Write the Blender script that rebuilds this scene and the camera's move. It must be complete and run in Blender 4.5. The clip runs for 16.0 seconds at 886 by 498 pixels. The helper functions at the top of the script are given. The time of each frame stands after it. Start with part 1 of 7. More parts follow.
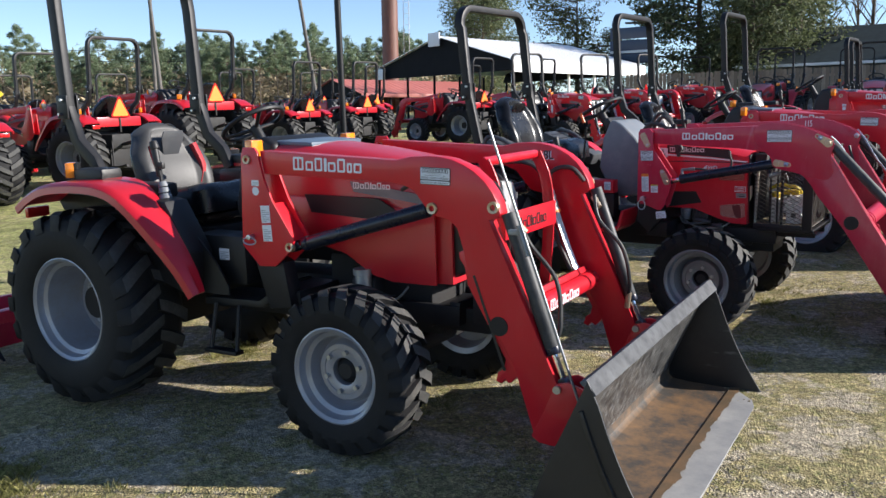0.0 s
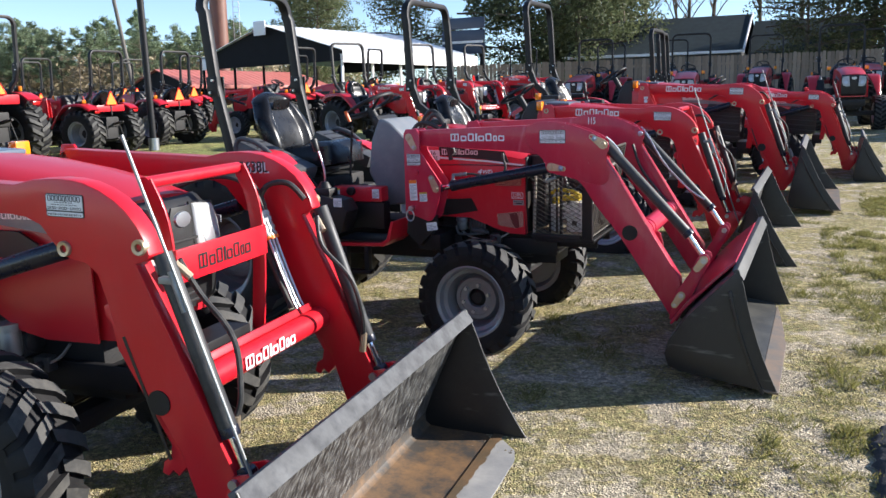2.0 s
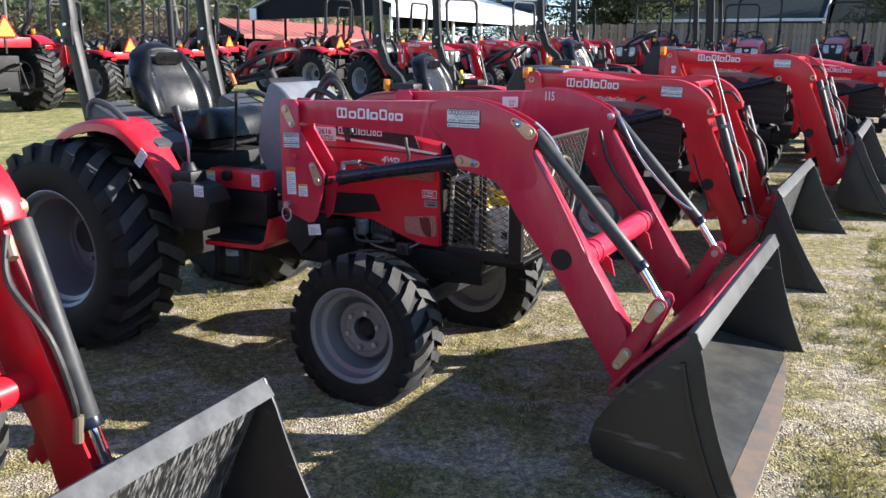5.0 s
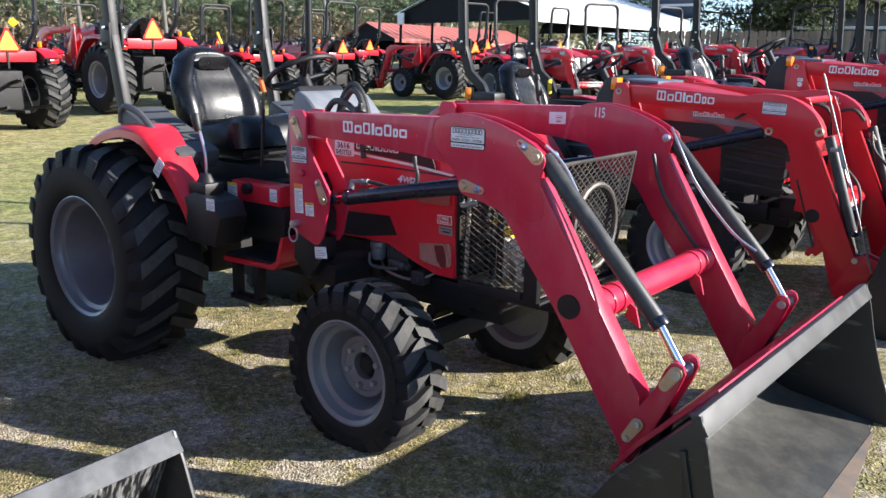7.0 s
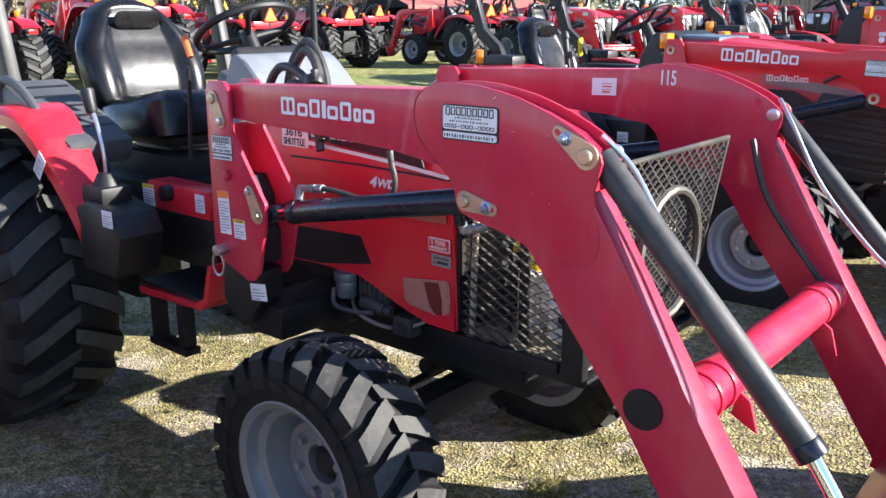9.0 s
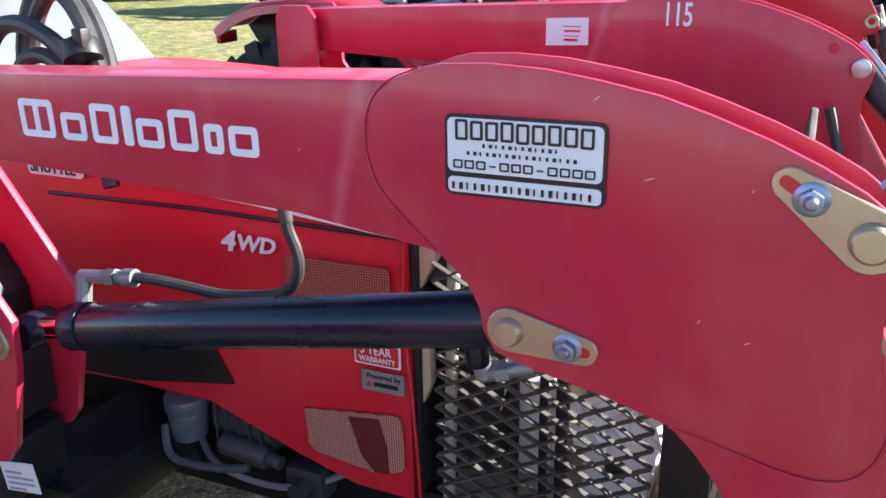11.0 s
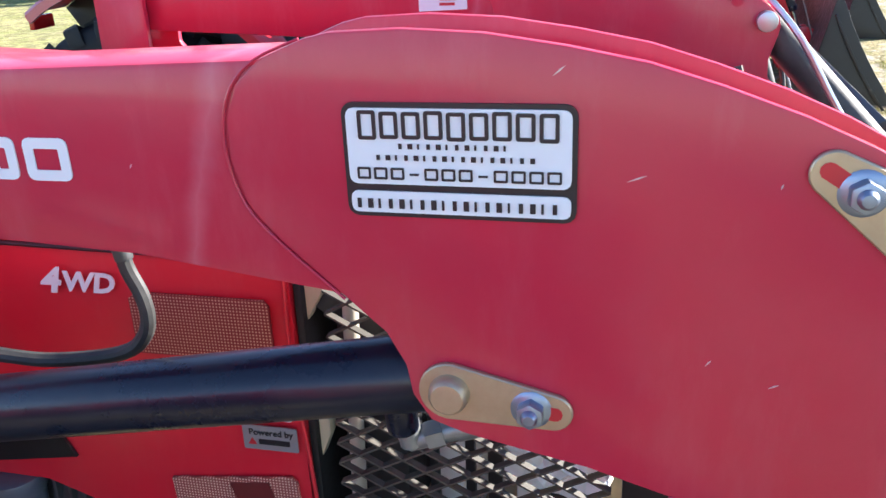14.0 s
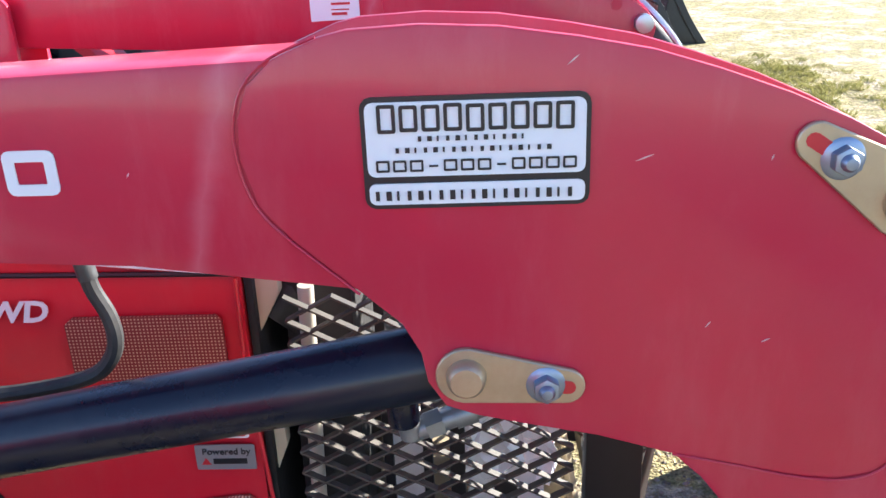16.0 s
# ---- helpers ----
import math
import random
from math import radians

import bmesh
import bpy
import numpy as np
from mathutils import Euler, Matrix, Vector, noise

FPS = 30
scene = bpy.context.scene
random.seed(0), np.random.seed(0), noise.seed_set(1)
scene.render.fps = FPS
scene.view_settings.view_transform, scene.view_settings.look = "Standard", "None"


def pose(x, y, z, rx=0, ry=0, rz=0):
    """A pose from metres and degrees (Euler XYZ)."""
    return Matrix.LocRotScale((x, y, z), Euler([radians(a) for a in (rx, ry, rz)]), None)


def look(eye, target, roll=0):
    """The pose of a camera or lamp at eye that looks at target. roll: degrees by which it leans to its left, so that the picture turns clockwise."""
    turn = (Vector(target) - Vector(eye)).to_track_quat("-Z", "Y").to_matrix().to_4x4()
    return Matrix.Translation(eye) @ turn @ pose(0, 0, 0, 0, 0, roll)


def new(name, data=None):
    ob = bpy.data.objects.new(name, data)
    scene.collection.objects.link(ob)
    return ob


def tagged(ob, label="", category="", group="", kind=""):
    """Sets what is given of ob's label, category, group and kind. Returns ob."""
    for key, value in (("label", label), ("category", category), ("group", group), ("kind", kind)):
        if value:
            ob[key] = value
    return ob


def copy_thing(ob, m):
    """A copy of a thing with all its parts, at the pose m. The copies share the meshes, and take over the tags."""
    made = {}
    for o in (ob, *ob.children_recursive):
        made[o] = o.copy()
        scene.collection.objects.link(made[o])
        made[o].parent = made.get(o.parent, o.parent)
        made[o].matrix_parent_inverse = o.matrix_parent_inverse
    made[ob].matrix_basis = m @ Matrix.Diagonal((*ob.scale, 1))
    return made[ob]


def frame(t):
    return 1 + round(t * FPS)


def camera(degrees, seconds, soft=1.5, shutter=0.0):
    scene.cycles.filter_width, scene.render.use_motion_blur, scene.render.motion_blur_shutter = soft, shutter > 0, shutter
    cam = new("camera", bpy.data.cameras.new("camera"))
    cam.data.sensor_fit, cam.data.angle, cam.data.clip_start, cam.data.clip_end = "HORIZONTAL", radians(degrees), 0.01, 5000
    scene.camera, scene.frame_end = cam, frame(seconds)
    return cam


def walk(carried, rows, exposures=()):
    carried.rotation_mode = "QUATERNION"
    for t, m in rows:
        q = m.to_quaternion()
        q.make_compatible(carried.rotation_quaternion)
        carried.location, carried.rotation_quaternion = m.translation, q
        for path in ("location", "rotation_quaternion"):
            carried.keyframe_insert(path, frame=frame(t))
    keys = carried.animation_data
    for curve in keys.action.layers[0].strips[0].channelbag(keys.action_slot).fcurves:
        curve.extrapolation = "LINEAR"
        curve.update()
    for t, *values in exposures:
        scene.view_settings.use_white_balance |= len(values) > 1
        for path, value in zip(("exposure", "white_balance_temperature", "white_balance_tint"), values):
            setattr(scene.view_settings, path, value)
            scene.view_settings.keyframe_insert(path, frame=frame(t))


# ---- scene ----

cam = camera(54.87, 16.0)
PATH = [
    (0, (-0.401, 0.076, 1.408), (-1.401, 1.548, 1.138), -0.80),
    (0.5, (-0.331, 0.317, 1.427), (-1.276, 1.823, 1.149), -0.70),
    (1, (-0.217, 0.562, 1.446), (-1.158, 2.070, 1.165), -0.80),
    (1.5, (-0.233, 0.830, 1.415), (-1.033, 2.417, 1.129), -0.20),
    (2, (-0.285, 1.106, 1.452), (-1.010, 2.727, 1.157), -1.20),
    (2.5, (-0.192, 1.324, 1.456), (-0.933, 2.937, 1.156), -1.90),
    (3, (-0.089, 1.554, 1.464), (-0.842, 3.162, 1.164), -1.20),
    (3.5, (-0.110, 1.846, 1.435), (-0.877, 3.443, 1.121), -0.60),
    (3.7, (-0.131, 1.968, 1.454), (-0.900, 3.561, 1.121), -0.70),
    (5.8, (-0.068, 3.004, 1.498), (-0.958, 4.523, 1.119), 1.80),
    (6, (-0.058, 3.059, 1.505), (-0.967, 4.568, 1.140), 1.80),
    (6.5, (0.068, 3.238, 1.504), (-0.978, 4.660, 1.151), 2.20),
    (7, (0.141, 3.380, 1.518), (-0.954, 4.758, 1.143), 1.90),
    (7.5, (0.021, 3.558, 1.479), (-1.085, 4.927, 1.099), 1.90),
    (8, (-0.182, 3.785, 1.479), (-1.295, 5.144, 1.085), 1.40),
    (8.2, (-0.239, 3.898, 1.456), (-1.357, 5.252, 1.061), 1.50),
    (10.3, (-1.163, 4.927, 1.466), (-2.362, 6.41, 0.865), -0.9),
    (10.5, (-1.237, 4.978, 1.457), (-2.377, 6.503, 0.844), -0.4),
    (11, (-1.459, 5.092, 1.447), (-2.224, 6.824, 0.803), -0.5),
    (11.5, (-1.542, 5.194, 1.432), (-2.134, 6.984, 0.765), 0.4),
    (12, (-1.545, 5.279, 1.416), (-2.125, 7.061, 0.718), -0.6),
    (12.5, (-1.57, 5.301, 1.418), (-2.131, 7.079, 0.695), -2.7),
    (13, (-1.586, 5.307, 1.419), (-2.037, 7.11, 0.681), -2.1),
    (13.5, (-1.578, 5.302, 1.418), (-2.03, 7.123, 0.727), -2.2),
    (14, (-1.58, 5.292, 1.416), (-2.031, 7.108, 0.712), -2.1),
    (14.5, (-1.593, 5.281, 1.414), (-2.041, 7.1, 0.715), -2.1),
    (15, (-1.617, 5.27, 1.413), (-2.055, 7.092, 0.715), -2.3),
    (15.5, (-1.66, 5.258, 1.412), (-1.97, 7.112, 0.73), -2.8),
    (16, (-1.697, 5.252, 1.41), (-1.782, 7.128, 0.725), -2.3),
]
walk(cam, [(t, look(e, a, r)) for t, e, a, r in PATH], [(0, 0.93, 6200, 12), (2.0, 1.18, 6200, 12), (3.7, 1.15, 6200, 12), (5.8, 1.55, 6200, 12), (6.5, 1.4, 6200, 12), (7.0, 1.4, 6200, 12), (7.5, 1.65, 6200, 12), (8.2, 1.85, 6200, 12), (10.3, 1.9, 6200, 12), (12.5, 2.26, 6200, 12), (16, 2.29, 6200, 12)])

# ---- light ----
SUN_AZ, SUN_EL = radians(30.5), radians(24)
world = bpy.data.worlds.new("sky")
scene.world = world
world.use_nodes = True
_nt = world.node_tree
_sky = _nt.nodes.new("ShaderNodeTexSky")
_sky.sky_type = "NISHITA"
_sky.sun_disc = False
_sky.sun_elevation = SUN_EL
_sky.sun_rotation = radians(90) - SUN_AZ
_sky.altitude = 2400
_sky.air_density, _sky.dust_density, _sky.ozone_density = 1.0, 0.0, 1.8
_nt.nodes["Background"].inputs["Strength"].default_value = 0.097
_nt.links.new(_sky.outputs["Color"], _nt.nodes["Background"].inputs["Color"])
sun = new("sun", bpy.data.lights.new("sun", "SUN"))
sun.data.energy, sun.data.angle, sun.data.color = 5.0, radians(0.53), (1.0, 0.93, 0.82)
_dir = Vector((math.cos(SUN_EL) * math.cos(SUN_AZ), math.cos(SUN_EL) * math.sin(SUN_AZ), math.sin(SUN_EL)))
sun.matrix_world = look(_dir * 60, (0, 0, 0))


# ---- materials ----
def material(name, color, rough=0.5, metal=0.0, coat=0.0, vary=0.0, scale=6.0, bump=0.0, bump_scale=60.0,
             dust=None, dust_amount=0.0, dust_scale=9.0, spread=0.0):
    """A painted, plastic or metal surface: large and fine colour variation, dust and relief."""
    m = bpy.data.materials.new(name)
    m.use_nodes = True
    nt, b = m.node_tree, m.node_tree.nodes["Principled BSDF"]
    N, L = nt.nodes.new, nt.links.new
    b.inputs["Roughness"].default_value, b.inputs["Metallic"].default_value = rough, metal
    b.inputs["Coat Weight"].default_value, b.inputs["Coat Roughness"].default_value = coat, 0.12
    b.inputs["Base Color"].default_value = (*color, 1)
    if not (vary or bump or dust_amount or spread):
        return m
    co = N("ShaderNodeTexCoord")
    src = None
    n1 = N("ShaderNodeTexNoise")
    n1.inputs["Scale"].default_value, n1.inputs["Detail"].default_value = scale, 6
    L(co.outputs["Object"], n1.inputs["Vector"])
    ramp = N("ShaderNodeMix")
    ramp.data_type = "RGBA"
    ramp.inputs["A"].default_value = (*[max(0, c * (1 - vary)) for c in color], 1)
    ramp.inputs["B"].default_value = (*[min(1, c * (1 + vary)) for c in color], 1)
    L(n1.outputs["Fac"], ramp.inputs["Factor"])
    src = ramp.outputs["Result"]
    if spread:
        info, hsv = N("ShaderNodeObjectInfo"), N("ShaderNodeHueSaturation")
        rng = N("ShaderNodeMapRange")
        rng.inputs["To Min"].default_value, rng.inputs["To Max"].default_value = 1 - spread, 1 + spread
        L(info.outputs["Random"], rng.inputs["Value"])
        L(rng.outputs["Result"], hsv.inputs["Value"])
        L(src, hsv.inputs["Color"])
        src = hsv.outputs["Color"]
    if dust_amount:
        n2, cr, mx = N("ShaderNodeTexNoise"), N("ShaderNodeMapRange"), N("ShaderNodeMix")
        n2.inputs["Scale"].default_value, n2.inputs["Detail"].default_value, n2.inputs["Roughness"].default_value = dust_scale, 9, 0.7
        L(co.outputs["Object"], n2.inputs["Vector"])
        cr.inputs["From Min"].default_value, cr.inputs["From Max"].default_value = 0.45, 0.72
        cr.inputs["To Max"].default_value = dust_amount
        L(n2.outputs["Fac"], cr.inputs["Value"])
        mx.data_type = "RGBA"
        mx.inputs["B"].default_value = (*dust, 1)
        L(cr.outputs["Result"], mx.inputs["Factor"])
        L(src, mx.inputs["A"])
        src = mx.outputs["Result"]
        ra = N("ShaderNodeMath")
        ra.operation = "MULTIPLY_ADD"
        ra.inputs[1].default_value, ra.inputs[2].default_value = 0.5, rough
        L(cr.outputs["Result"], ra.inputs[0])
        L(ra.outputs["Value"], b.inputs["Roughness"])
    L(src, b.inputs["Base Color"])
    if bump:
        n3, bp = N("ShaderNodeTexNoise"), N("ShaderNodeBump")
        n3.inputs["Scale"].default_value, n3.inputs["Detail"].default_value = bump_scale, 5
        L(co.outputs["Object"], n3.inputs["Vector"])
        bp.inputs["Strength"].default_value, bp.inputs["Distance"].default_value = bump, 0.004
        L(n3.outputs["Fac"], bp.inputs["Height"])
        L(bp.outputs["Normal"], b.inputs["Normal"])
    return m


RED = material("red_paint", (0.47, 0.015, 0.049), 0.34, coat=0.30, vary=0.08, scale=4, dust=(0.5, 0.12, 0.14), dust_amount=0.12, dust_scale=5, bump=0.03, bump_scale=220)
RED_B = material("bright_red_paint", (0.55, 0.009, 0.021), 0.33, coat=0.25, vary=0.08, scale=4, dust=(0.42, 0.08, 0.08), dust_amount=0.10, dust_scale=5, bump=0.03, bump_scale=220)
RED_HOOD_B = material("deep_red_hood_paint", (0.44, 0.009, 0.020), 0.34, coat=0.22, vary=0.06, scale=3, dust=(0.35, 0.07, 0.06), dust_amount=0.08, dust_scale=6)
RED_HOOD = material("red_hood_paint", (0.58, 0.016, 0.034), 0.30, coat=0.15, vary=0.06, scale=3, dust=(0.45, 0.12, 0.1), dust_amount=0.12, dust_scale=6)


def smears(m, tone, amount):
    """Faint pale wipe marks and dust runs over the paint."""
    nt, b = m.node_tree, m.node_tree.nodes["Principled BSDF"]
    b.inputs["Specular IOR Level"].default_value = 0.33
    co, mp, no, rg, mx = (nt.nodes.new("ShaderNode" + k) for k in ("TexCoord", "Mapping", "TexNoise", "MapRange", "Mix"))
    mp.inputs["Rotation"].default_value, mp.inputs["Scale"].default_value = (0, 0.35, 0), (9, 3, 2.2)
    no.inputs["Scale"].default_value, no.inputs["Detail"].default_value, no.inputs["Roughness"].default_value = 1.7, 10, 0.7
    rg.inputs["From Min"].default_value, rg.inputs["From Max"].default_value, rg.inputs["To Max"].default_value = 0.50, 0.78, amount
    mx.data_type = "RGBA"
    mx.inputs["B"].default_value = (*tone, 1)
    src = b.inputs["Base Color"].links[0].from_socket
    for p, q in ((co.outputs["Object"], mp.inputs["Vector"]), (mp.outputs["Vector"], no.inputs["Vector"]), (no.outputs["Fac"], rg.inputs["Value"]),
                 (rg.outputs["Result"], mx.inputs["Factor"]), (src, mx.inputs["A"]), (mx.outputs["Result"], b.inputs["Base Color"])):
        nt.links.new(p, q)


smears(RED, (0.60, 0.17, 0.20), 0.20)
smears(RED_B, (0.52, 0.10, 0.11), 0.12)
smears(RED_HOOD, (0.55, 0.12, 0.12), 0.20)
RED_BEAM = material("streaked_beam_paint", (0.47, 0.015, 0.049), 0.34, coat=0.30, vary=0.08, scale=4, dust=(0.5, 0.12, 0.14), dust_amount=0.12, dust_scale=5, bump=0.03, bump_scale=220)
smears(RED_BEAM, (0.60, 0.17, 0.20), 0.24)


def wipe_mark(m, x0, z0, lean, wide, tone, amount):
    """One pale slanting wipe mark, broken up by fine streaks, beside the weld."""
    nt, b = m.node_tree, m.node_tree.nodes["Principled BSDF"]
    N, L = nt.nodes.new, nt.links.new

    def calc(op, p, q):
        k = N("ShaderNodeMath")
        k.operation = op
        for i, v in enumerate((p, q)):
            if isinstance(v, (int, float)):
                k.inputs[i].default_value = v
            else:
                L(v, k.inputs[i])
        return k.outputs["Value"]
    co, sp, no = N("ShaderNodeTexCoord"), N("ShaderNodeSeparateXYZ"), N("ShaderNodeTexNoise")
    L(co.outputs["Object"], sp.inputs["Vector"])
    no.inputs["Scale"].default_value, no.inputs["Detail"].default_value = 38, 7
    L(co.outputs["Object"], no.inputs["Vector"])
    off = calc("SUBTRACT", calc("SUBTRACT", sp.outputs["X"], x0), calc("MULTIPLY", calc("SUBTRACT", sp.outputs["Z"], z0), lean))
    off = calc("ADD", off, calc("MULTIPLY", calc("SUBTRACT", no.outputs["Fac"], 0.5), wide * 1.2))
    near = calc("MAXIMUM", 0.0, calc("SUBTRACT", 1.0, calc("DIVIDE", calc("ABSOLUTE", off, 0.0), wide)))
    fac = calc("MULTIPLY", calc("POWER", near, 1.6), amount)
    mx = N("ShaderNodeMix")
    mx.data_type = "RGBA"
    mx.inputs["B"].default_value = (*tone, 1)
    L(fac, mx.inputs["Factor"])
    L(b.inputs["Base Color"].links[0].from_socket, mx.inputs["A"])
    L(mx.outputs["Result"], b.inputs["Base Color"])


wipe_mark(RED_BEAM, 0.217, 1.26, 0.26, 0.016, (0.62, 0.26, 0.32), 0.26)
BLACK = material("black_paint", (0.010, 0.010, 0.012), 0.45, vary=0.3, scale=8, dust=(0.04, 0.038, 0.035), dust_amount=0.2, bump=0.05, bump_scale=120)
CYL = material("cylinder_black", (0.006, 0.008, 0.020), 0.27, coat=0.12, vary=0.2, dust=(0.06, 0.06, 0.06), dust_amount=0.18, dust_scale=14)
BLACK.node_tree.nodes["Principled BSDF"].inputs["Specular IOR Level"].default_value = 0.32
CYL_WORN = material("weathered_ram_paint", (0.020, 0.021, 0.024), 0.5, vary=0.3, scale=9, dust=(0.12, 0.115, 0.105), dust_amount=0.4, dust_scale=11, bump=0.1, bump_scale=160)
PLASTIC = material("black_plastic", (0.007, 0.007, 0.008), 0.48, vary=0.2, dust=(0.035, 0.033, 0.03), dust_amount=0.2, bump=0.1, bump_scale=300)
GREY = material("grey_plastic", (0.15, 0.165, 0.185), 0.48, vary=0.12, dust=(0.4, 0.39, 0.36), dust_amount=0.25, bump=0.06, bump_scale=250)
VINYL = material("black_vinyl", (0.006, 0.006, 0.007), 0.27, vary=0.2, scale=5, dust=(0.05, 0.05, 0.05), dust_amount=0.12, bump=0.05, bump_scale=180)
SEAT_GREY = material("grey_vinyl", (0.045, 0.044, 0.043), 0.5, vary=0.12, bump=0.12, bump_scale=200)
VINYL.node_tree.nodes["Principled BSDF"].inputs["Specular IOR Level"].default_value = 0.35
DARK_GREY = material("dark_grey_plastic", (0.055, 0.058, 0.064), 0.5, vary=0.15, dust=(0.2, 0.19, 0.17), dust_amount=0.2, bump=0.06, bump_scale=250)
SEAT_RED = material("red_vinyl", (0.42, 0.012, 0.02), 0.45, vary=0.1)
RUBBER = material("tyre_rubber", (0.009, 0.009, 0.010), 0.66, vary=0.25, scale=10, dust=(0.055, 0.05, 0.045), dust_amount=0.25, dust_scale=7, bump=0.15, bump_scale=90)
RUBBER.node_tree.nodes["Principled BSDF"].inputs["Specular IOR Level"].default_value = 0.25
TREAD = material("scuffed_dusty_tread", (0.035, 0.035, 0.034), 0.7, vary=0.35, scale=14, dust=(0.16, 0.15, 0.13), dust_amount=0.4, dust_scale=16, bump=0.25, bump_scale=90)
RIM = material("silver_rim_paint", (0.20, 0.21, 0.235), 0.36, metal=0.3, vary=0.15, scale=7, dust=(0.17, 0.14, 0.11), dust_amount=0.4, dust_scale=8)
RIM_BRIGHT = material("bright_silver_rim_paint", (0.30, 0.31, 0.35), 0.32, metal=0.35, vary=0.12, scale=7, dust=(0.27, 0.23, 0.18), dust_amount=0.5, dust_scale=8)
IRON = material("dark_cast_iron", (0.008, 0.008, 0.009), 0.65, vary=0.35, dust=(0.04, 0.033, 0.027), dust_amount=0.35, bump=0.3, bump_scale=80)
CAST = material("bare_cast_aluminium", (0.35, 0.35, 0.34), 0.5, metal=0.7, vary=0.25, bump=0.3, bump_scale=120)
DARK_CAST = material("oily_cast_aluminium", (0.075, 0.077, 0.08), 0.5, metal=0.5, vary=0.3, bump=0.3, bump_scale=120)
CYL.node_tree.nodes["Principled BSDF"].inputs["Specular IOR Level"].default_value = 0.35
CHROME = material("chrome_rod", (0.75, 0.77, 0.8), 0.10, metal=1.0)
ZINC = material("yellow_zinc_plate", (0.50, 0.40, 0.28), 0.42, metal=0.75, vary=0.25, scale=18, dust=(0.35, 0.2, 0.1), dust_amount=0.25, dust_scale=30)
STEEL = material("steel_bolt", (0.46, 0.48, 0.52), 0.33, metal=0.9, vary=0.2, scale=30)
HOSE = material("hose_rubber", (0.022, 0.022, 0.022), 0.5, vary=0.25, dust=(0.12, 0.11, 0.095), dust_amount=0.4, dust_scale=20)
DULL_STEEL = material("dull_plated_fitting", (0.24, 0.25, 0.26), 0.42, metal=0.6, vary=0.3, scale=40, dust=(0.2, 0.18, 0.15), dust_amount=0.3, dust_scale=30)
BLUE_ZINC = material("blue_zinc_bolt", (0.27, 0.32, 0.42), 0.38, metal=0.85, vary=0.2, scale=40)
GALV = material("weathered_galvanised_post", (0.46, 0.42, 0.34), 0.5, metal=0.2, vary=0.2, scale=14, dust=(0.35, 0.28, 0.18), dust_amount=0.4)
WHITE = material("white_decal", (0.72, 0.74, 0.78), 0.4, vary=0.04, scale=20)
INK = material("black_decal", (0.012, 0.012, 0.015), 0.4)
DECAL_RED = material("red_decal", (0.5, 0.02, 0.03), 0.4)
YELLOW = material("yellow_decal", (0.75, 0.55, 0.02), 0.45, vary=0.08)
ORANGE = material("orange_decal", (0.8, 0.2, 0.02), 0.45)
SMV_ORANGE = material("fluorescent_orange_sheet", (0.95, 0.22, 0.01), 0.5, vary=0.05)
AMBER = material("amber_lens", (0.85, 0.25, 0.01), 0.15, coat=0.6, vary=0.15, scale=30)
LENS = material("headlamp_lens", (0.42, 0.42, 0.41), 0.14, metal=0.0, coat=0.6, vary=0.3, scale=30)
RED_LENS = material("red_lens", (0.45, 0.01, 0.01), 0.2, coat=0.6)
MESHM = material("expanded_steel", (0.085, 0.08, 0.072), 0.5, metal=0.5, vary=0.3, scale=20, dust=(0.3, 0.25, 0.18), dust_amount=0.3)


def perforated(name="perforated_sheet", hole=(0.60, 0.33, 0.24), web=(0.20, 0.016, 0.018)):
    """Red sheet with rows of small dots, painted pale for the sunlit inside seen through its holes."""
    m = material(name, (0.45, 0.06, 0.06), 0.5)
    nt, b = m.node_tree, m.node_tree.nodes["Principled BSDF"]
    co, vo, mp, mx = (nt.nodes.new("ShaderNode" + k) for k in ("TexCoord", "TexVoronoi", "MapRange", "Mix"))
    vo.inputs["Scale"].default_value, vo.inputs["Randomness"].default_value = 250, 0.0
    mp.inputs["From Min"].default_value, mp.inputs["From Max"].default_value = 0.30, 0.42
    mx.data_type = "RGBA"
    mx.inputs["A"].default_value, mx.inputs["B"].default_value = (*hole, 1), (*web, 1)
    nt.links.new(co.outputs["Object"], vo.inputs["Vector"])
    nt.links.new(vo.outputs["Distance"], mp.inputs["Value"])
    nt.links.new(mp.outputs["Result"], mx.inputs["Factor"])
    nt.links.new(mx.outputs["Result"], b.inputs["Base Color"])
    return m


PERF = perforated()
# paler copy: dots coloured for stronger sunlight behind the lower vent
PERF_SUNLIT = perforated("sunlit_perforated_sheet", (0.78, 0.54, 0.42), (0.24, 0.06, 0.05))
VENT_SHADE = material("dark_red_vent_shade", (0.12, 0.015, 0.015), 0.5, vary=0.2)
SCRATCH = material("bare_scratch", (0.62, 0.42, 0.42), 0.5)
WHITE_CASE = material("white_battery_case", (0.75, 0.75, 0.74), 0.45, vary=0.08, dust=(0.4, 0.37, 0.3), dust_amount=0.3)


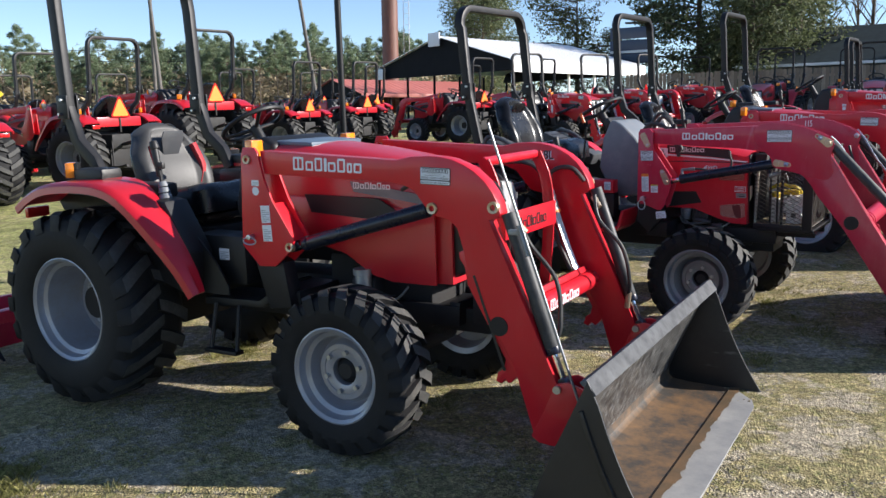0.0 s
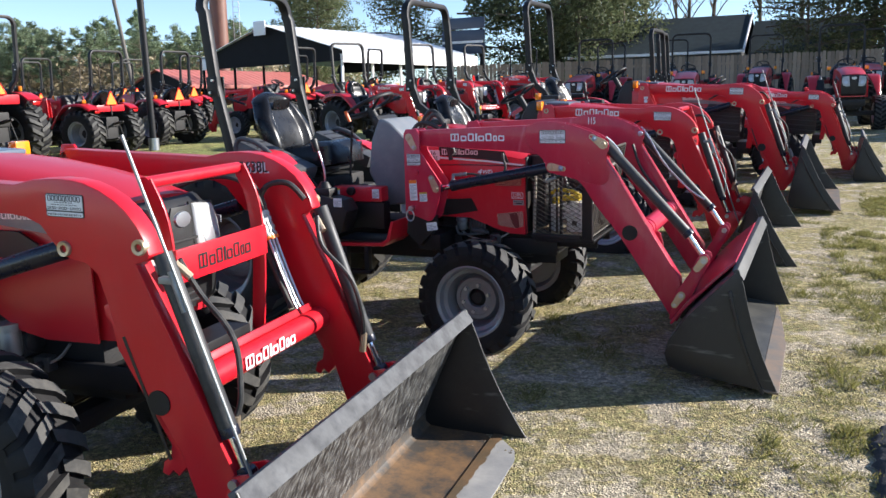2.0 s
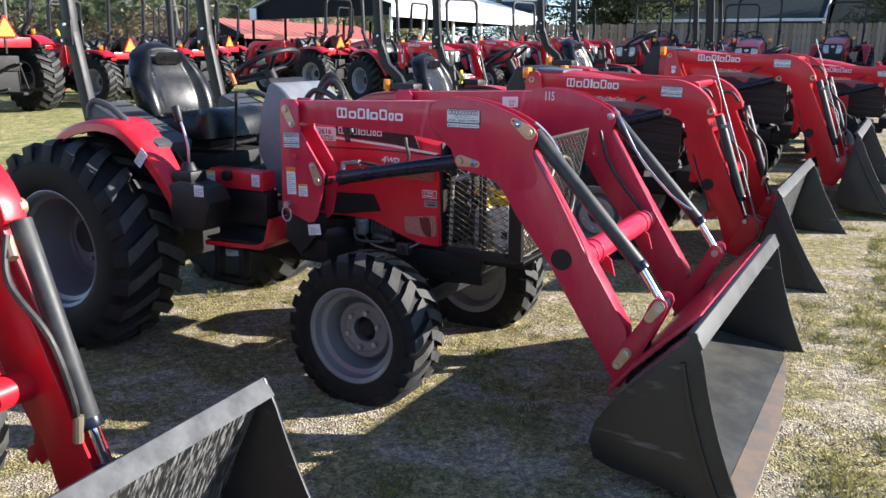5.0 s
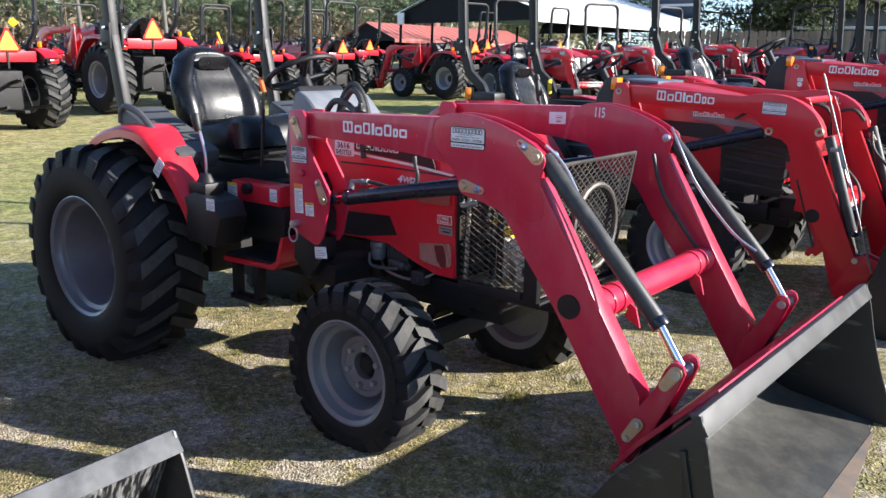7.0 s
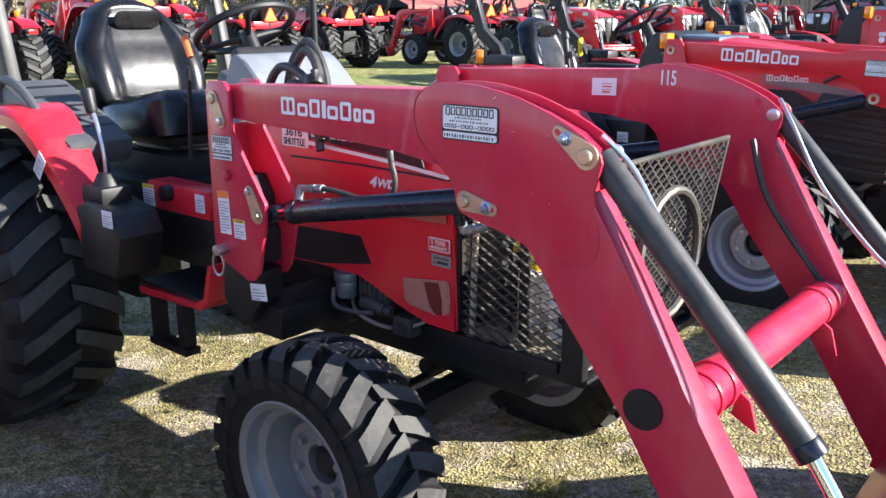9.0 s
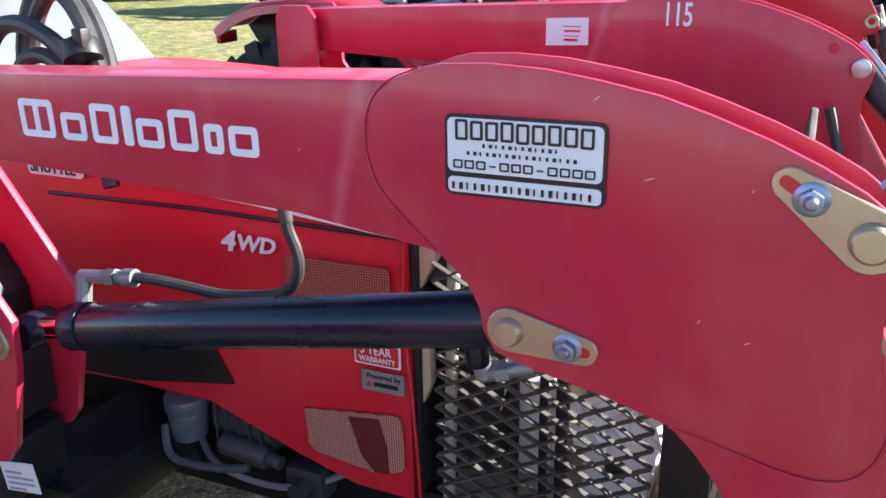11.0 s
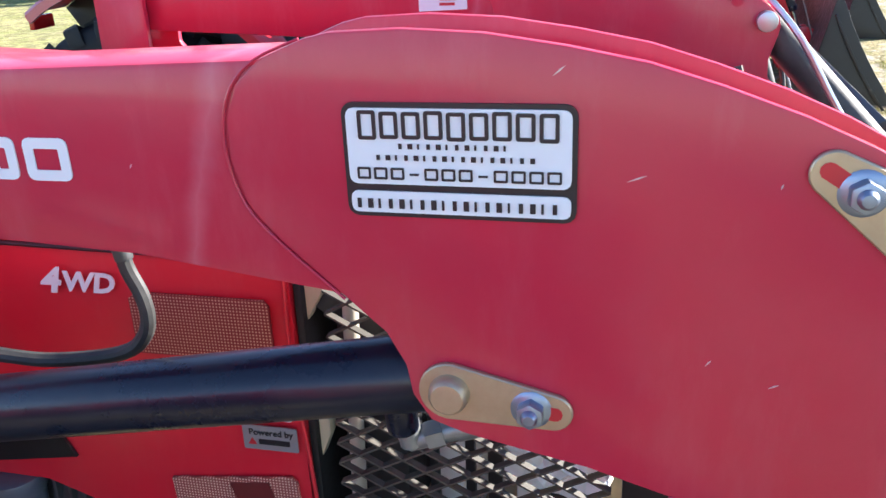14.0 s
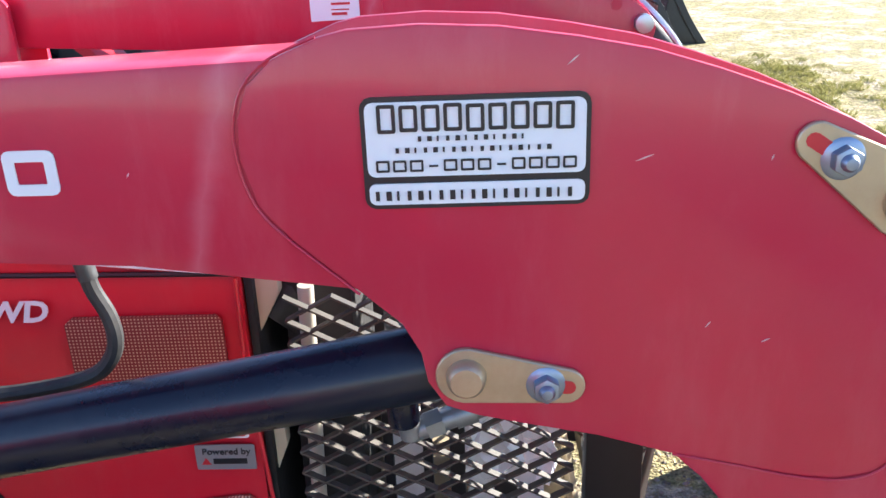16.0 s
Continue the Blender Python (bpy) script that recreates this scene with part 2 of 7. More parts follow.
def bucket_steel(name="worn_bucket_paint", low=0.64, high=0.78, bare=0.13):
    """Black bucket paint rubbed through to steel, with scratches, rust and dried mud."""
    m = material(name, (0.022, 0.023, 0.025), 0.40)
    nt, b = m.node_tree, m.node_tree.nodes["Principled BSDF"]
    N, L = nt.nodes.new, nt.links.new
    co, mp = N("ShaderNodeTexCoord"), N("ShaderNodeMapping")
    mp.inputs["Rotation"].default_value = (0.4, 0.3, 0.5)
    mp.inputs["Scale"].default_value = (3, 60, 14)
    L(co.outputs["Object"], mp.inputs["Vector"])
    scr, big, mix, mix2 = N("ShaderNodeTexNoise"), N("ShaderNodeTexNoise"), N("ShaderNodeMix"), N("ShaderNodeMix")
    scr.inputs["Scale"].default_value, scr.inputs["Detail"].default_value = 1.6, 4
    big.inputs["Scale"].default_value, big.inputs["Detail"].default_value, big.inputs["Roughness"].default_value = 7, 8, 0.7
    L(mp.outputs["Vector"], scr.inputs["Vector"])
    L(co.outputs["Object"], big.inputs["Vector"])
    r1, r2 = N("ShaderNodeMapRange"), N("ShaderNodeMapRange")
    r1.inputs["From Min"].default_value, r1.inputs["From Max"].default_value = low, high
    r2.inputs["From Min"].default_value, r2.inputs["From Max"].default_value, r2.inputs["To Max"].default_value = 0.48, 0.75, 0.6
    L(scr.outputs["Fac"], r1.inputs["Value"])
    L(big.outputs["Fac"], r2.inputs["Value"])
    for x in (mix, mix2):
        x.data_type = "RGBA"
    mix.inputs["A"].default_value, mix.inputs["B"].default_value = (0.012, 0.0125, 0.014, 1), (bare, bare, bare * 0.97, 1)
    mix2.inputs["B"].default_value = (0.028, 0.027, 0.026, 1)
    L(r1.outputs["Result"], mix.inputs["Factor"])
    L(mix.outputs["Result"], mix2.inputs["A"])
    L(r2.outputs["Result"], mix2.inputs["Factor"])
    L(mix2.outputs["Result"], b.inputs["Base Color"])
    return m


def floor_steel(name, mud, bare, low, high):
    m = material(name, bare, 0.5)
    nt, b = m.node_tree, m.node_tree.nodes["Principled BSDF"]
    N, L = nt.nodes.new, nt.links.new
    co, n, r, mix = N("ShaderNodeTexCoord"), N("ShaderNodeTexNoise"), N("ShaderNodeMapRange"), N("ShaderNodeMix")
    n.inputs["Scale"].default_value, n.inputs["Detail"].default_value, n.inputs["Roughness"].default_value = 5, 10, 0.75
    L(co.outputs["Object"], n.inputs["Vector"])
    r.inputs["From Min"].default_value, r.inputs["From Max"].default_value = low, high
    L(n.outputs["Fac"], r.inputs["Value"])
    mix.data_type = "RGBA"
    mix.inputs["A"].default_value, mix.inputs["B"].default_value = (*bare, 1), (*mud, 1)
    L(r.outputs["Result"], mix.inputs["Factor"])
    L(mix.outputs["Result"], b.inputs["Base Color"])
    bp = N("ShaderNodeBump")
    bp.inputs["Strength"].default_value, bp.inputs["Distance"].default_value = 0.3, 0.004
    L(n.outputs["Fac"], bp.inputs["Height"])
    L(bp.outputs["Normal"], b.inputs["Normal"])
    return m


BUCKET = bucket_steel()
BUCKET_BACK = bucket_steel("scratched_back_plate", 0.47, 0.74, 0.30)
BUCKET_LIP = material("rubbed_lip_steel", (0.088, 0.091, 0.096), 0.6, metal=0.0, vary=0.6, scale=14, dust=(0.05, 0.05, 0.055), dust_amount=0.7, dust_scale=12, bump=0.1)
BUCKET_LIP.node_tree.nodes["Principled BSDF"].inputs["Specular IOR Level"].default_value = 0.2
DARK_LIP = material("dark_worn_lip_paint", (0.030, 0.031, 0.033), 0.5, vary=0.5, scale=10, dust=(0.10, 0.098, 0.09), dust_amount=0.35, dust_scale=10, bump=0.1)
BUCKET_MUD = floor_steel("rusty_bucket_floor", (0.20, 0.115, 0.055), (0.05, 0.045, 0.04), 0.40, 0.62)
BUCKET_PLAIN = floor_steel("scuffed_bucket_floor", (0.10, 0.098, 0.085), (0.040, 0.040, 0.038), 0.40, 0.70)
CUT_EDGE = floor_steel("bare_cutting_edge", (0.34, 0.33, 0.31), (0.22, 0.22, 0.22), 0.35, 0.65)
CUT_RUST = floor_steel("rusted_cutting_edge", (0.22, 0.155, 0.105), (0.12, 0.115, 0.105), 0.38, 0.60)


# ---- mesh helpers ----
def finish(name, bm, mat, parent=None, label="", smooth=35):
    me = bpy.data.meshes.new(name)
    bmesh.ops.recalc_face_normals(bm, faces=bm.faces)
    bm.to_mesh(me)
    bm.free()
    me.materials.append(mat)
    if smooth:
        me.polygons.foreach_set("use_smooth", [True] * len(me.polygons))
        me.set_sharp_from_angle(angle=radians(smooth))
    ob = new(name, me)
    if parent is not None:
        ob.parent = parent
    if label:
        ob["label"] = label
    return ob


def part(name, bm, mat, parent, label="", smooth=35):
    return finish(name, bm, mat, parent, label, smooth)


def empty(name, m=None):
    e = new(name)
    e.empty_display_size = 0.2
    if m is not None:
        e.matrix_world = m
    return e


def merge(bm, other):
    """Adds the bmesh other to bm."""
    vs = {v: bm.verts.new(v.co) for v in other.verts}
    for f in other.faces:
        try:
            bm.faces.new([vs[v] for v in f.verts])
        except ValueError:
            pass
    other.free()
    return bm


def join(*bms):
    out = bms[0]
    for b in bms[1:]:
        merge(out, b)
    return out


def bevelled(bm, width, segments=2, angle=25):
    bm.normal_update()
    es = [e for e in bm.edges if len(e.link_faces) == 2 and e.calc_face_angle(0) > radians(angle)]
    if es and width:
        bmesh.ops.bevel(bm, geom=es, offset=width, segments=segments, profile=0.6, affect="EDGES", clamp_overlap=True)
    return bm


def box(c, s, bevel=0.006, rot=None, taper=None):
    bm = bmesh.new()
    bmesh.ops.create_cube(bm, size=1)
    for v in bm.verts:
        v.co = Vector((v.co.x * s[0], v.co.y * s[1], v.co.z * s[2]))
        if taper and v.co.z > 0:
            v.co.x *= taper[0]
            v.co.y *= taper[1]
    bevelled(bm, bevel)
    if rot:
        bmesh.ops.rotate(bm, verts=bm.verts, cent=(0, 0, 0), matrix=Euler([radians(a) for a in rot]).to_matrix())
    bmesh.ops.translate(bm, verts=bm.verts, vec=c)
    return bm


def prism(poly, y0, y1, bevel=0.004, segments=2):
    """The outline poly of (x, z) pairs, given depth from y0 to y1."""
    bm = bmesh.new()
    a = [bm.verts.new((x, y0, z)) for x, z in poly]
    b = [bm.verts.new((x, y1, z)) for x, z in poly]
    bm.faces.new(a)
    bm.faces.new(b[::-1])
    n = len(poly)
    for i in range(n):
        bm.faces.new((a[i], b[i], b[(i + 1) % n], a[(i + 1) % n]))
    bmesh.ops.recalc_face_normals(bm, faces=bm.faces)
    return bevelled(bm, bevel, segments)


def smooth_path(pts, n=6):
    """A Catmull-Rom line through pts."""
    pts = [Vector(p) for p in pts]
    out = []
    for i in range(len(pts) - 1):
        p0, p1, p2, p3 = pts[max(i - 1, 0)], pts[i], pts[i + 1], pts[min(i + 2, len(pts) - 1)]
        for k in range(n):
            t = k / n
            out.append(0.5 * (2 * p1 + (p2 - p0) * t + (2 * p0 - 5 * p1 + 4 * p2 - p3) * t * t + (3 * p1 - p0 - 3 * p2 + p3) * t ** 3))
    return out + [pts[-1]]


def sweep(pts, section, closed=False):
    """Carries the section, a list of (u, v), along the points."""
    pts = [Vector(p) for p in pts]
    bm = bmesh.new()
    rings, n = [], len(pts)
    ref = None
    for i, p in enumerate(pts):
        t = (pts[(i + 1) % n] - pts[i - 1]) if closed else (pts[min(i + 1, n - 1)] - pts[max(i - 1, 0)])
        t.normalize()
        if ref is None:
            ref = Vector((0, 0, 1)) if abs(t.z) < 0.9 else Vector((1, 0, 0))
        side = t.cross(ref).normalized()
        ref = side.cross(t).normalized()
        k = 1.0
        if 0 < i < n - 1 and not closed:
            c = max(-1, min(1, (pts[i] - pts[i - 1]).normalized().dot((pts[i + 1] - pts[i]).normalized())))
            k = 1 / max(0.5, math.cos(math.acos(c) / 2))
        rings.append([bm.verts.new(p + (side * u + ref * v) * k) for u, v in section])
    m = len(section)
    for i in range(n if closed else n - 1):
        a, b = rings[i], rings[(i + 1) % n]
        for j in range(m):
            bm.faces.new((a[j], a[(j + 1) % m], b[(j + 1) % m], b[j]))
    if not closed:
        bm.faces.new(rings[0][::-1])
        bm.faces.new(rings[-1])
    return bm


def circle(r, n=10):
    return [(r * math.cos(2 * math.pi * i / n), r * math.sin(2 * math.pi * i / n)) for i in range(n)]


def rect(w, h, r=0.006):
    out = []
    for sx, sy, a0 in ((1, 1, 0), (-1, 1, 90), (-1, -1, 180), (1, -1, 270)):
        for a in (0, 45, 90):
            out.append((sx * (w / 2 - r) + r * math.cos(radians(a0 + a)), sy * (h / 2 - r) + r * math.sin(radians(a0 + a))))
    return out


def tube(pts, r, n=10, smooth=0):
    return sweep(smooth_path(pts, smooth) if smooth else pts, circle(r, n))


def rod(p, q, r, n=16, r2=None, bevel=0.0):
    """A round bar from p to q."""
    p, q = Vector(p), Vector(q)
    bm = bmesh.new()
    bmesh.ops.create_cone(bm, cap_ends=True, segments=n, radius1=r, radius2=r if r2 is None else r2, depth=(q - p).length)
    if bevel:
        bevelled(bm, bevel, 2, 50)
    bmesh.ops.transform(bm, verts=bm.verts, matrix=Matrix.Translation((p + q) / 2) @ (q - p).to_track_quat("Z", "Y").to_matrix().to_4x4())
    return bm


def lathe(profile, n=40, y=0.0):
    """Turns the profile of (radius, y) pairs about the y axis."""
    bm = bmesh.new()
    rings = []
    for i in range(n):
        a = 2 * math.pi * i / n
        rings.append([bm.verts.new((r * math.cos(a), yy + y, r * math.sin(a))) for r, yy in profile])
    for i in range(n):
        a, b = rings[i], rings[(i + 1) % n]
        for j in range(len(profile) - 1):
            if profile[j][0] < 1e-5 and profile[j + 1][0] < 1e-5:
                continue
            bm.faces.new((a[j], b[j], b[j + 1], a[j + 1]))
    bmesh.ops.remove_doubles(bm, verts=bm.verts, dist=1e-5)
    return bm


def moved(bm, x=0, y=0, z=0, rx=0, ry=0, rz=0):
    bmesh.ops.transform(bm, verts=bm.verts, matrix=pose(x, y, z, rx, ry, rz))
    return bm


def mirrored(bm):
    for v in bm.verts:
        v.co.y = -v.co.y
    bmesh.ops.reverse_faces(bm, faces=bm.faces)
    return bm


def letters(text, size, thick=0.001, squeeze=1.0, bold=0.012, shear=0.0):
    """Raised letters in the x-z plane that face -y, from their left foot."""
    cu = bpy.data.curves.new("letters", "FONT")
    cu.body, cu.size, cu.extrude, cu.resolution_u, cu.offset, cu.shear = text, size, thick, 3, bold * size, shear
    ob = bpy.data.objects.new("letters", cu)
    me = bpy.data.meshes.new_from_object(ob)
    bm = bmesh.new()
    bm.from_mesh(me)
    bpy.data.objects.remove(ob)
    bpy.data.meshes.remove(me)
    bpy.data.curves.remove(cu)
    for v in bm.verts:
        v.co = Vector((v.co.x * squeeze, -v.co.z, v.co.y))
    return bm


def plaque(poly, y, thick=0.0015):
    """A thin plate in the x-z plane that faces -y."""
    return prism(poly, y - thick, y, 0)


def rounded(x0, z0, x1, z1, r):
    out = []
    for cx, cz, a0 in ((x1 - r, z1 - r, 0), (x0 + r, z1 - r, 90), (x0 + r, z0 + r, 180), (x1 - r, z0 + r, 270)):
        for a in (0, 30, 60, 90):
            out.append((cx + r * math.cos(radians(a0 + a)), cz + r * math.sin(radians(a0 + a))))
    return out


def frame_block(x0, z0, x1, z1, st, y0, y1):
    """A hollow rounded block with walls of thickness st."""
    bm = bmesh.new()
    st = min(st, (x1 - x0) * 0.36, (z1 - z0) * 0.36)
    rings = []
    for poly in (rounded(x0, z0, x1, z1, st * 0.7), rounded(x0 + st, z0 + st, x1 - st, z1 - st, st * 0.15)):
        for y in (y0, y1):
            rings.append([bm.verts.new((px, y, pz)) for px, pz in poly])
    of, ob, nf, nb = rings
    n = len(of)
    for i in range(n):
        j = (i + 1) % n
        for p, q in ((of, nf), (nf, nb), (nb, ob), (ob, of)):
            bm.faces.new((p[i], p[j], q[j], q[i]))
    return bm


def wordmark(x0, z0, width, height, y, thick=0.0012):
    """A maker's word as plain blocks of the letters' sizes."""
    bm = bmesh.new()
    x, unit = x0, width / 8.55
    st = 0.20 * unit
    for w, tall in ((1.5, 1.0), (1.05, 0.72), (1.05, 1.0), (0.38, 1.0), (1.05, 0.72), (1.05, 1.0), (0.7, 0.72), (1.05, 0.72)):
        wide, high = w * unit * 0.88, height * tall
        if w < 0.5:
            merge(bm, prism(rounded(x, z0, x + wide, z0 + high, 0.1 * unit), y - thick, y, 0))
        else:
            merge(bm, frame_block(x, z0, x + wide, z0 + high, st, y - thick, y))
        if w > 1.2:
            merge(bm, prism([(x + wide / 2 - st / 2, z0 + st), (x + wide / 2 + st / 2, z0 + st), (x + wide / 2 + st / 2, z0 + high - st), (x + wide / 2 - st / 2, z0 + high - st)], y - thick, y, 0))
        x += w * unit + unit * 0.1
    return bm


def letter_blocks(bm, mat, parent, label):
    """Each island of a wordmark as a part of its own."""
    bm.verts.ensure_lookup_table()
    seen = set()
    for v in bm.verts:
        if v in seen:
            continue
        todo, group = [v], []
        seen.add(v)
        while todo:
            a = todo.pop()
            group.append(a)
            for e in a.link_edges:
                o = e.other_vert(a)
                if o not in seen:
                    seen.add(o)
                    todo.append(o)
        one = bmesh.new()
        vs = {a: one.verts.new(a.co) for a in group}
        for f in {f for a in group for f in a.link_faces}:
            one.faces.new([vs[a] for a in f.verts])
        part("letter_block", one, mat, parent, label, 0)
    bm.free()


def bars(rows, y, thick=0.0012):
    """Lines of unreadable writing as plain bars: rows of (x0, z0, x1, z1)."""
    bm = bmesh.new()
    for a, b, c, d in rows:
        merge(bm, prism([(a, b), (c, b), (c, d), (a, d)], y - thick, y, 0))
    return bm


def height(x, y):
    """The lot's ground: it climbs gently away from the track."""
    return 0.045 * (min(y, 75) - 5.8)


# ---- tractors ----
def tyre_mesh(R, w, Rr, lugs, lug_h=0.030, lug_w=0.070, lag=0.32):
    Rc = R - lug_h
    prof = [(Rr - 0.012, -0.40 * w), (Rr + 0.012, -0.45 * w), (Rr + 0.05, -0.485 * w), ((Rr + Rc) / 2 + 0.02, -0.5 * w), (Rc - 0.06, -0.485 * w),
            (Rc - 0.02, -0.44 * w), (Rc, -0.34 * w), (Rc + 0.006, 0)]
    prof = prof + [(r, -y) for r, y in prof[-2::-1]]
    bm = lathe(prof + [prof[0]], 44)
    rnd = random.Random(4)
    for side in (-1, 1):
        for i in range(lugs):
            a0 = 2 * math.pi * (i + (0.5 if side > 0 else 0)) / lugs
            rings = []
            for s, base, top, k in ((0.0, Rc - 0.07, Rc - 0.05, 1.1), (0.10, Rc - 0.03, R - 0.016, 1.15), (0.35, Rc - 0.008, R, 1.0), (0.7, Rc - 0.004, R + 0.002, 0.92), (1.0, Rc - 0.004, R, 0.8)):
                y = side * (0.500 * w - s * 0.525 * w)
                a = a0 + lag * s * (1 - 0.25 * s)
                dt = lug_w * k / 2 / R
                ring = []
                for da, r in ((-dt * 1.25, base), (-dt, top), (dt, top), (dt * 1.25, base)):
                    ring.append(bm.verts.new((r * math.cos(a + da), y, r * math.sin(a + da))))
                rings.append(ring)
            for p, q in zip(rings, rings[1:]):
                for j in range(3):
                    bm.faces.new((p[j], p[j + 1], q[j + 1], q[j]))
            bm.faces.new(rings[0])
            bm.faces.new(rings[-1][::-1])
    return bm


def rim_mesh(Rr, w, depth, hub):
    """The outer side faces -y; depth is how far the disc lies behind the flange."""
    e = -0.44 * w
    d = e + depth
    prof = [(Rr + 0.014, e + 0.004), (Rr + 0.016, e), (Rr + 0.004, e - 0.004), (Rr - 0.012, e + 0.006), (Rr - 0.016, e + 0.030), (Rr - 0.021, e + 0.042),
            (Rr - 0.042, e + 0.052), (Rr - 0.046, e + 0.066), (Rr - 0.050, d - 0.012), (Rr - 0.062, d + 0.002), (Rr * 0.69, d), (Rr * 0.655, d - 0.012), (Rr * 0.635, d - 0.034),
            (Rr * 0.60, d - 0.042), (Rr * 0.50, d - 0.042), (Rr * 0.485, d - 0.037), (hub * 1.08, d - 0.037), (hub, d - 0.034), (hub, d + 0.01), (0, d + 0.01)]
    back = [(0, d + 0.02), (Rr - 0.05, d + 0.02), (Rr - 0.03, 0.40 * w), (Rr + 0.014, 0.44 * w)]
    return lathe(prof + back, 44)


def wheel(name, R, w, Rr, lugs, depth, hub, parent, x, y, z, holes=6, bolts=True, rim=None):
    """A wheel with tyre and rim: an Empty part that sits on the axle."""
    e = empty(name)
    e.parent = parent
    e.matrix_basis = pose(x, y, z, 0, 0, 0 if y < 0 else 180)
    lug_h = 0.024 if R < 0.45 else 0.030
    ty = part("tyre", tyre_mesh(R, w, Rr, lugs, lug_h, 0.054 if R < 0.45 else 0.070), RUBBER, e, "black rubber tyre with chevron lugs", 40)
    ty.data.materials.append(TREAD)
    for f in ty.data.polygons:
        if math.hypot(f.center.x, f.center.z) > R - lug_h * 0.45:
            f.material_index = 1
    part("rim", rim_mesh(Rr, w, depth, hub), rim or RIM, e, "silver painted steel rim", 40)
    d = -0.44 * w + depth
    part("hub", join(lathe([(0, d - 0.03), (hub * 0.55, d - 0.03), (hub * 0.7, d - 0.02), (hub * 0.97, d + 0.0), (hub * 0.97, d + 0.02)], 24)), IRON, e)
    if bolts:
        for i in range(holes):
            a = 2 * math.pi * (i + 0.3) / holes
            part("wheel_bolt", rod((hub * 1.45 * math.cos(a), d - 0.03, hub * 1.45 * math.sin(a)), (hub * 1.45 * math.cos(a), d - 0.058, hub * 1.45 * math.sin(a)), 0.012, 6), STEEL, e)
    return e


def mesh_panel(o, u, v, nu, nv, t=0.006, wide=0.008):
    """Expanded steel: zigzag strands between the corner o and the sides u and v."""
    o, u, v = Vector(o), Vector(u), Vector(v)
    nrm = u.cross(v).normalized()
    bm = bmesh.new()
    for j in range(nv):
        pts = []
        for i in range(nu + 1):
            pts.append(o + u * (i / nu) + v * ((j + ((i + j) % 2)) / nv))
        rings = []
        for p in pts:
            vv = v.normalized() * wide / 2
            rings.append([bm.verts.new(p + a + b) for a, b in ((vv, nrm * t / 2), (-vv, nrm * t / 2), (-vv, -nrm * t / 2), (vv, -nrm * t / 2))])
        for a, b in zip(rings, rings[1:]):
            for k in range(4):
                bm.faces.new((a[k], a[(k + 1) % 4], b[(k + 1) % 4], b[k]))
    return bm


def link_plate(p, q, y, r=0.026, r2=0.02):
    """A yellow zinc locking plate from the pin at p to the bolt at q, facing -y."""
    (x0, z0), (x1, z1) = p, q
    a = math.atan2(z1 - z0, x1 - x0)
    poly = [(x0 + r * math.cos(a + t), z0 + r * math.sin(a + t)) for t in [radians(90 + k * 15) for k in range(13)]]
    poly += [(x1 + r2 * math.cos(a + t), z1 + r2 * math.sin(a + t)) for t in [radians(-90 + k * 15) for k in range(13)]]
    return prism(poly, y - 0.005, y, 0.001, 1)


def dealer_sticker(parent, x0, z0, w, h, y, tilt=0.0):
    """A white dealer's sticker with a black border; its words are plain bars."""
    s = part("dealer_sticker", plaque(rounded(0, 0, w, h, 0.05 * w), 0.0), INK, parent, "white dealer sticker with a black border")
    s.matrix_basis = pose(x0, y, z0, 0, tilt, 0)
    b = 0.022 * w
    part("sticker_face", plaque(rounded(b, b, w - b, h * 0.235, 0.03 * w), -0.0016), WHITE, s)
    part("sticker_face", plaque(rounded(b, h * 0.30, w - b, h - b, 0.035 * w), -0.0016), WHITE, s)
    bm = bmesh.new()

    def gapped(xa, xb, za, zb, n):
        merge(bm, bars([(xa + (xb - xa) * i / n, za, xa + (xb - xa) * (i + 0.36 + 0.16 * math.sin(i * 2.1)) / n, zb) for i in range(n)], -0.0034, 0.0008))

    for i in range(9):
        xa = w * (0.075 + 0.0965 * i)
        merge(bm, frame_block(xa, h * (0.70 if i % 4 else 0.69), xa + w * 0.080, h * (0.93 if i % 3 else 0.94), w * 0.016, -0.0042, -0.0034))
    gapped(0.25 * w, 0.74 * w, 0.615 * h, 0.660 * h, 12)
    gapped(0.15 * w, 0.85 * w, 0.515 * h, 0.560 * h, 17)
    for i in range(12):
        xa = w * (0.06 + 0.0745 * i)
        if i in (3, 7):
            merge(bm, bars([(xa + 0.01 * w, h * 0.385, xa + 0.05 * w, h * 0.402)], -0.0034, 0.0008))
        else:
            merge(bm, frame_block(xa, h * 0.345, xa + w * 0.060, h * 0.450, w * 0.0095, -0.0042, -0.0034))
    gapped(0.05 * w, 0.95 * w, 0.085 * h, 0.170 * h, 19)
    tagged(part("printing", bm, INK, s, smooth=0), kind="stuff")
    return s


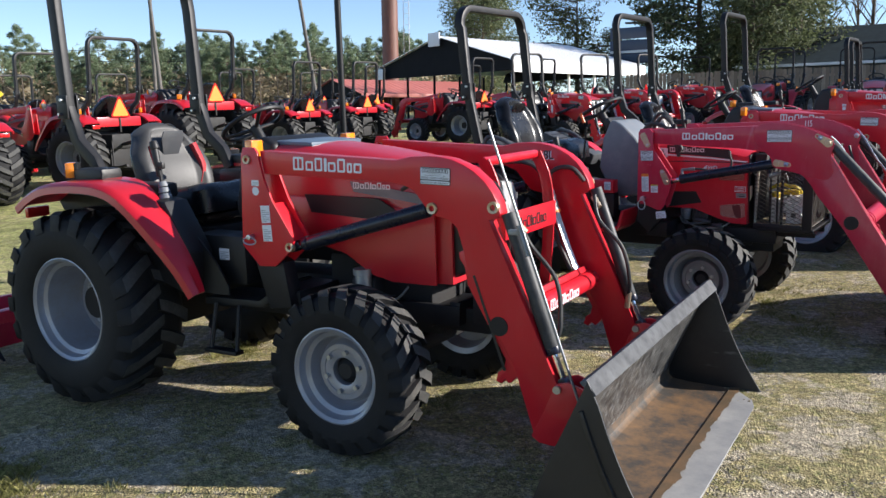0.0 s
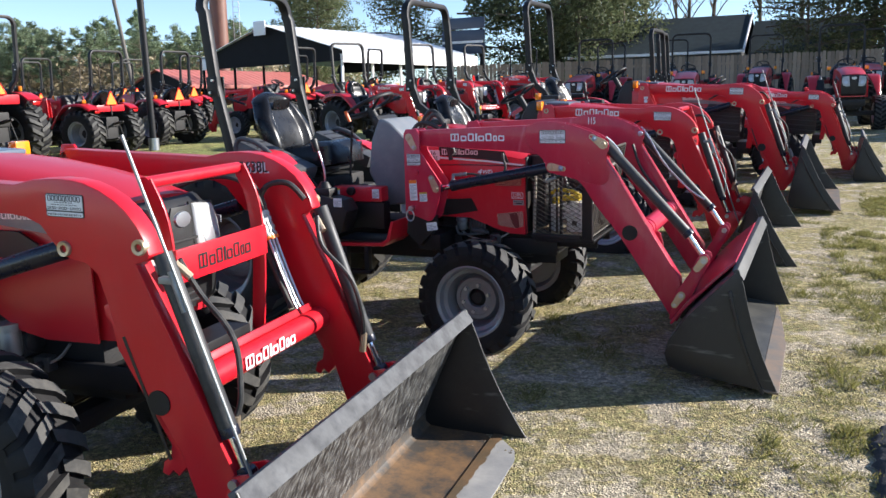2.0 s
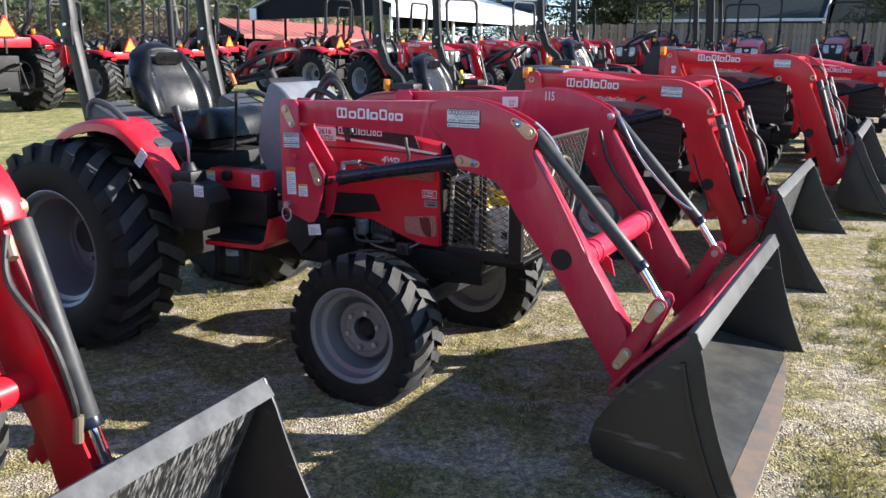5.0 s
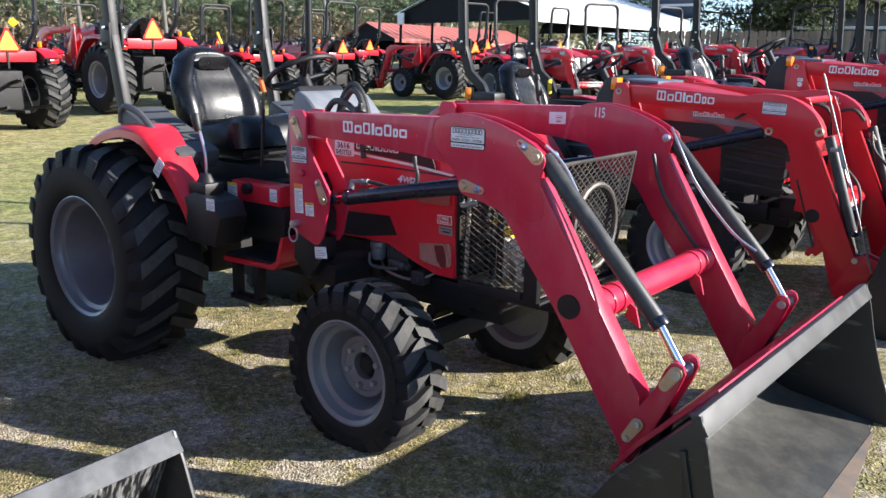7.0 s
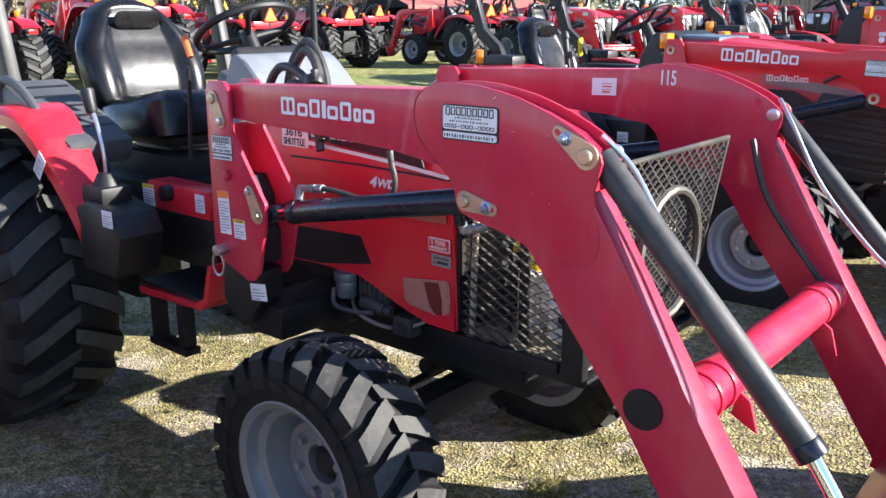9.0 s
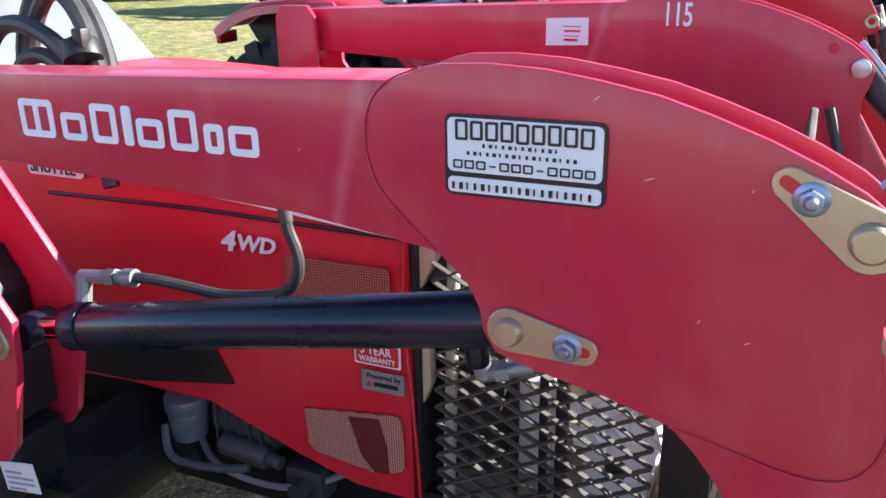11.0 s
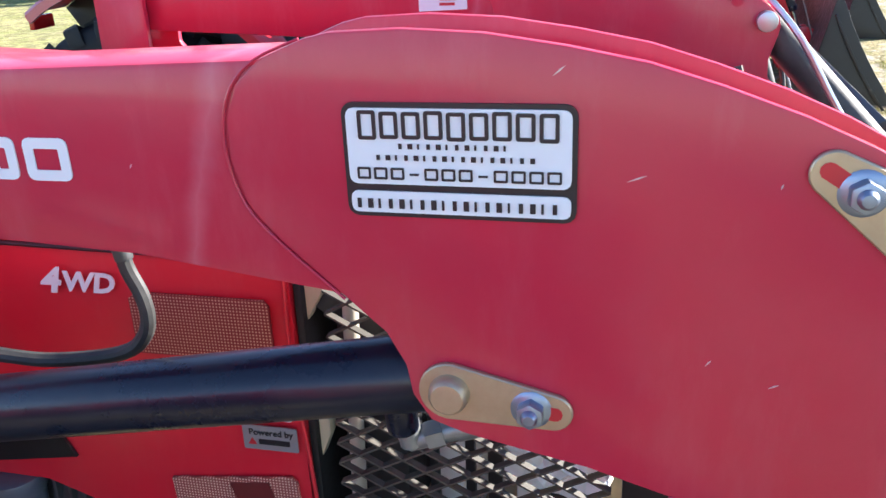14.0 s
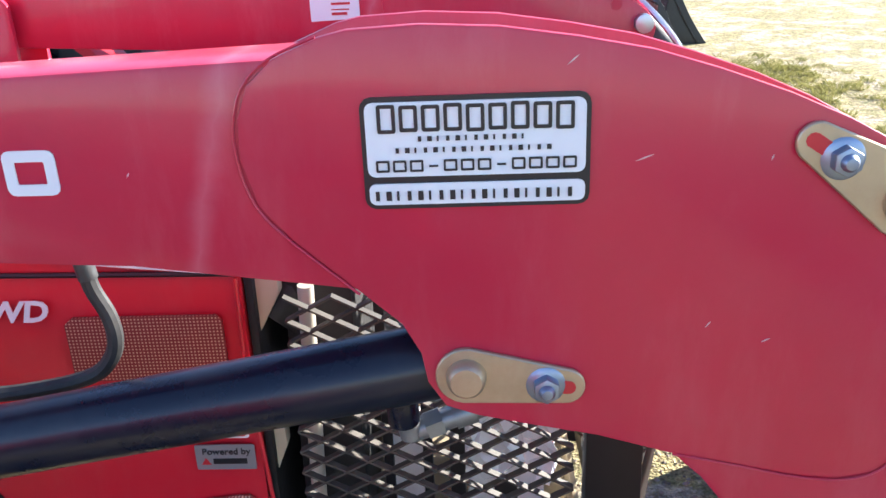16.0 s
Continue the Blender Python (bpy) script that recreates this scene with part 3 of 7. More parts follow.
def warning_label(parent, x0, z0, w, h, y, head=None, tilt=0.0):
    s = part("warning_label", plaque([(0, 0), (w, 0), (w, h), (0, h)], 0.0), WHITE, parent, "white printed warning label")
    s.matrix_basis = pose(x0, y, z0, 0, tilt, 0)
    if head:
        part("label_heading", plaque([(0, h * 0.84), (w, h * 0.84), (w, h), (0, h)], -0.0018), head, s)
    if head is YELLOW and w < 0.06:
        part("heading_text", moved(letters("CAUTION", h * 0.17, 0.0003, 0.8), w * 0.22, -0.0032, h * 0.86), INK, s, smooth=0)
    n = max(3, int(h / 0.011))
    part("printing", bars([(w * 0.1, h * 0.06 + i * h * 0.74 / n, w * (0.9 if i % 3 else 0.6), h * 0.06 + (i + 0.4) * h * 0.74 / n) for i in range(n)], -0.0018, 0.0006),
         material_grey_ink, s, smooth=0)
    return s


material_grey_ink = material("grey_print", (0.30, 0.31, 0.34), 0.5)


def seat_back(w, h, t, bulge):
    """A padded backrest: base at the origin, its face towards +x, with side bolsters round a sunken panel."""
    bm = bmesh.new()
    nu, nv = 26, 22
    grid = {}

    def step(a, b, x):
        k = max(0.0, min(1.0, (x - a) / (b - a)))
        return k * k * (3 - 2 * k)

    for f in (0, 1):
        for i in range(nu + 1):
            for j in range(nv + 1):
                s, v = math.sin((i / nu - 0.5) * math.pi * 0.94) / math.sin(math.pi * 0.47), j / nv
                half = w / 2 * (0.93 + 0.07 * math.sin(math.pi * min(1, v * 1.25))) * (1 - 0.30 * step(0.45, 1.0, v) ** 1.5)
                edge = (1 - abs(s) ** 8) ** 0.5 * (1 - (abs(v - 0.5) * 2) ** 14) ** 0.5
                ring = max(step(0.52, 0.66, abs(s)), step(0.86, 0.95, v))
                groove = math.exp(-((abs(s) - 0.58) / 0.045) ** 2) * (v < 0.9)
                front = t * (0.30 + 0.22 * ring * bulge - 0.06 * groove * bulge + 0.10 * math.sin(math.pi * min(1, v * 1.7))) + 0.055 * abs(s) ** 2.5 * bulge * (1 - 0.6 * v)
                x = front * max(0.0, edge) if f else -t * 0.42 * max(0.0, edge)
                z = v * h * (1 - 0.16 * abs(s) ** 2.6 * v ** 3)
                grid[f, i, j] = bm.verts.new((x - 0.10 * v * v - 0.06 * v, s * half, z))
    for f in (0, 1):
        for i in range(nu):
            for j in range(nv):
                q = [grid[f, i, j], grid[f, i + 1, j], grid[f, i + 1, j + 1], grid[f, i, j + 1]]
                bm.faces.new(q if f else q[::-1])
    rim = [(i, 0) for i in range(nu)] + [(nu, j) for j in range(nv)] + [(i, nv) for i in range(nu, 0, -1)] + [(0, j) for j in range(nv, 0, -1)]
    for a, b in zip(rim, rim[1:] + rim[:1]):
        bm.faces.new((grid[1, *a], grid[0, *a], grid[0, *b], grid[1, *b]))
    return bm


def seat_cushion(w, d, t):
    bm = bmesh.new()
    nu, nv = 10, 10
    grid = {}
    for f in (0, 1):
        for i in range(nu + 1):
            for j in range(nv + 1):
                s, v = i / nu * 2 - 1, j / nv * 2 - 1
                edge = (1 - abs(s) ** 5) * (1 - abs(v) ** 6)
                sx = 1 - 0.10 * abs(s) ** 4
                z = t * (0.35 + 0.55 * edge) + 0.035 * abs(s) ** 2 + 0.02 * max(0, v) if f else -t * 0.25
                grid[f, i, j] = bm.verts.new((v * d / 2 * sx, s * w / 2 * (1 - 0.12 * abs(v) ** 4), z))
    for f in (0, 1):
        for i in range(nu):
            for j in range(nv):
                q = [grid[f, i, j], grid[f, i + 1, j], grid[f, i + 1, j + 1], grid[f, i, j + 1]]
                bm.faces.new(q[::-1] if f else q)
    rim = [(i, 0) for i in range(nu)] + [(nu, j) for j in range(nv)] + [(i, nv) for i in range(nu, 0, -1)] + [(0, j) for j in range(nv, 0, -1)]
    for a, b in zip(rim, rim[1:] + rim[:1]):
        bm.faces.new((grid[1, *a], grid[0, *a], grid[0, *b], grid[1, *b]))
    return bm


def seat(parent, x, z, style):
    main = VINYL if style != "red" else SEAT_GREY
    s = empty("seat")
    s.parent = parent
    s.matrix_basis = pose(x, 0, z)
    part("cushion", moved(seat_cushion(0.54, 0.50, 0.13), 0.03, 0, 0.005, 0, -5), VINYL, s, "", 60)
    part("backrest", moved(seat_back(0.54, 0.455, 0.13, 1.0), -0.23, 0, 0.04), main, s, "grey and red padded backrest" if style == "red" else "black vinyl backrest", 60)
    part("seat_pan", join(box((-0.01, 0, -0.045), (0.42, 0.38, 0.04), 0.015), box((-0.02, 0, -0.11), (0.26, 0.26, 0.10), 0.01)), PLASTIC, s)
    if style == "red":
        for sy in (-1, 1):
            part("red_panel", tube([(-0.190, sy * 0.165, 0.12), (-0.192, sy * 0.185, 0.22), (-0.240, sy * 0.160, 0.36)], 0.022, 8, 5), SEAT_RED, s, "red vinyl side panel")
        part("seat_shield", moved(prism([(-0.075, 0.07), (0.075, 0.07), (0.085, 0.03), (0.06, -0.075), (0.0, -0.10), (-0.06, -0.075), (-0.085, 0.03)], -0.004, 0.004, 0.002), -0.244, 0, 0.375, 14, 0, 90), DARK_GREY, s, "dark grey shield panel")
        part("seat_badge", moved(prism([(-0.045, 0.0), (-0.02, 0.022), (0.0, 0.008), (0.02, 0.024), (0.045, 0.006), (0.03, -0.012), (0.008, -0.006), (-0.02, -0.016)], -0.004, 0.004, 0.002), -0.240, 0, 0.392, 14, 0, 90), SEAT_RED, s, "embroidered red badge")
    else:
        part("seat_panel", moved(prism(rounded(-0.105, -0.036, 0.105, 0.036, 0.034), -0.003, 0.003, 0.002), -0.268, 0, 0.405, 14, 0, 90), VINYL, s)
    return s


def rops(parent, foot, hinge, top, half, sec=(0.05, 0.07), knob=True):
    """A fold-down roll bar: two posts, hinge plates, upper hoop."""
    r = empty("roll_bar")
    r.parent = parent
    for s in (-1, 1):
        part("lower_post", sweep([(p[0], s * half, p[1]) for p in foot + [hinge]], rect(*sec)), BLACK, r)
        bm = join(box((hinge[0], s * (half + 0.034), hinge[1]), (0.09, 0.012, 0.13), 0.004), box((hinge[0], s * (half - 0.034), hinge[1]), (0.09, 0.012, 0.13), 0.004))
        part("hinge_plate", bm, BLACK, r)
        for dx, dz in ((0.015, 0.04), (-0.01, -0.04)):
            part("hinge_pin", rod((hinge[0] + dx, s * (half - 0.06), hinge[1] + dz), (hinge[0] + dx, s * (half + 0.06), hinge[1] + dz), 0.009, 8), STEEL, r)
    hx, hz = hinge
    tx, tz = top
    rr = 0.14
    pts = [(hx, -half, hz), (hx + (tx - hx) * 0.75, -half, hz + (tz - hz) * 0.75)]
    for k in range(0, 91, 15):
        a = radians(k)
        pts.append((tx, -half + rr - rr * math.cos(a), tz - rr + rr * math.sin(a)))
    pts += [(x, -y, z) for x, y, z in pts[::-1]]
    part("upper_hoop", sweep(pts, rect(*sec)), BLACK, r)
    return r


def lift_cylinder(parent, y, rod_end, joint, barrel_end, r, name="lift_cylinder", mat=None):
    """A hydraulic ram with barrel, gland and chrome rod, in the plane of y."""
    c = empty(name)
    c.parent = parent
    a, j, b = [Vector((p[0], y, p[1])) for p in (rod_end, joint, barrel_end)]
    d = (b - a).normalized()
    part("barrel", rod(j, b, r, 24, bevel=0.003), mat or CYL, c, "black painted cylinder barrel")
    part("gland", rod(j - d * 0.012, j + d * 0.02, r * 1.08, 24, bevel=0.002), CYL, c)
    part("piston_rod", rod(a, j, r * 0.52, 18), CHROME, c, "chrome piston rod")
    part("rod_eye", rod(a + Vector((0, -r * 0.9, 0)), a + Vector((0, r * 0.9, 0)), r * 0.8, 18, bevel=0.003), CYL, c)
    return c


def smv(parent, x, y, z):
    """An orange slow-vehicle triangle that faces -x."""
    t = empty("warning_triangle")
    t.parent = parent
    t.matrix_basis = pose(x, y, z, 0, 0, -90)
    t["label"] = "orange triangle with red border"
    h = 0.33

    def tri(k):
        cut = 0.03 * k
        w = 0.19 * k
        return [(-w + cut * 0.3, -0.11 * k), (w - cut * 0.3, -0.11 * k), (w, -0.08 * k), (cut * 0.7, 0.22 * k), (-cut * 0.7, 0.22 * k), (-w, -0.08 * k)]
    part("border", prism(tri(1.0), -0.003, 0.0, 0), RED_LENS, t, smooth=0)
    part("triangle", prism(tri(0.82), -0.006, -0.0035, 0), SMV_ORANGE, t, smooth=0)
    part("bracket", join(box((0, 0.02, -0.2), (0.03, 0.012, 0.3), 0.002)), IRON, t)
    return t


def lamp(parent, x, y, z, rz=0):
    """An amber turn lamp on a black foot."""
    l = empty("turn_lamp")
    l.parent = parent
    l.matrix_basis = pose(x, y, z, 0, 0, rz)
    part("lens", box((0, 0, 0), (0.05, 0.085, 0.085), 0.010), AMBER, l, "amber plastic lens")
    part("housing", join(box((0.032, 0, 0), (0.02, 0.082, 0.082), 0.006), box((0.03, 0, -0.05), (0.02, 0.03, 0.05), 0.003)), PLASTIC, l)
    return l


def fender(parent, line, y0, y1, mat=None):
    """A curved mudguard that narrows towards its foot; line of (x, z) from back to front."""
    pts = smooth_path([(x, 0, z) for x, z in line], 4)
    low, high = line[-1][1], max(z for x, z in line)
    for s in (-1, 1):
        bm = bmesh.new()
        rings = []
        for i, p in enumerate(pts):
            t = (pts[min(i + 1, len(pts) - 1)] - pts[max(i - 1, 0)]).normalized()
            n = Vector((-t.z, 0, t.x))
            k = max(0.0, min(1.0, (high - p.z) / (high - low))) if i > len(pts) // 3 else 0.0
            ya, yb = y0 - 0.05 * k, y1 + (y0 - y1 - 0.115) * k ** 0.6
            ring = []
            for y, d in ((ya, -0.045), (ya - 0.004, -0.008), (ya - 0.02, 0.008), (ya - 0.05, 0.014), ((ya + yb) / 2, 0.018), (yb, 0.018), (yb, 0.0), ((ya + yb) / 2, 0.0), (ya - 0.05, -0.004), (ya - 0.024, -0.012), (ya - 0.018, -0.045)):
                ring.append(bm.verts.new((p.x + n.x * d, s * y, p.z + n.z * d)))
            rings.append(ring)
        m = len(rings[0])
        for a, b in zip(rings, rings[1:]):
            for k in range(m):
                bm.faces.new((a[k], a[(k + 1) % m], b[(k + 1) % m], b[k]))
        bm.faces.new(rings[0])
        bm.faces.new(rings[-1][::-1])
        part("fender", bm, mat or RED_HOOD, parent, "red mudguard over the rear wheel")
        inner = [(p.x, p.z - 0.004) for p in pts] + [(line[-1][0], low - 0.05), (line[0][0] + 0.3, low - 0.05)]
        part("fender_side", prism(inner, s * y1 - 0.006, s * y1 + 0.006, 0), PLASTIC, parent)


def steering(parent, x, z, tilt):
    w = empty("steering_wheel")
    w.parent = parent
    w.matrix_basis = pose(x, 0, z, 0, tilt, 0)
    ring = [(0.18 * math.cos(2 * math.pi * i / 28), 0.18 * math.sin(2 * math.pi * i / 28), 0) for i in range(28)]
    part("wheel_ring", sweep(ring, circle(0.014, 8), True), PLASTIC, w)
    bm = bmesh.new()
    for a in (90, 210, 330):
        merge(bm, tube([(0.03 * math.cos(radians(a)), 0.03 * math.sin(radians(a)), -0.03), (0.18 * math.cos(radians(a)), 0.18 * math.sin(radians(a)), 0)], 0.011, 8))
    part("spokes", bm, PLASTIC, w)
    part("column", rod((0, 0, -0.30), (0, 0, -0.02), 0.035, 14, 0.03), PLASTIC, w)
    return w


def hood_shell(parent, line, w0, w1, low, mat=None):
    """The bonnet: line of (x, top z, side z) from back to front, with rounded shoulders."""
    bm = bmesh.new()
    rings = []
    n = len(line)
    for i, (x, zt, zb) in enumerate(line):
        w = w0 + (w1 - w0) * i / (n - 1)
        ring = []
        for y, z in ((w, zb), (w, zb + (zt - zb) * 0.45), (w * 0.985, zt - 0.10), (w * 0.93, zt - 0.045), (w * 0.78, zt - 0.014), (w * 0.4, zt), (0, zt + 0.006)):
            ring.append((x, y, z))
        ring = ring + [(a, -b, c) for a, b, c in ring[-2::-1]]
        rings.append([bm.verts.new(p) for p in ring])
    m = len(rings[0])
    for a, b in zip(rings, rings[1:]):
        for k in range(m - 1):
            bm.faces.new((a[k], a[k + 1], b[k + 1], b[k]))
    bm.faces.new(rings[0])
    bm.faces.new(rings[-1][::-1])
    return part("hood", bm, mat or RED_HOOD, parent, "glossy red engine hood")


def chassis(t, rear, zr, zf, wide):
    """Engine, gearbox, axles and other dark running gear below the hood."""
    part("engine_block", join(box((-0.15, 0, 0.66), (0.62, 0.36, 0.34), 0.02), box((-0.2, 0, 0.50), (0.70, 0.22, 0.10), 0.02)), IRON, t)
    part("oil_filter", join(rod((-0.32, -0.26, 0.60), (-0.32, -0.17, 0.60), 0.035, 18, bevel=0.006)), IRON, t)
    part("alternator", join(rod((-0.24, -0.22, 0.70), (-0.12, -0.22, 0.70), 0.052, 18, bevel=0.01), rod((-0.27, -0.22, 0.70), (-0.24, -0.22, 0.70), 0.034, 14), *[box((-0.225 + 0.022 * k, -0.22, 0.70), (0.006, 0.116, 0.116), 0.003) for k in range(5)]), DARK_CAST, t, "oily cast alternator housing")
    part("fuel_line", tube([(-0.30, -0.24, 0.66), (-0.22, -0.29, 0.63), (-0.10, -0.28, 0.61), (0.0, -0.25, 0.64), (0.06, -0.24, 0.70)], 0.006, 8, 4), CAST, t, "plated fuel line")
    part("valve_body", join(box((-0.06, -0.25, 0.62), (0.07, 0.05, 0.06), 0.006), rod((-0.06, -0.30, 0.62), (-0.06, -0.26, 0.62), 0.016, 12)), DARK_CAST, t)
    part("gearbox", join(box((-0.9, 0, 0.57), (0.9, 0.28, 0.26), 0.03), box((rear, 0, zr), (0.5, 0.44, 0.4), 0.04)), IRON, t)
    part("rear_axle", rod((rear, -0.62, zr), (rear, 0.62, zr), 0.09, 20), IRON, t)
    part("front_axle", join(box((0, 0, zf), (0.10, 0.86, 0.09), 0.02), rod((0, -0.5, zf), (0, 0.5, zf), 0.055, 16), box((0.02, 0, zf + 0.14), (0.30, 0.2, 0.16), 0.02)), IRON, t)
    part("steering_link", join(rod((-0.12, -0.42, zf + 0.02), (-0.12, 0.42, zf + 0.02), 0.014, 8), rod((-0.12, -0.1, zf + 0.05), (-0.12, 0.2, zf + 0.05), 0.03, 12)), IRON, t)
    part("frame_rail", join(box((-0.17, -0.20, 0.57), (1.0, 0.03, 0.10), 0.006), box((-0.17, 0.20, 0.57), (1.0, 0.03, 0.10), 0.006), box((0.30, 0, 0.58), (0.06, 0.42, 0.12), 0.01)), BLACK, t)
    part("drawbar", join(box((rear - 0.35, 0, 0.33), (0.6, 0.08, 0.04), 0.006)), IRON, t)
    for s in (-1, 1):
        part("lower_link", tube([(rear - 0.05, s * 0.2, 0.36), (rear - 0.5, s * 0.3, 0.38), (rear - 0.75, s * 0.34, 0.42)], 0.022, 8, 3), IRON, t)
        part("lift_rod", rod((rear - 0.35, s * 0.26, 0.38), (rear - 0.25, s * 0.18, 0.86), 0.014, 8), IRON, t)
    part("top_link", join(rod((rear - 0.25, 0, 0.72), (rear - 0.62, 0.02, 0.78), 0.02, 10), rod((rear - 0.32, 0, 0.73), (rear - 0.54, 0.015, 0.77), 0.03, 10)), IRON, t)
    part("rear_housing", box((rear - 0.12, 0, 0.78), (0.34, 0.4, 0.24), 0.03), IRON, t)


def loader_a():
    """The curved loader of the tractor with the steel mesh guard."""
    e = empty("front_loader")
    knee_edge = [(0.302, 1.353), (0.27, 1.34), (0.251, 1.323), (0.242, 1.30), (0.241, 1.272), (0.25, 1.239), (0.273, 1.211), (0.318, 1.170)]
    knee = knee_edge[::-1] + [(0.32, 1.357), (0.367, 1.359), (0.42, 1.356), (0.471, 1.348), (0.52, 1.338), (0.564, 1.324), (0.61, 1.307), (0.65, 1.289), (0.685, 1.27), (0.708, 1.252), (0.723, 1.236), (0.727, 1.22), (0.722, 1.20),
            (0.712, 1.165), (0.714, 1.13), (0.726, 1.085), (0.728, 1.055), (0.720, 1.028), (0.703, 1.010), (0.676, 1.004), (0.641, 1.008), (0.596, 1.019), (0.545, 1.030), (0.489, 1.047), (0.44, 1.057), (0.400, 1.066), (0.375, 1.075), (0.362, 1.096), (0.358, 1.12), (0.345, 1.145)]
    boom = [(-0.47, 1.316), (0.33, 1.342), (0.40, 1.16), (0.152, 1.194), (-0.45, 1.224)]
    low = [(0.70, 1.16), (0.722, 1.125), (1.121, 0.496), (1.135, 0.40), (1.108, 0.26), (1.08, 0.27), (0.795, 0.708), (0.735, 0.785), (0.645, 0.896), (0.598, 0.970), (0.572, 1.004), (0.55, 1.025), (0.56, 1.08), (0.6, 1.1)]
    fill = [(0.30, 1.335), (0.367, 1.343), (0.47, 1.332), (0.564, 1.306), (0.65, 1.270), (0.69, 1.24), (0.69, 1.14), (0.62, 1.0), (0.45, 1.075), (0.38, 1.12)]
    for s in (-1, 1):
        a = empty("boom_arm")
        a.parent = e
        ya, yb = s * 0.545, s * 0.462
        lo, hi = min(ya, yb), max(ya, yb)
        part("rear_beam", prism(boom, lo + 0.002, hi - 0.002, 0.005), RED_BEAM, a, "red painted box beam")
        part("lower_beam", prism(low, lo + 0.002, hi - 0.002, 0.005), RED, a)
        part("knee_filler", prism(fill, lo + 0.008, hi - 0.008, 0), RED, a)
        part("knee_plate", prism(knee, lo, lo + 0.008, 0.0022), RED, a, "curved red knee plate")
        part("knee_plate", prism(knee, hi - 0.008, hi, 0.0022), RED, a, "curved red knee plate")
        part("weld_seam", tube([(x - 0.002, (lo if s < 0 else hi), z) for x, z in knee_edge], 0.0011, 6, 4), RED, a)
        part("weld_seam", tube([(x, (lo if s < 0 else hi), z) for x, z in ((0.548, 1.029), (0.596, 1.018), (0.641, 1.007), (0.676, 1.003), (0.703, 1.009), (0.720, 1.027), (0.729, 1.055), (0.727, 1.085))], 0.0010, 6, 4), RED, a)
        for p, q, r in (((0.391, 1.103), (0.450, 1.095), 0.023), ((0.693, 1.232), (0.645, 1.263), 0.027)):
            o = lo if s < 0 else hi + 0.005
            dx, dz = (q[0] - p[0]) / math.hypot(q[0] - p[0], q[1] - p[1]), (q[1] - p[1]) / math.hypot(q[0] - p[0], q[1] - p[1])
            far = 0.015 if r < 0.025 else 0.020
            lk = part("lock_plate", link_plate(p, (q[0] + dx * far, q[1] + dz * far), o, r, 0.0145), ZINC, e, "yellow zinc locking plate")
            part("pin_head", moved(lathe([(0, -0.016), (r * 0.50, -0.0155), (r * 0.60, -0.013), (r * 0.64, -0.009), (r * 0.66, -0.0045), (r * 0.72, -0.004)], 28), p[0], o, p[1]), ZINC, lk, "domed pin head")
            part("lock_bolt", join(lathe([(0, -0.007), (0.012, -0.007), (0.0148, -0.0052), (0.015, -0.004)], 24), lathe([(0, -0.021), (0.004, -0.0205), (0.006, -0.018), (0.0062, -0.015)], 14), rod((0, -0.016, 0), (0, -0.006, 0), 0.0105, 6, bevel=0.0015)), BLUE_ZINC, lk, "zinc-plated flange bolt").matrix_basis = pose(q[0], o, q[1])
            ln = 0.017 if r < 0.025 else 0.024
            part("slot", prism([(q[0] + dx * (ln if k < 6 else 0) + 0.0055 * math.cos(math.atan2(dz, dx) - 1.5708 + (k if k < 6 else k) * 0.5712), q[1] + dz * (ln if k < 6 else 0) + 0.0055 * math.sin(math.atan2(dz, dx) - 1.5708 + k * 0.5712)) for k in range(11)], o - 0.0056, o - 0.0045, 0), DECAL_RED, lk, smooth=0)
        y_in = hi if s < 0 else lo
        part("inner_pin", rod((0.703, y_in, 1.230), (0.703, y_in + (0.02 if s < 0 else -0.02), 1.230), 0.017, 18, bevel=0.003), STEEL, a)
        part("bolt_hole", rod((0.655, y_in - 0.002, 1.263), (0.655, y_in + 0.002, 1.263), 0.010, 18), RED, a)
        part("tube_end", rod((0.846, ya - s * 0.001, 0.739), (0.846, ya + s * 0.004, 0.739), 0.043, 28), BLACK, a, "dark open end of the cross tube")
        lift_cylinder(e, s * 0.505, (-0.325, 0.962), (-0.235, 0.980), (0.372, 1.094), 0.031)
        lift_cylinder(e, s * 0.505, (1.25, 0.602), (1.157, 0.738), (0.70, 1.228), 0.029, "bucket_cylinder", CYL_WORN)
    c = part("cross_tube", rod((0.90, -0.47, 0.735), (0.90, 0.47, 0.735), 0.052, 28), RED, e, "red round cross tube")
    for y in (-0.40, -0.33, 0.33, 0.40):
        part("tube_collar", rod((0.90, y - 0.012, 0.735), (0.90, y + 0.012, 0.735), 0.057, 28, bevel=0.003), RED, c)
    part("cross_bracket", join(prism([(0.93, 0.66), (0.99, 0.63), (0.97, 0.70), (0.94, 0.72)], -0.29, -0.28, 0.002), prism([(0.93, 0.66), (0.99, 0.63), (0.97, 0.70), (0.94, 0.72)], 0.28, 0.29, 0.002)), RED, e)
    # masts with their locking plates and labels
    plate = [(-0.53, 1.30), (-0.515, 1.325), (-0.445, 1.325), (-0.425, 1.30), (-0.425, 1.19), (-0.292, 1.0), (-0.30, 0.93), (-0.335, 0.80), (-0.36, 0.770), (-0.385, 0.765), (-0.535, 0.82)]
    inner = [(-0.53, 1.23), (-0.42, 1.20), (-0.27, 0.98), (-0.30, 0.80), (-0.535, 0.80)]
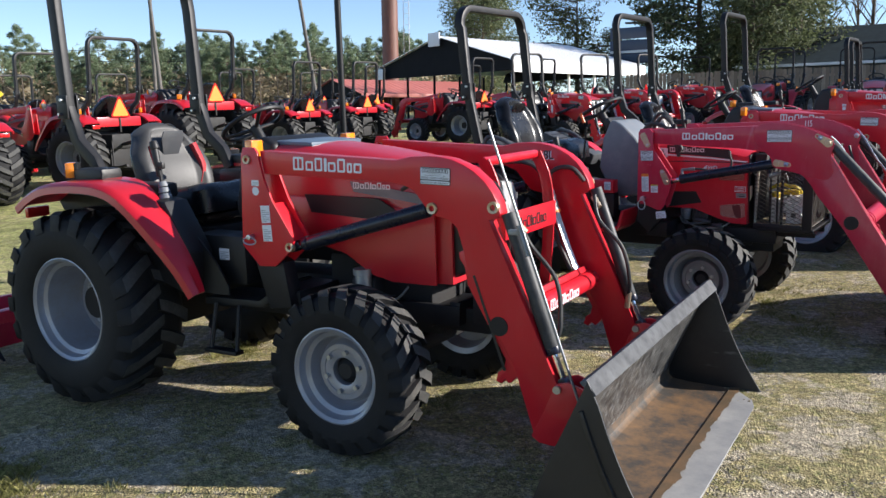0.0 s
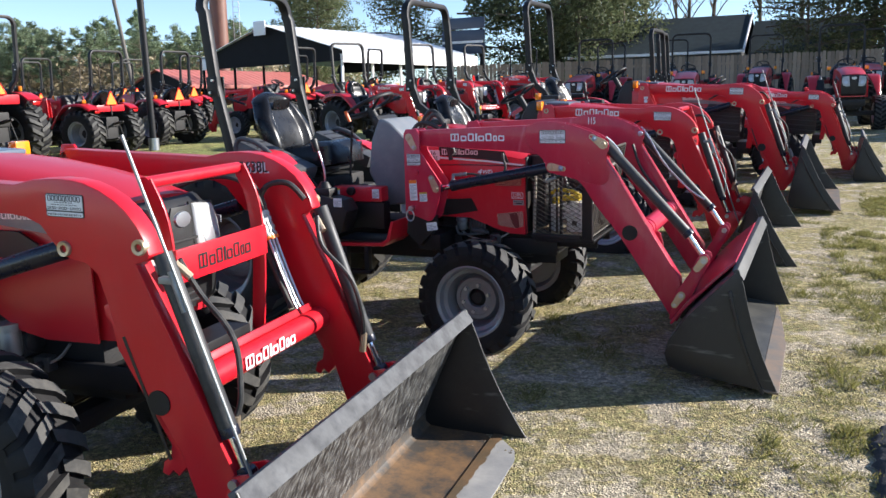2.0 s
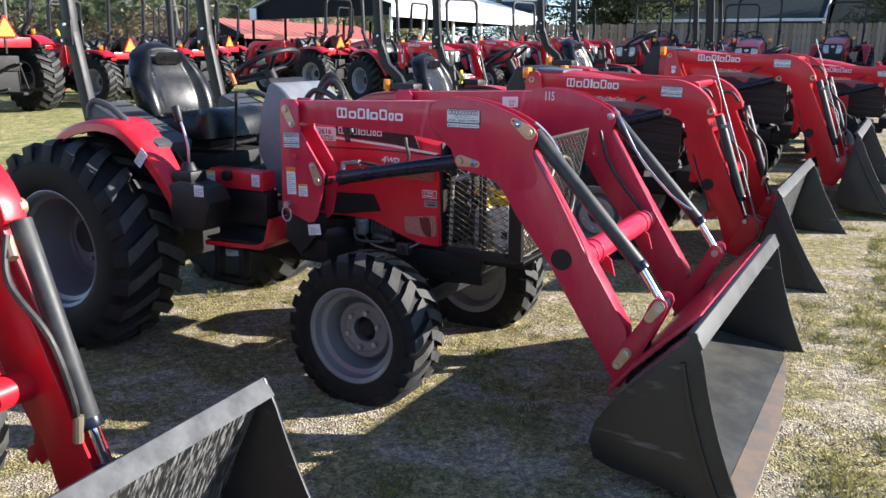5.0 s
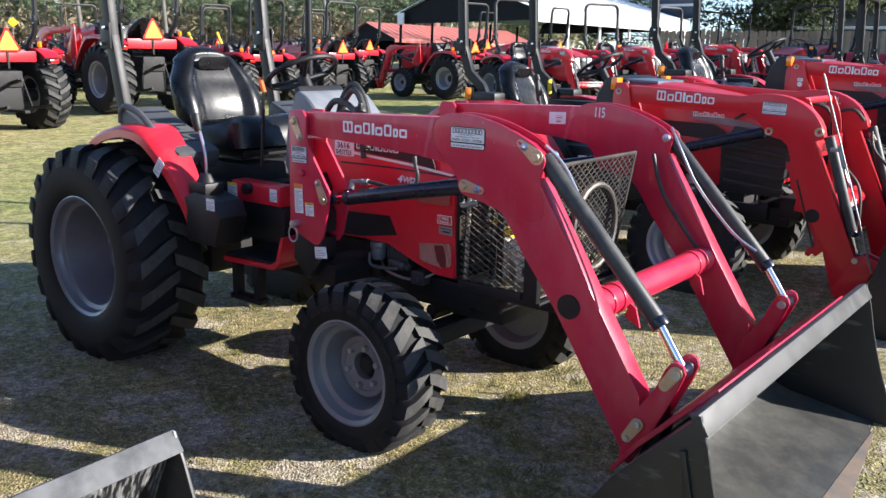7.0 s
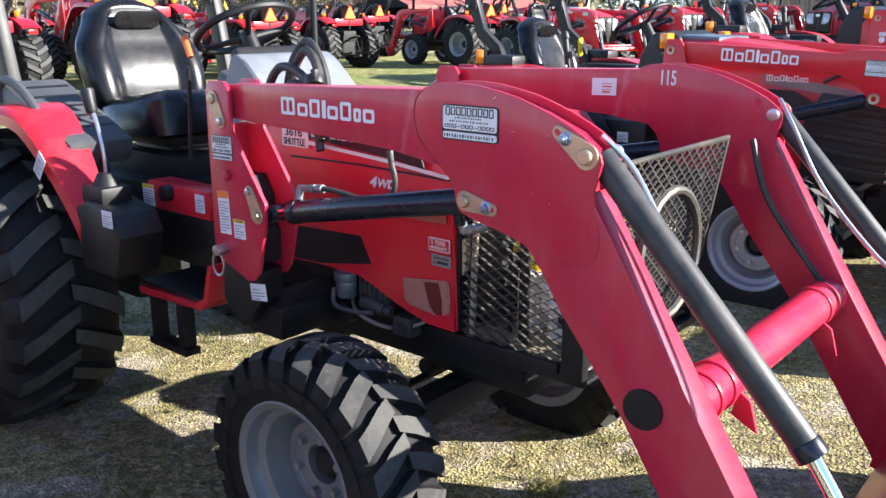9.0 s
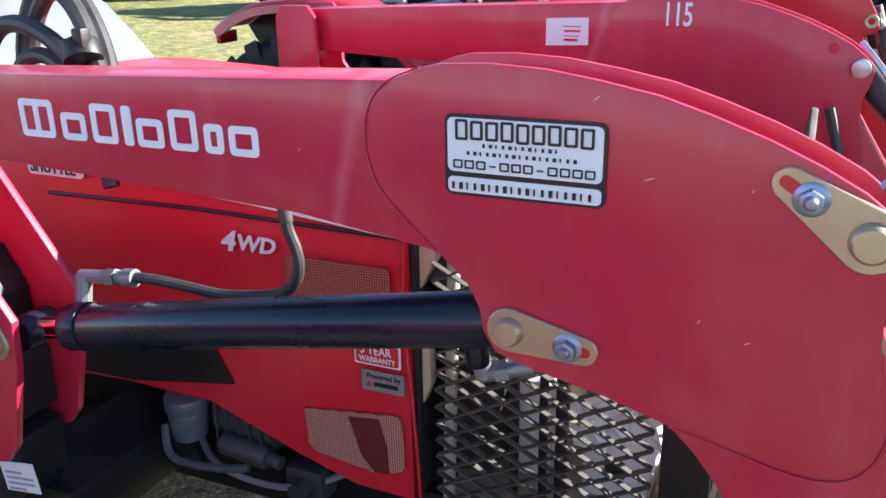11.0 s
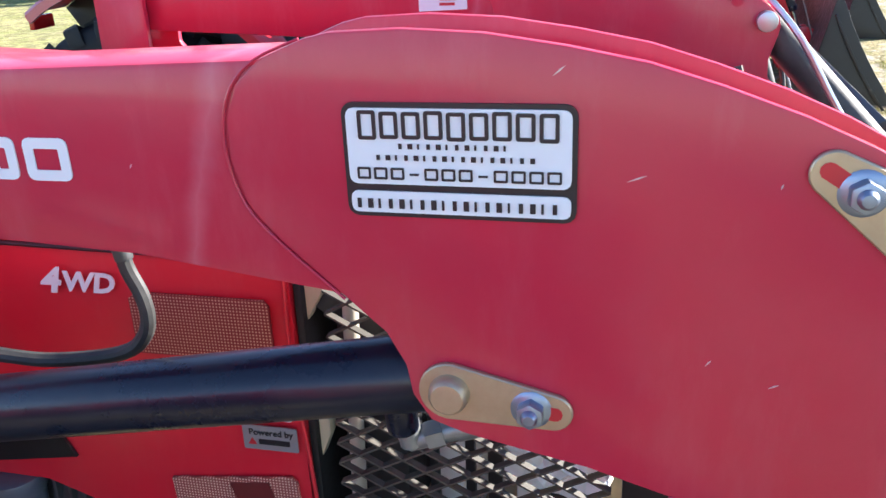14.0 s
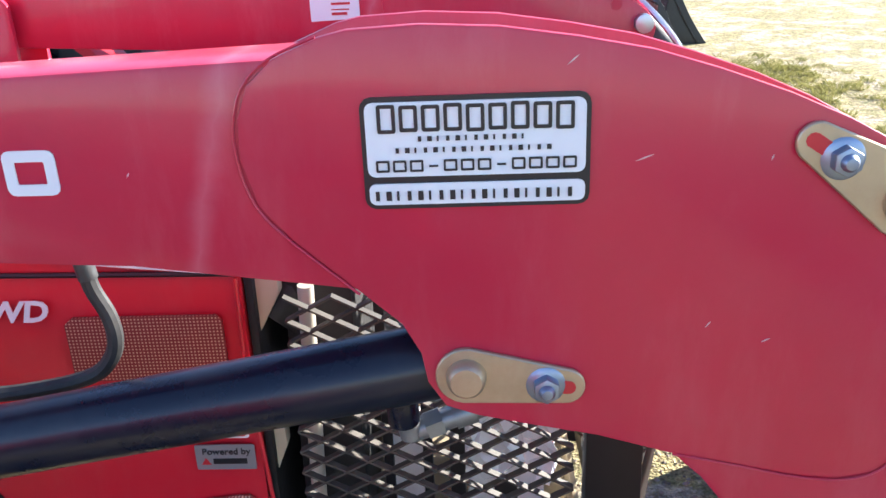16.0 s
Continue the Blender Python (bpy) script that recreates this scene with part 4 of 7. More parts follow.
    for s in (-1, 1):
        m = empty("mast")
        m.parent = e
        part("outer_plate", prism(plate, s * 0.558 - 0.006, s * 0.558 + 0.006, 0.002), RED, m, "red mast plate")
        part("inner_plate", prism(plate, s * 0.445 - 0.006, s * 0.445 + 0.006, 0.002), RED, m)
        part("mast_web", prism([(-0.52, 0.80), (-0.50, 0.80), (-0.50, 1.20), (-0.52, 1.20)], -0.05 + s * 0.5, 0.05 + s * 0.5, 0.002), RED, m)
        # black filler added to give the shaded inside between the plates
        part("mast_spacer", prism([(-0.498, 0.81), (-0.37, 0.81), (-0.365, 0.90), (-0.385, 0.93), (-0.385, 1.0), (-0.42, 1.06), (-0.498, 1.06)], s * 0.5015 - 0.048, s * 0.5015 + 0.048, 0.003), BLACK, m, "black filler standing in for shade between the mast plates")
        part("mast_foot", join(prism([(-0.53, 0.82), (-0.36, 0.79), (-0.365, 0.70), (-0.46, 0.60), (-0.545, 0.68)], s * 0.50 - 0.04, s * 0.50 + 0.04, 0.004), box((-0.42, s * 0.33, 0.62), (0.16, 0.32, 0.10), 0.008)), BLACK, m)
        o = -0.564 if s < 0 else 0.569
        for p, q in (((-0.495, 1.277), (-0.463, 1.215)), ((-0.325, 0.965), (-0.355, 1.03))):
            lk = part("lock_plate", link_plate(p, q, o, 0.023, 0.018), ZINC, e, "yellow zinc locking plate")
            part("pin_head", rod((p[0], o - 0.014, p[1]), (p[0], o - 0.004, p[1]), 0.014, 20, bevel=0.003), ZINC, lk)
            part("lock_bolt", rod((q[0], o - 0.013, q[1]), (q[0], o - 0.004, q[1]), 0.011, 6, bevel=0.002), STEEL, lk)
        if s < 0:
            part("red_cap", rod((-0.45, o - 0.012, 1.065), (-0.45, o, 1.065), 0.015, 18, bevel=0.004), RED, m)
            dealer_sticker(e, -0.513, 1.105, 0.092, 0.07, o, -1)
            warning_label(e, -0.50, 0.89, 0.05, 0.125, o, ORANGE, -2)
            warning_label(e, -0.435, 0.885, 0.05, 0.056, o, YELLOW, -2)
            warning_label(e, -0.40, 0.70, 0.07, 0.05, -0.543, None, -8)
            part("pull_ring", sweep([(-0.495 + 0.026 * math.cos(k * 0.35), -0.585, 0.80 + 0.034 * math.sin(k * 0.35)) for k in range(18)], circle(0.004, 6), True), STEEL, m)
            part("pull_pin", rod((-0.485, -0.60, 0.845), (-0.485, -0.55, 0.845), 0.016, 14, bevel=0.003), STEEL, m)
    letter_blocks(wordmark(-0.227, 1.251, 0.345, 0.045, -0.5433), WHITE, e, "silver maker's wordmark")
    dealer_sticker(e, 0.3255, 1.2355, 0.1535, 0.0775, -0.546)
    part("model_number", moved(letters("115", 0.062, 0.001, 0.62), 0.345, 0.4605, 1.297), WHITE, e, "white model number", 0)
    dp = part("data_plate", plaque([(0.112, 1.252), (0.200, 1.255), (0.200, 1.309), (0.112, 1.306)], 0.4625), WHITE, e, "white data plate")
    part("printing", bars([(0.148, 1.290, 0.185, 1.292), (0.150, 1.280, 0.184, 1.284), (0.150, 1.271, 0.182, 1.273), (0.150, 1.262, 0.178, 1.267)], 0.4605, 0.0006), DECAL_RED, dp, smooth=0)
    # steel lines and hoses along the far boom and the lift ram
    part("hose", tube([(0.064, -0.44, 1.16), (0.067, -0.44, 1.135), (0.077, -0.44, 1.108), (0.079, -0.44, 1.085), (0.072, -0.44, 1.066), (0.055, -0.44, 1.050), (0.02, -0.44, 1.039), (-0.04, -0.445, 1.033), (-0.09, -0.455, 1.041), (-0.13, -0.465, 1.048), (-0.17, -0.47, 1.048)], 0.0074, 10, 6), HOSE, e)
    part("hose_fitting", rod((0.0625, -0.44, 1.170), (0.066, -0.44, 1.143), 0.0085, 12, bevel=0.001), DARK_CAST, e, "crimped steel hose end")
    part("hose_fitting", join(rod((-0.252, -0.475, 1.040), (-0.160, -0.470, 1.048), 0.0095, 10), rod((-0.205, -0.473, 1.044), (-0.190, -0.472, 1.0455), 0.0125, 6), rod((-0.178, -0.471, 1.0465), (-0.160, -0.470, 1.048), 0.0125, 12), rod((-0.246, -0.485, 1.0), (-0.246, -0.476, 1.042), 0.0115, 10)), DULL_STEEL, e, "zinc hose fitting")
    for sx, sz, ln, tl in ((0.463, 1.33, 0.010, 40), (0.5095, 1.264, 0.013, 20), (0.565, 1.138, 0.006, 50), (0.606, 1.125, 0.007, 25), (0.60, 1.262, 0.004, 70), (0.16, 1.262, 0.004, 60)):
        part("scratch", moved(prism([(0, 0), (ln * 0.6, 0.0006), (ln, 0.0), (ln * 0.5, -0.0005)], -0.0003, 0.0003, 0), sx, -0.5453 if sx > 0.25 else -0.5432, sz, 0, -tl), SCRATCH, e, "pale scratch in the paint", 0)
    part("ram_port", rod((0.337, -0.495, 1.030), (0.335, -0.50, 1.075), 0.0135, 14, bevel=0.002), CYL, e, "black welded port")
    part("hose_fitting", join(rod((0.338, -0.49, 1.036), (0.342, -0.488, 1.012), 0.0105, 12), rod((0.338, -0.488, 1.014), (0.405, -0.475, 1.033), 0.0100, 12, bevel=0.001), rod((0.354, -0.485, 1.0185), (0.368, -0.482, 1.0225), 0.0128, 6), rod((0.378, -0.480, 1.0255), (0.396, -0.477, 1.0305), 0.0122, 12)), DULL_STEEL, e, "steel elbow fitting")
    part("hose", tube([(0.40, -0.476, 1.032), (0.44, -0.47, 1.05), (0.49, -0.46, 1.10), (0.50, -0.45, 1.20)], 0.0095, 8, 4), HOSE, e)
    part("hose", tube([(0.66, 0.43, 1.16), (0.72, 0.42, 1.0), (0.86, 0.42, 0.82), (0.90, 0.40, 0.79)], 0.009, 8, 5), HOSE, e)
    part("hose", tube([(0.70, -0.505, 1.27), (0.76, -0.47, 1.20), (0.86, -0.46, 1.04), (1.02, -0.46, 0.87), (1.1, -0.47, 0.81)], 0.006, 8, 5), STEEL, e)
    part("hose", tube([(0.70, 0.505, 1.27), (0.76, 0.46, 1.20), (0.86, 0.45, 1.04), (1.02, 0.45, 0.87), (1.12, 0.47, 0.80)], 0.006, 8, 5), STEEL, e)
    # coupler plates and bar that carry the bucket
    for s in (-1, 1):
        for k in (-0.052, 0.052):
            part("coupler_plate", prism([(1.072, 0.265), (1.105, 0.42), (1.185, 0.545), (1.212, 0.612), (1.228, 0.636), (1.25, 0.644), (1.272, 0.634), (1.280, 0.61), (1.262, 0.56), (1.17, 0.36), (1.115, 0.255)], s * 0.505 + k - 0.006, s * 0.505 + k + 0.006, 0.002), RED, e, "red coupler plate")
        o = s * 0.505 - 0.06 if s < 0 else s * 0.505 + 0.065
        lk = part("lock_plate", link_plate((1.135, 0.405), (1.10, 0.35), o, 0.022, 0.018), ZINC, e, "yellow zinc locking plate")
        part("lock_bolt", join(rod((1.135, o - 0.014, 0.405), (1.135, o - 0.003, 0.405), 0.013, 16, bevel=0.003), rod((1.10, o - 0.014, 0.35), (1.10, o - 0.003, 0.35), 0.010, 6)), STEEL, lk)
        part("lock_plate", link_plate((1.25, 0.61), (1.215, 0.56), o, 0.022, 0.018), ZINC, e, "yellow zinc locking plate")
        part("coupler_pin", rod((1.25, s * 0.505 - 0.07, 0.605), (1.25, s * 0.505 + 0.07, 0.605), 0.016, 16), STEEL, e)
    part("coupler_face", prism([(1.100, 0.262), (1.186, 0.374), (1.318, 0.514), (1.428, 0.622), (1.420, 0.632), (1.306, 0.526), (1.176, 0.388), (1.090, 0.272)], -0.66, 0.66, 0.003), RED, e, "red full-width plate of the coupler")
    return e


def bucket(profile, half, mat_in, mat_floor, mat_edge, heel, label, edge=0.13, ribs=True, mat_lip=None):
    """A loader bucket: profile of (x, z) from the lip round the back to the tip; heel is the index where the floor starts."""
    e = empty("loader_bucket")
    th = 0.010
    top = Vector(profile[0]).lerp(Vector(profile[1]), 0.10)
    shell = [tuple(top)] + profile[1:heel + 1]

    def strip(line, y0, y1, t):
        up = []
        for i, (x, z) in enumerate(line):
            a, b = Vector(line[max(i - 1, 0)]), Vector(line[min(i + 1, len(line) - 1)])
            d = (b - a).normalized()
            up.append((x - d.y * t, z + d.x * t))
        return prism(list(line) + up[::-1], y0, y1, 0.0015, 1)
    part("back_plate", strip(shell, -half, half, th), mat_in, e, "scuffed black back plate")
    fl = profile[heel:]
    p, q = Vector(fl[-2]), Vector(fl[-1])
    d = (q - p).normalized()
    cut = q - d * edge
    part("floor_plate", strip(fl[:-1] + [tuple(cut)], -half, half, th), mat_floor, e, "dirty steel bucket floor")
    part("cutting_edge", strip([tuple(cut - d * 0.02), tuple(q)], -half - 0.012, half + 0.012, 0.0118), mat_edge, e, "worn steel cutting edge")
    lip = Vector(profile[0])
    face = (q - lip).normalized()
    nrm = Vector((-face.y, face.x))
    a, b = lip + Vector((-0.006, 0.002)), lip + face * 0.058 + Vector((0.008, 0))
    part("top_lip", prism([tuple(a), tuple(b), tuple(b - nrm * 0.018), tuple(a - nrm * 0.03)], -half - 0.004, half + 0.004, 0.004), mat_lip or BUCKET_LIP, e, "rubbed steel top lip")
    long = (q - lip).length
    front = [lip + face * (long * u) - nrm * (0.16 * long * (u - 0.12) * (1 - u)) for u in (0.97, 0.85, 0.72, 0.58, 0.44, 0.30, 0.14)]
    side = list(profile) + [tuple(p) for p in front]
    for s in (-1, 1):
        part("side_plate", prism(side, s * half - 0.006, s * half + 0.006, 0.003), BUCKET, e, "black side plate")
        rib = [tuple(p - nrm * 0.060) for p in front] + [tuple(p - nrm * 0.078) for p in front[::-1]]
        part("side_rib", prism(rib, s * half - 0.010 + s * 0.010, s * half + 0.008 + s * 0.010, 0.002), BUCKET, e)
    if ribs:
        k = max(1, heel // 2)
        x, z = profile[k]
        for y in (-0.505, 0.505):
            part("mount_hook", prism([(x - 0.075, z - 0.09), (x - 0.035, z - 0.12), (x + 0.005, z + 0.02), (x - 0.005, z + 0.10)], y - 0.045, y + 0.045, 0.004), BUCKET, e)
    return tagged(e, label, "loader bucket")


GALV_MESH = material("dull_expanded_steel", (0.050, 0.046, 0.038), 0.55, metal=0.0, vary=0.3, scale=20, dust=(0.12, 0.10, 0.07), dust_amount=0.4)


def tractor_a():
    """The compact tractor with the expanded steel guard round its nose."""
    t = empty("tractor")
    chassis(t, -1.84, 0.55, 0.37, 0.6)
    for s in (-1, 1):
        wheel("rear_wheel", 0.565, 0.42, 0.305, 21, 0.29, 0.07, t, -1.84, s * 0.64, 0.517)
        wheel("front_wheel", 0.352, 0.27, 0.210, 23, 0.145, 0.058, t, -0.062, s * 0.590, 0.312)
    hood_shell(t, [(-0.62, 1.245, 0.745), (-0.4, 1.235, 0.755), (-0.22, 1.217, 0.752), (-0.05, 1.197, 0.690), (0.05, 1.18, 0.660), (0.148, 1.16, 0.657)], 0.29, 0.285, 0.7)
    # side panel details of the hood
    part("side_vent", prism([(-0.046, 0.957), (0.120, 0.960), (0.126, 0.967), (0.126, 1.028), (0.120, 1.035), (-0.036, 1.035), (-0.046, 1.027)], -0.293, -0.289, 0), PERF, t, "perforated vent")
    part("side_vent", prism([(-0.033, 0.782), (0.128, 0.802), (0.135, 0.795), (0.138, 0.716), (0.131, 0.706), (0.085, 0.695), (-0.018, 0.708), (-0.030, 0.72)], -0.293, -0.289, 0), PERF_SUNLIT, t, "perforated vent painted pale for sunlight inside")
    # shade across the vent's middle, laid on as a dark red patch
    part("vent_gap", prism([(0.046, 0.785), (0.098, 0.792), (0.110, 0.745), (0.112, 0.70), (0.088, 0.697), (0.066, 0.72)], -0.2945, -0.2925, 0), VENT_SHADE, t, "dark patch painted for shade in the vent", 0)
    part("hood_seam", tube([(-0.50, -0.2905, 1.083), (-0.2, -0.2905, 1.087), (0.155, -0.287, 1.080)], 0.003, 6), INK, t, "dark seam below the hood top")
    part("panel_lip", tube([(0.145, -0.286, 1.075), (0.143, -0.287, 0.95), (0.150, -0.287, 0.86), (0.156, -0.287, 0.76), (0.160, -0.287, 0.665)], 0.0026, 8, 4), RED_HOOD, t, "folded red panel edge")
    part("side_recess", prism([(-0.58, 0.86), (-0.205, 0.875), (-0.164, 0.797), (-0.374, 0.762), (-0.58, 0.755)], -0.294, -0.290, 0), PLASTIC, t)
    part("stripe", prism([(-0.50, 1.13), (-0.10, 1.105), (0.13, 1.082), (0.15, 1.09), (-0.10, 1.115), (-0.50, 1.142)], -0.2925, -0.290, 0), WHITE, t, "silver stripe", 0)
    part("badge", prism([(-0.42, 1.145), (-0.1, 1.12), (0.05, 1.10), (0.02, 1.17), (-0.42, 1.20)], -0.2925, -0.290, 0), INK, t, "black badge", 0)
    letter_blocks(wordmark(-0.40, 1.150, 0.25, 0.035, -0.293), WHITE, t, "silver maker's wordmark")
    lb = part("series_label", plaque(rounded(-0.535, 1.113, -0.415, 1.178, 0.008), -0.2915), WHITE, t, "white series label")
    part("series_letters", join(moved(letters("SHUTTLE", 0.030, 0.0006, 0.8), -0.528, -0.294, 1.118), moved(letters("3616", 0.036, 0.0006, 1.1), -0.52, -0.294, 1.146)), INK, lb, smooth=0)
    part("drive_letters", join(moved(letters("4", 0.044, 0.0008, 1.15, 0.03, 0.25), -0.160, -0.292, 1.029), moved(letters("WD", 0.034, 0.0008, 1.12, 0.03, 0.25), -0.131, -0.292, 1.032)), WHITE, t, "white drive lettering", 0)
    lb = part("warranty_label", plaque(rounded(0.063, 0.881, 0.138, 0.918, 0.003), -0.2915), WHITE, t, "red and white label")
    part("label_face", plaque(rounded(0.066, 0.884, 0.135, 0.915, 0.003), -0.2932, 0.001), DECAL_RED, lb)
    part("label_letters", join(moved(letters("5 YEAR", 0.019, 0.0004, 0.85), 0.073, -0.2946, 0.8995), moved(letters("WARRANTY", 0.0125, 0.0004, 0.85), 0.071, -0.2946, 0.887)), WHITE, lb, smooth=0)
    lb = part("engine_label", plaque(rounded(0.073, 0.839, 0.142, 0.872, 0.002), -0.2915), material("silver_label", (0.27, 0.27, 0.28), 0.4, metal=0.3), t, "silver label")
    part("label_letters", join(moved(letters("Powered by", 0.0115, 0.0004), 0.081, -0.2934, 0.8595), bars([(0.093, 0.847, 0.132, 0.854)], -0.2934, 0.0005)), INK, lb, smooth=0)
    part("label_mark", prism([(0.079, 0.846), (0.090, 0.846), (0.0845, 0.855)], -0.2936, -0.2930, 0), DECAL_RED, lb, smooth=0)
    # added plate: turns the red end cap into the hood's dark opening
    part("front_bulkhead", box((0.1545, 0, 0.90), (0.010, 0.552, 0.47), 0.003), IRON, t, "dark cover standing in for the hood's dark open front")
    part("filter_bowl", join(rod((-0.275, -0.285, 0.672), (-0.275, -0.285, 0.725), 0.030, 20, 0.034, 0.006), rod((-0.275, -0.285, 0.725), (-0.275, -0.285, 0.752), 0.037, 20, bevel=0.004)), material("blue_grey_cast_cover", (0.11, 0.13, 0.155), 0.35, metal=0.3, vary=0.3, scale=30, bump=0.2, bump_scale=90), t, "blue-grey filter bowl")
    part("starter_motor", join(rod((-0.21, -0.28, 0.672), (-0.12, -0.28, 0.660), 0.020, 16, bevel=0.004), rod((-0.12, -0.28, 0.660), (-0.095, -0.28, 0.657), 0.012, 12)), DARK_CAST, t, "cast metal motor housing")
    part("hose", tube([(-0.305, -0.31, 0.70), (-0.28, -0.33, 0.655), (-0.2, -0.325, 0.650), (-0.14, -0.31, 0.655)], 0.007, 8, 5), DARK_GREY, t)
    # nose behind the guard: radiator, battery and air cleaner
    part("radiator", join(box((0.22, 0, 0.92), (0.08, 0.48, 0.44), 0.01), box((0.22, 0, 1.14), (0.06, 0.4, 0.06), 0.01)), IRON, t)
    part("battery", box((0.43, -0.09, 0.735), (0.10, 0.18, 0.17), 0.01), WHITE_CASE, t, "white battery case")
    part("battery_tray", join(box((0.36, 0, 0.662), (0.34, 0.56, 0.008), 0.002), box((0.52, 0, 0.69), (0.008, 0.50, 0.05), 0.002)), material("dusty_tray", (0.36, 0.29, 0.18), 0.8, vary=0.35, scale=16, dust=(0.2, 0.15, 0.09), dust_amount=0.4, bump=0.2), t, "dusty tan battery tray")
    wrap, rw = box((0.43, -0.09, 0.795), (0.125, 0.205, 0.10), 0.0), random.Random(12)
    bmesh.ops.subdivide_edges(wrap, edges=wrap.edges[:], cuts=6, use_grid_fill=True)
    for v in wrap.verts:
        v.co += Vector((rw.uniform(-0.010, 0.010), rw.uniform(-0.012, 0.012), rw.uniform(-0.014, 0.014)))
    part("plastic_wrap", wrap, material("crumpled_white_plastic", (0.80, 0.80, 0.78), 0.22, vary=0.1, scale=20), t, "crumpled white plastic wrap", 0)
    for x, y in ((0.285, -0.215), (0.335, -0.235)):
        part("cross_bar", box((x, y, 0.86), (0.012, 0.010, 0.40), 0.002), BLACK, t)
    part("cable", tube([(0.28, -0.20, 0.90), (0.34, -0.22, 0.93), (0.40, -0.21, 0.925), (0.45, -0.18, 0.91), (0.47, -0.14, 0.87)], 0.012, 8, 4), YELLOW, t, "yellow cable sleeve")
    cn = part("coolant_bottle", box((0.300, -0.12, 0.745), (0.06, 0.10, 0.18), 0.018), WHITE_CASE, t, "white plastic coolant bottle")
    part("bottle_cap", rod((0.300, -0.12, 0.832), (0.300, -0.12, 0.872), 0.028, 16, bevel=0.004), YELLOW, cn, "yellow cap")
    part("case_label", box((0.43, -0.1815, 0.72), (0.03, 0.003, 0.03), 0.0005), INK, t, "dark printed label")
    part("battery_strap", box((0.41, -0.165, 0.878), (0.11, 0.07, 0.034), 0.01), YELLOW, t, "yellow terminal cover")
    for wedge in ([(0.150, 0.985), (0.160, 1.002), (0.184, 1.046), (0.184, 1.075), (0.150, 1.060)], [(0.150, 0.795), (0.173, 0.852), (0.172, 0.925), (0.150, 0.915)]):
        part("shroud_corner", prism(wedge, -0.266, -0.245, 0.003), material("cream_shroud", (0.50, 0.42, 0.28), 0.6, vary=0.15), t, "cream radiator shroud corner")
    part("hose", tube([(0.395, -0.16, 0.66), (0.395, -0.17, 0.80), (0.38, -0.17, 0.95), (0.34, -0.15, 1.04)], 0.012, 8, 4), HOSE, t)
    part("support_bar", box((0.372, -0.27, 0.85), (0.018, 0.012, 0.40), 0.003), BLACK, t)
    part("air_pipe", tube([(0.16, -0.22, 1.0), (0.22, -0.18, 1.06), (0.34, -0.1, 1.1), (0.4, 0.05, 1.08)], 0.04, 12, 5), PLASTIC, t)
    # guard
    g = empty("steel_guard")
    g.parent = t
    x0, x1, zb, zt, w = 0.198, 0.502, 0.655, 1.06, 0.305
    xf = 0.545
    for s in (-1, 1):
        part("side_mesh", mesh_panel((x0, s * w, zb), (x1 - x0, 0, 0), (0, 0, zt - zb), 12, 30, 0.0095, 0.0026), GALV_MESH, g, "expanded steel mesh")
        part("side_frame", join(box(((x0 + x1) / 2, s * w, zb), (x1 - x0, 0.03, 0.03), 0.003), box((x1 + 0.042, s * w, (zb + zt) / 2), (0.062, 0.03, zt - zb + 0.03), 0.003)), BLACK, g)
        part("guard_post", rod((x0 + 0.004, s * (w - 0.030), zb), (x0 + 0.018, s * (w - 0.030), zt), 0.009, 14), GALV, g, "pale galvanised post")
    part("front_mesh", mesh_panel((xf + 0.008, -w, zb), (0, 2 * w, 0), (0.082, 0, 0.52), 28, 34, 0.006, 0.0036), MESHM, g, "expanded steel mesh")
    part("front_frame", sweep([(xf + 0.008, -w, zb), (xf + 0.09, -w, zb + 0.52), (xf + 0.09, w, zb + 0.52), (xf + 0.008, w, zb)], rect(0.018, 0.012, 0.003), True), MESHM, g)
    part("guard_ring", sweep([(xf + 0.075, 0.02 + 0.17 * math.cos(2 * math.pi * i / 24), 0.90 + 0.17 * math.sin(2 * math.pi * i / 24)) for i in range(24)], circle(0.013, 8), True), MESHM, g)
    part("bumper", join(box((0.40, -0.29, 0.632), (0.36, 0.04, 0.025), 0.006), box((0.40, 0.29, 0.632), (0.36, 0.04, 0.025), 0.006), box((0.57, 0, 0.632), (0.03, 0.62, 0.025), 0.006), box((0.16, 0, 0.54), (0.28, 0.28, 0.18), 0.01), box((0.42, -0.16, 0.60), (0.3, 0.03, 0.06), 0.004), box((0.42, 0.16, 0.60), (0.3, 0.03, 0.06), 0.004)), BLACK, t)
    # dash, controls and platform
    cowl = [(-0.98, 1.02), (-0.95, 1.24), (-0.89, 1.375), (-0.85, 1.375), (-0.80, 1.345), (-0.74, 1.29), (-0.69, 1.24), (-0.66, 1.19), (-0.63, 1.15), (-0.63, 0.82), (-0.86, 0.80)]
    part("dash_cowl", prism(cowl, -0.21, 0.21, 0.03, 3), GREY, t, "grey plastic dash cowl")
    part("dash_panel", box((-0.92, 0, 1.33), (0.05, 0.30, 0.14), 0.02, (0, -35, 0)), PLASTIC, t)
    steering(t, -1.07, 1.455, -28)
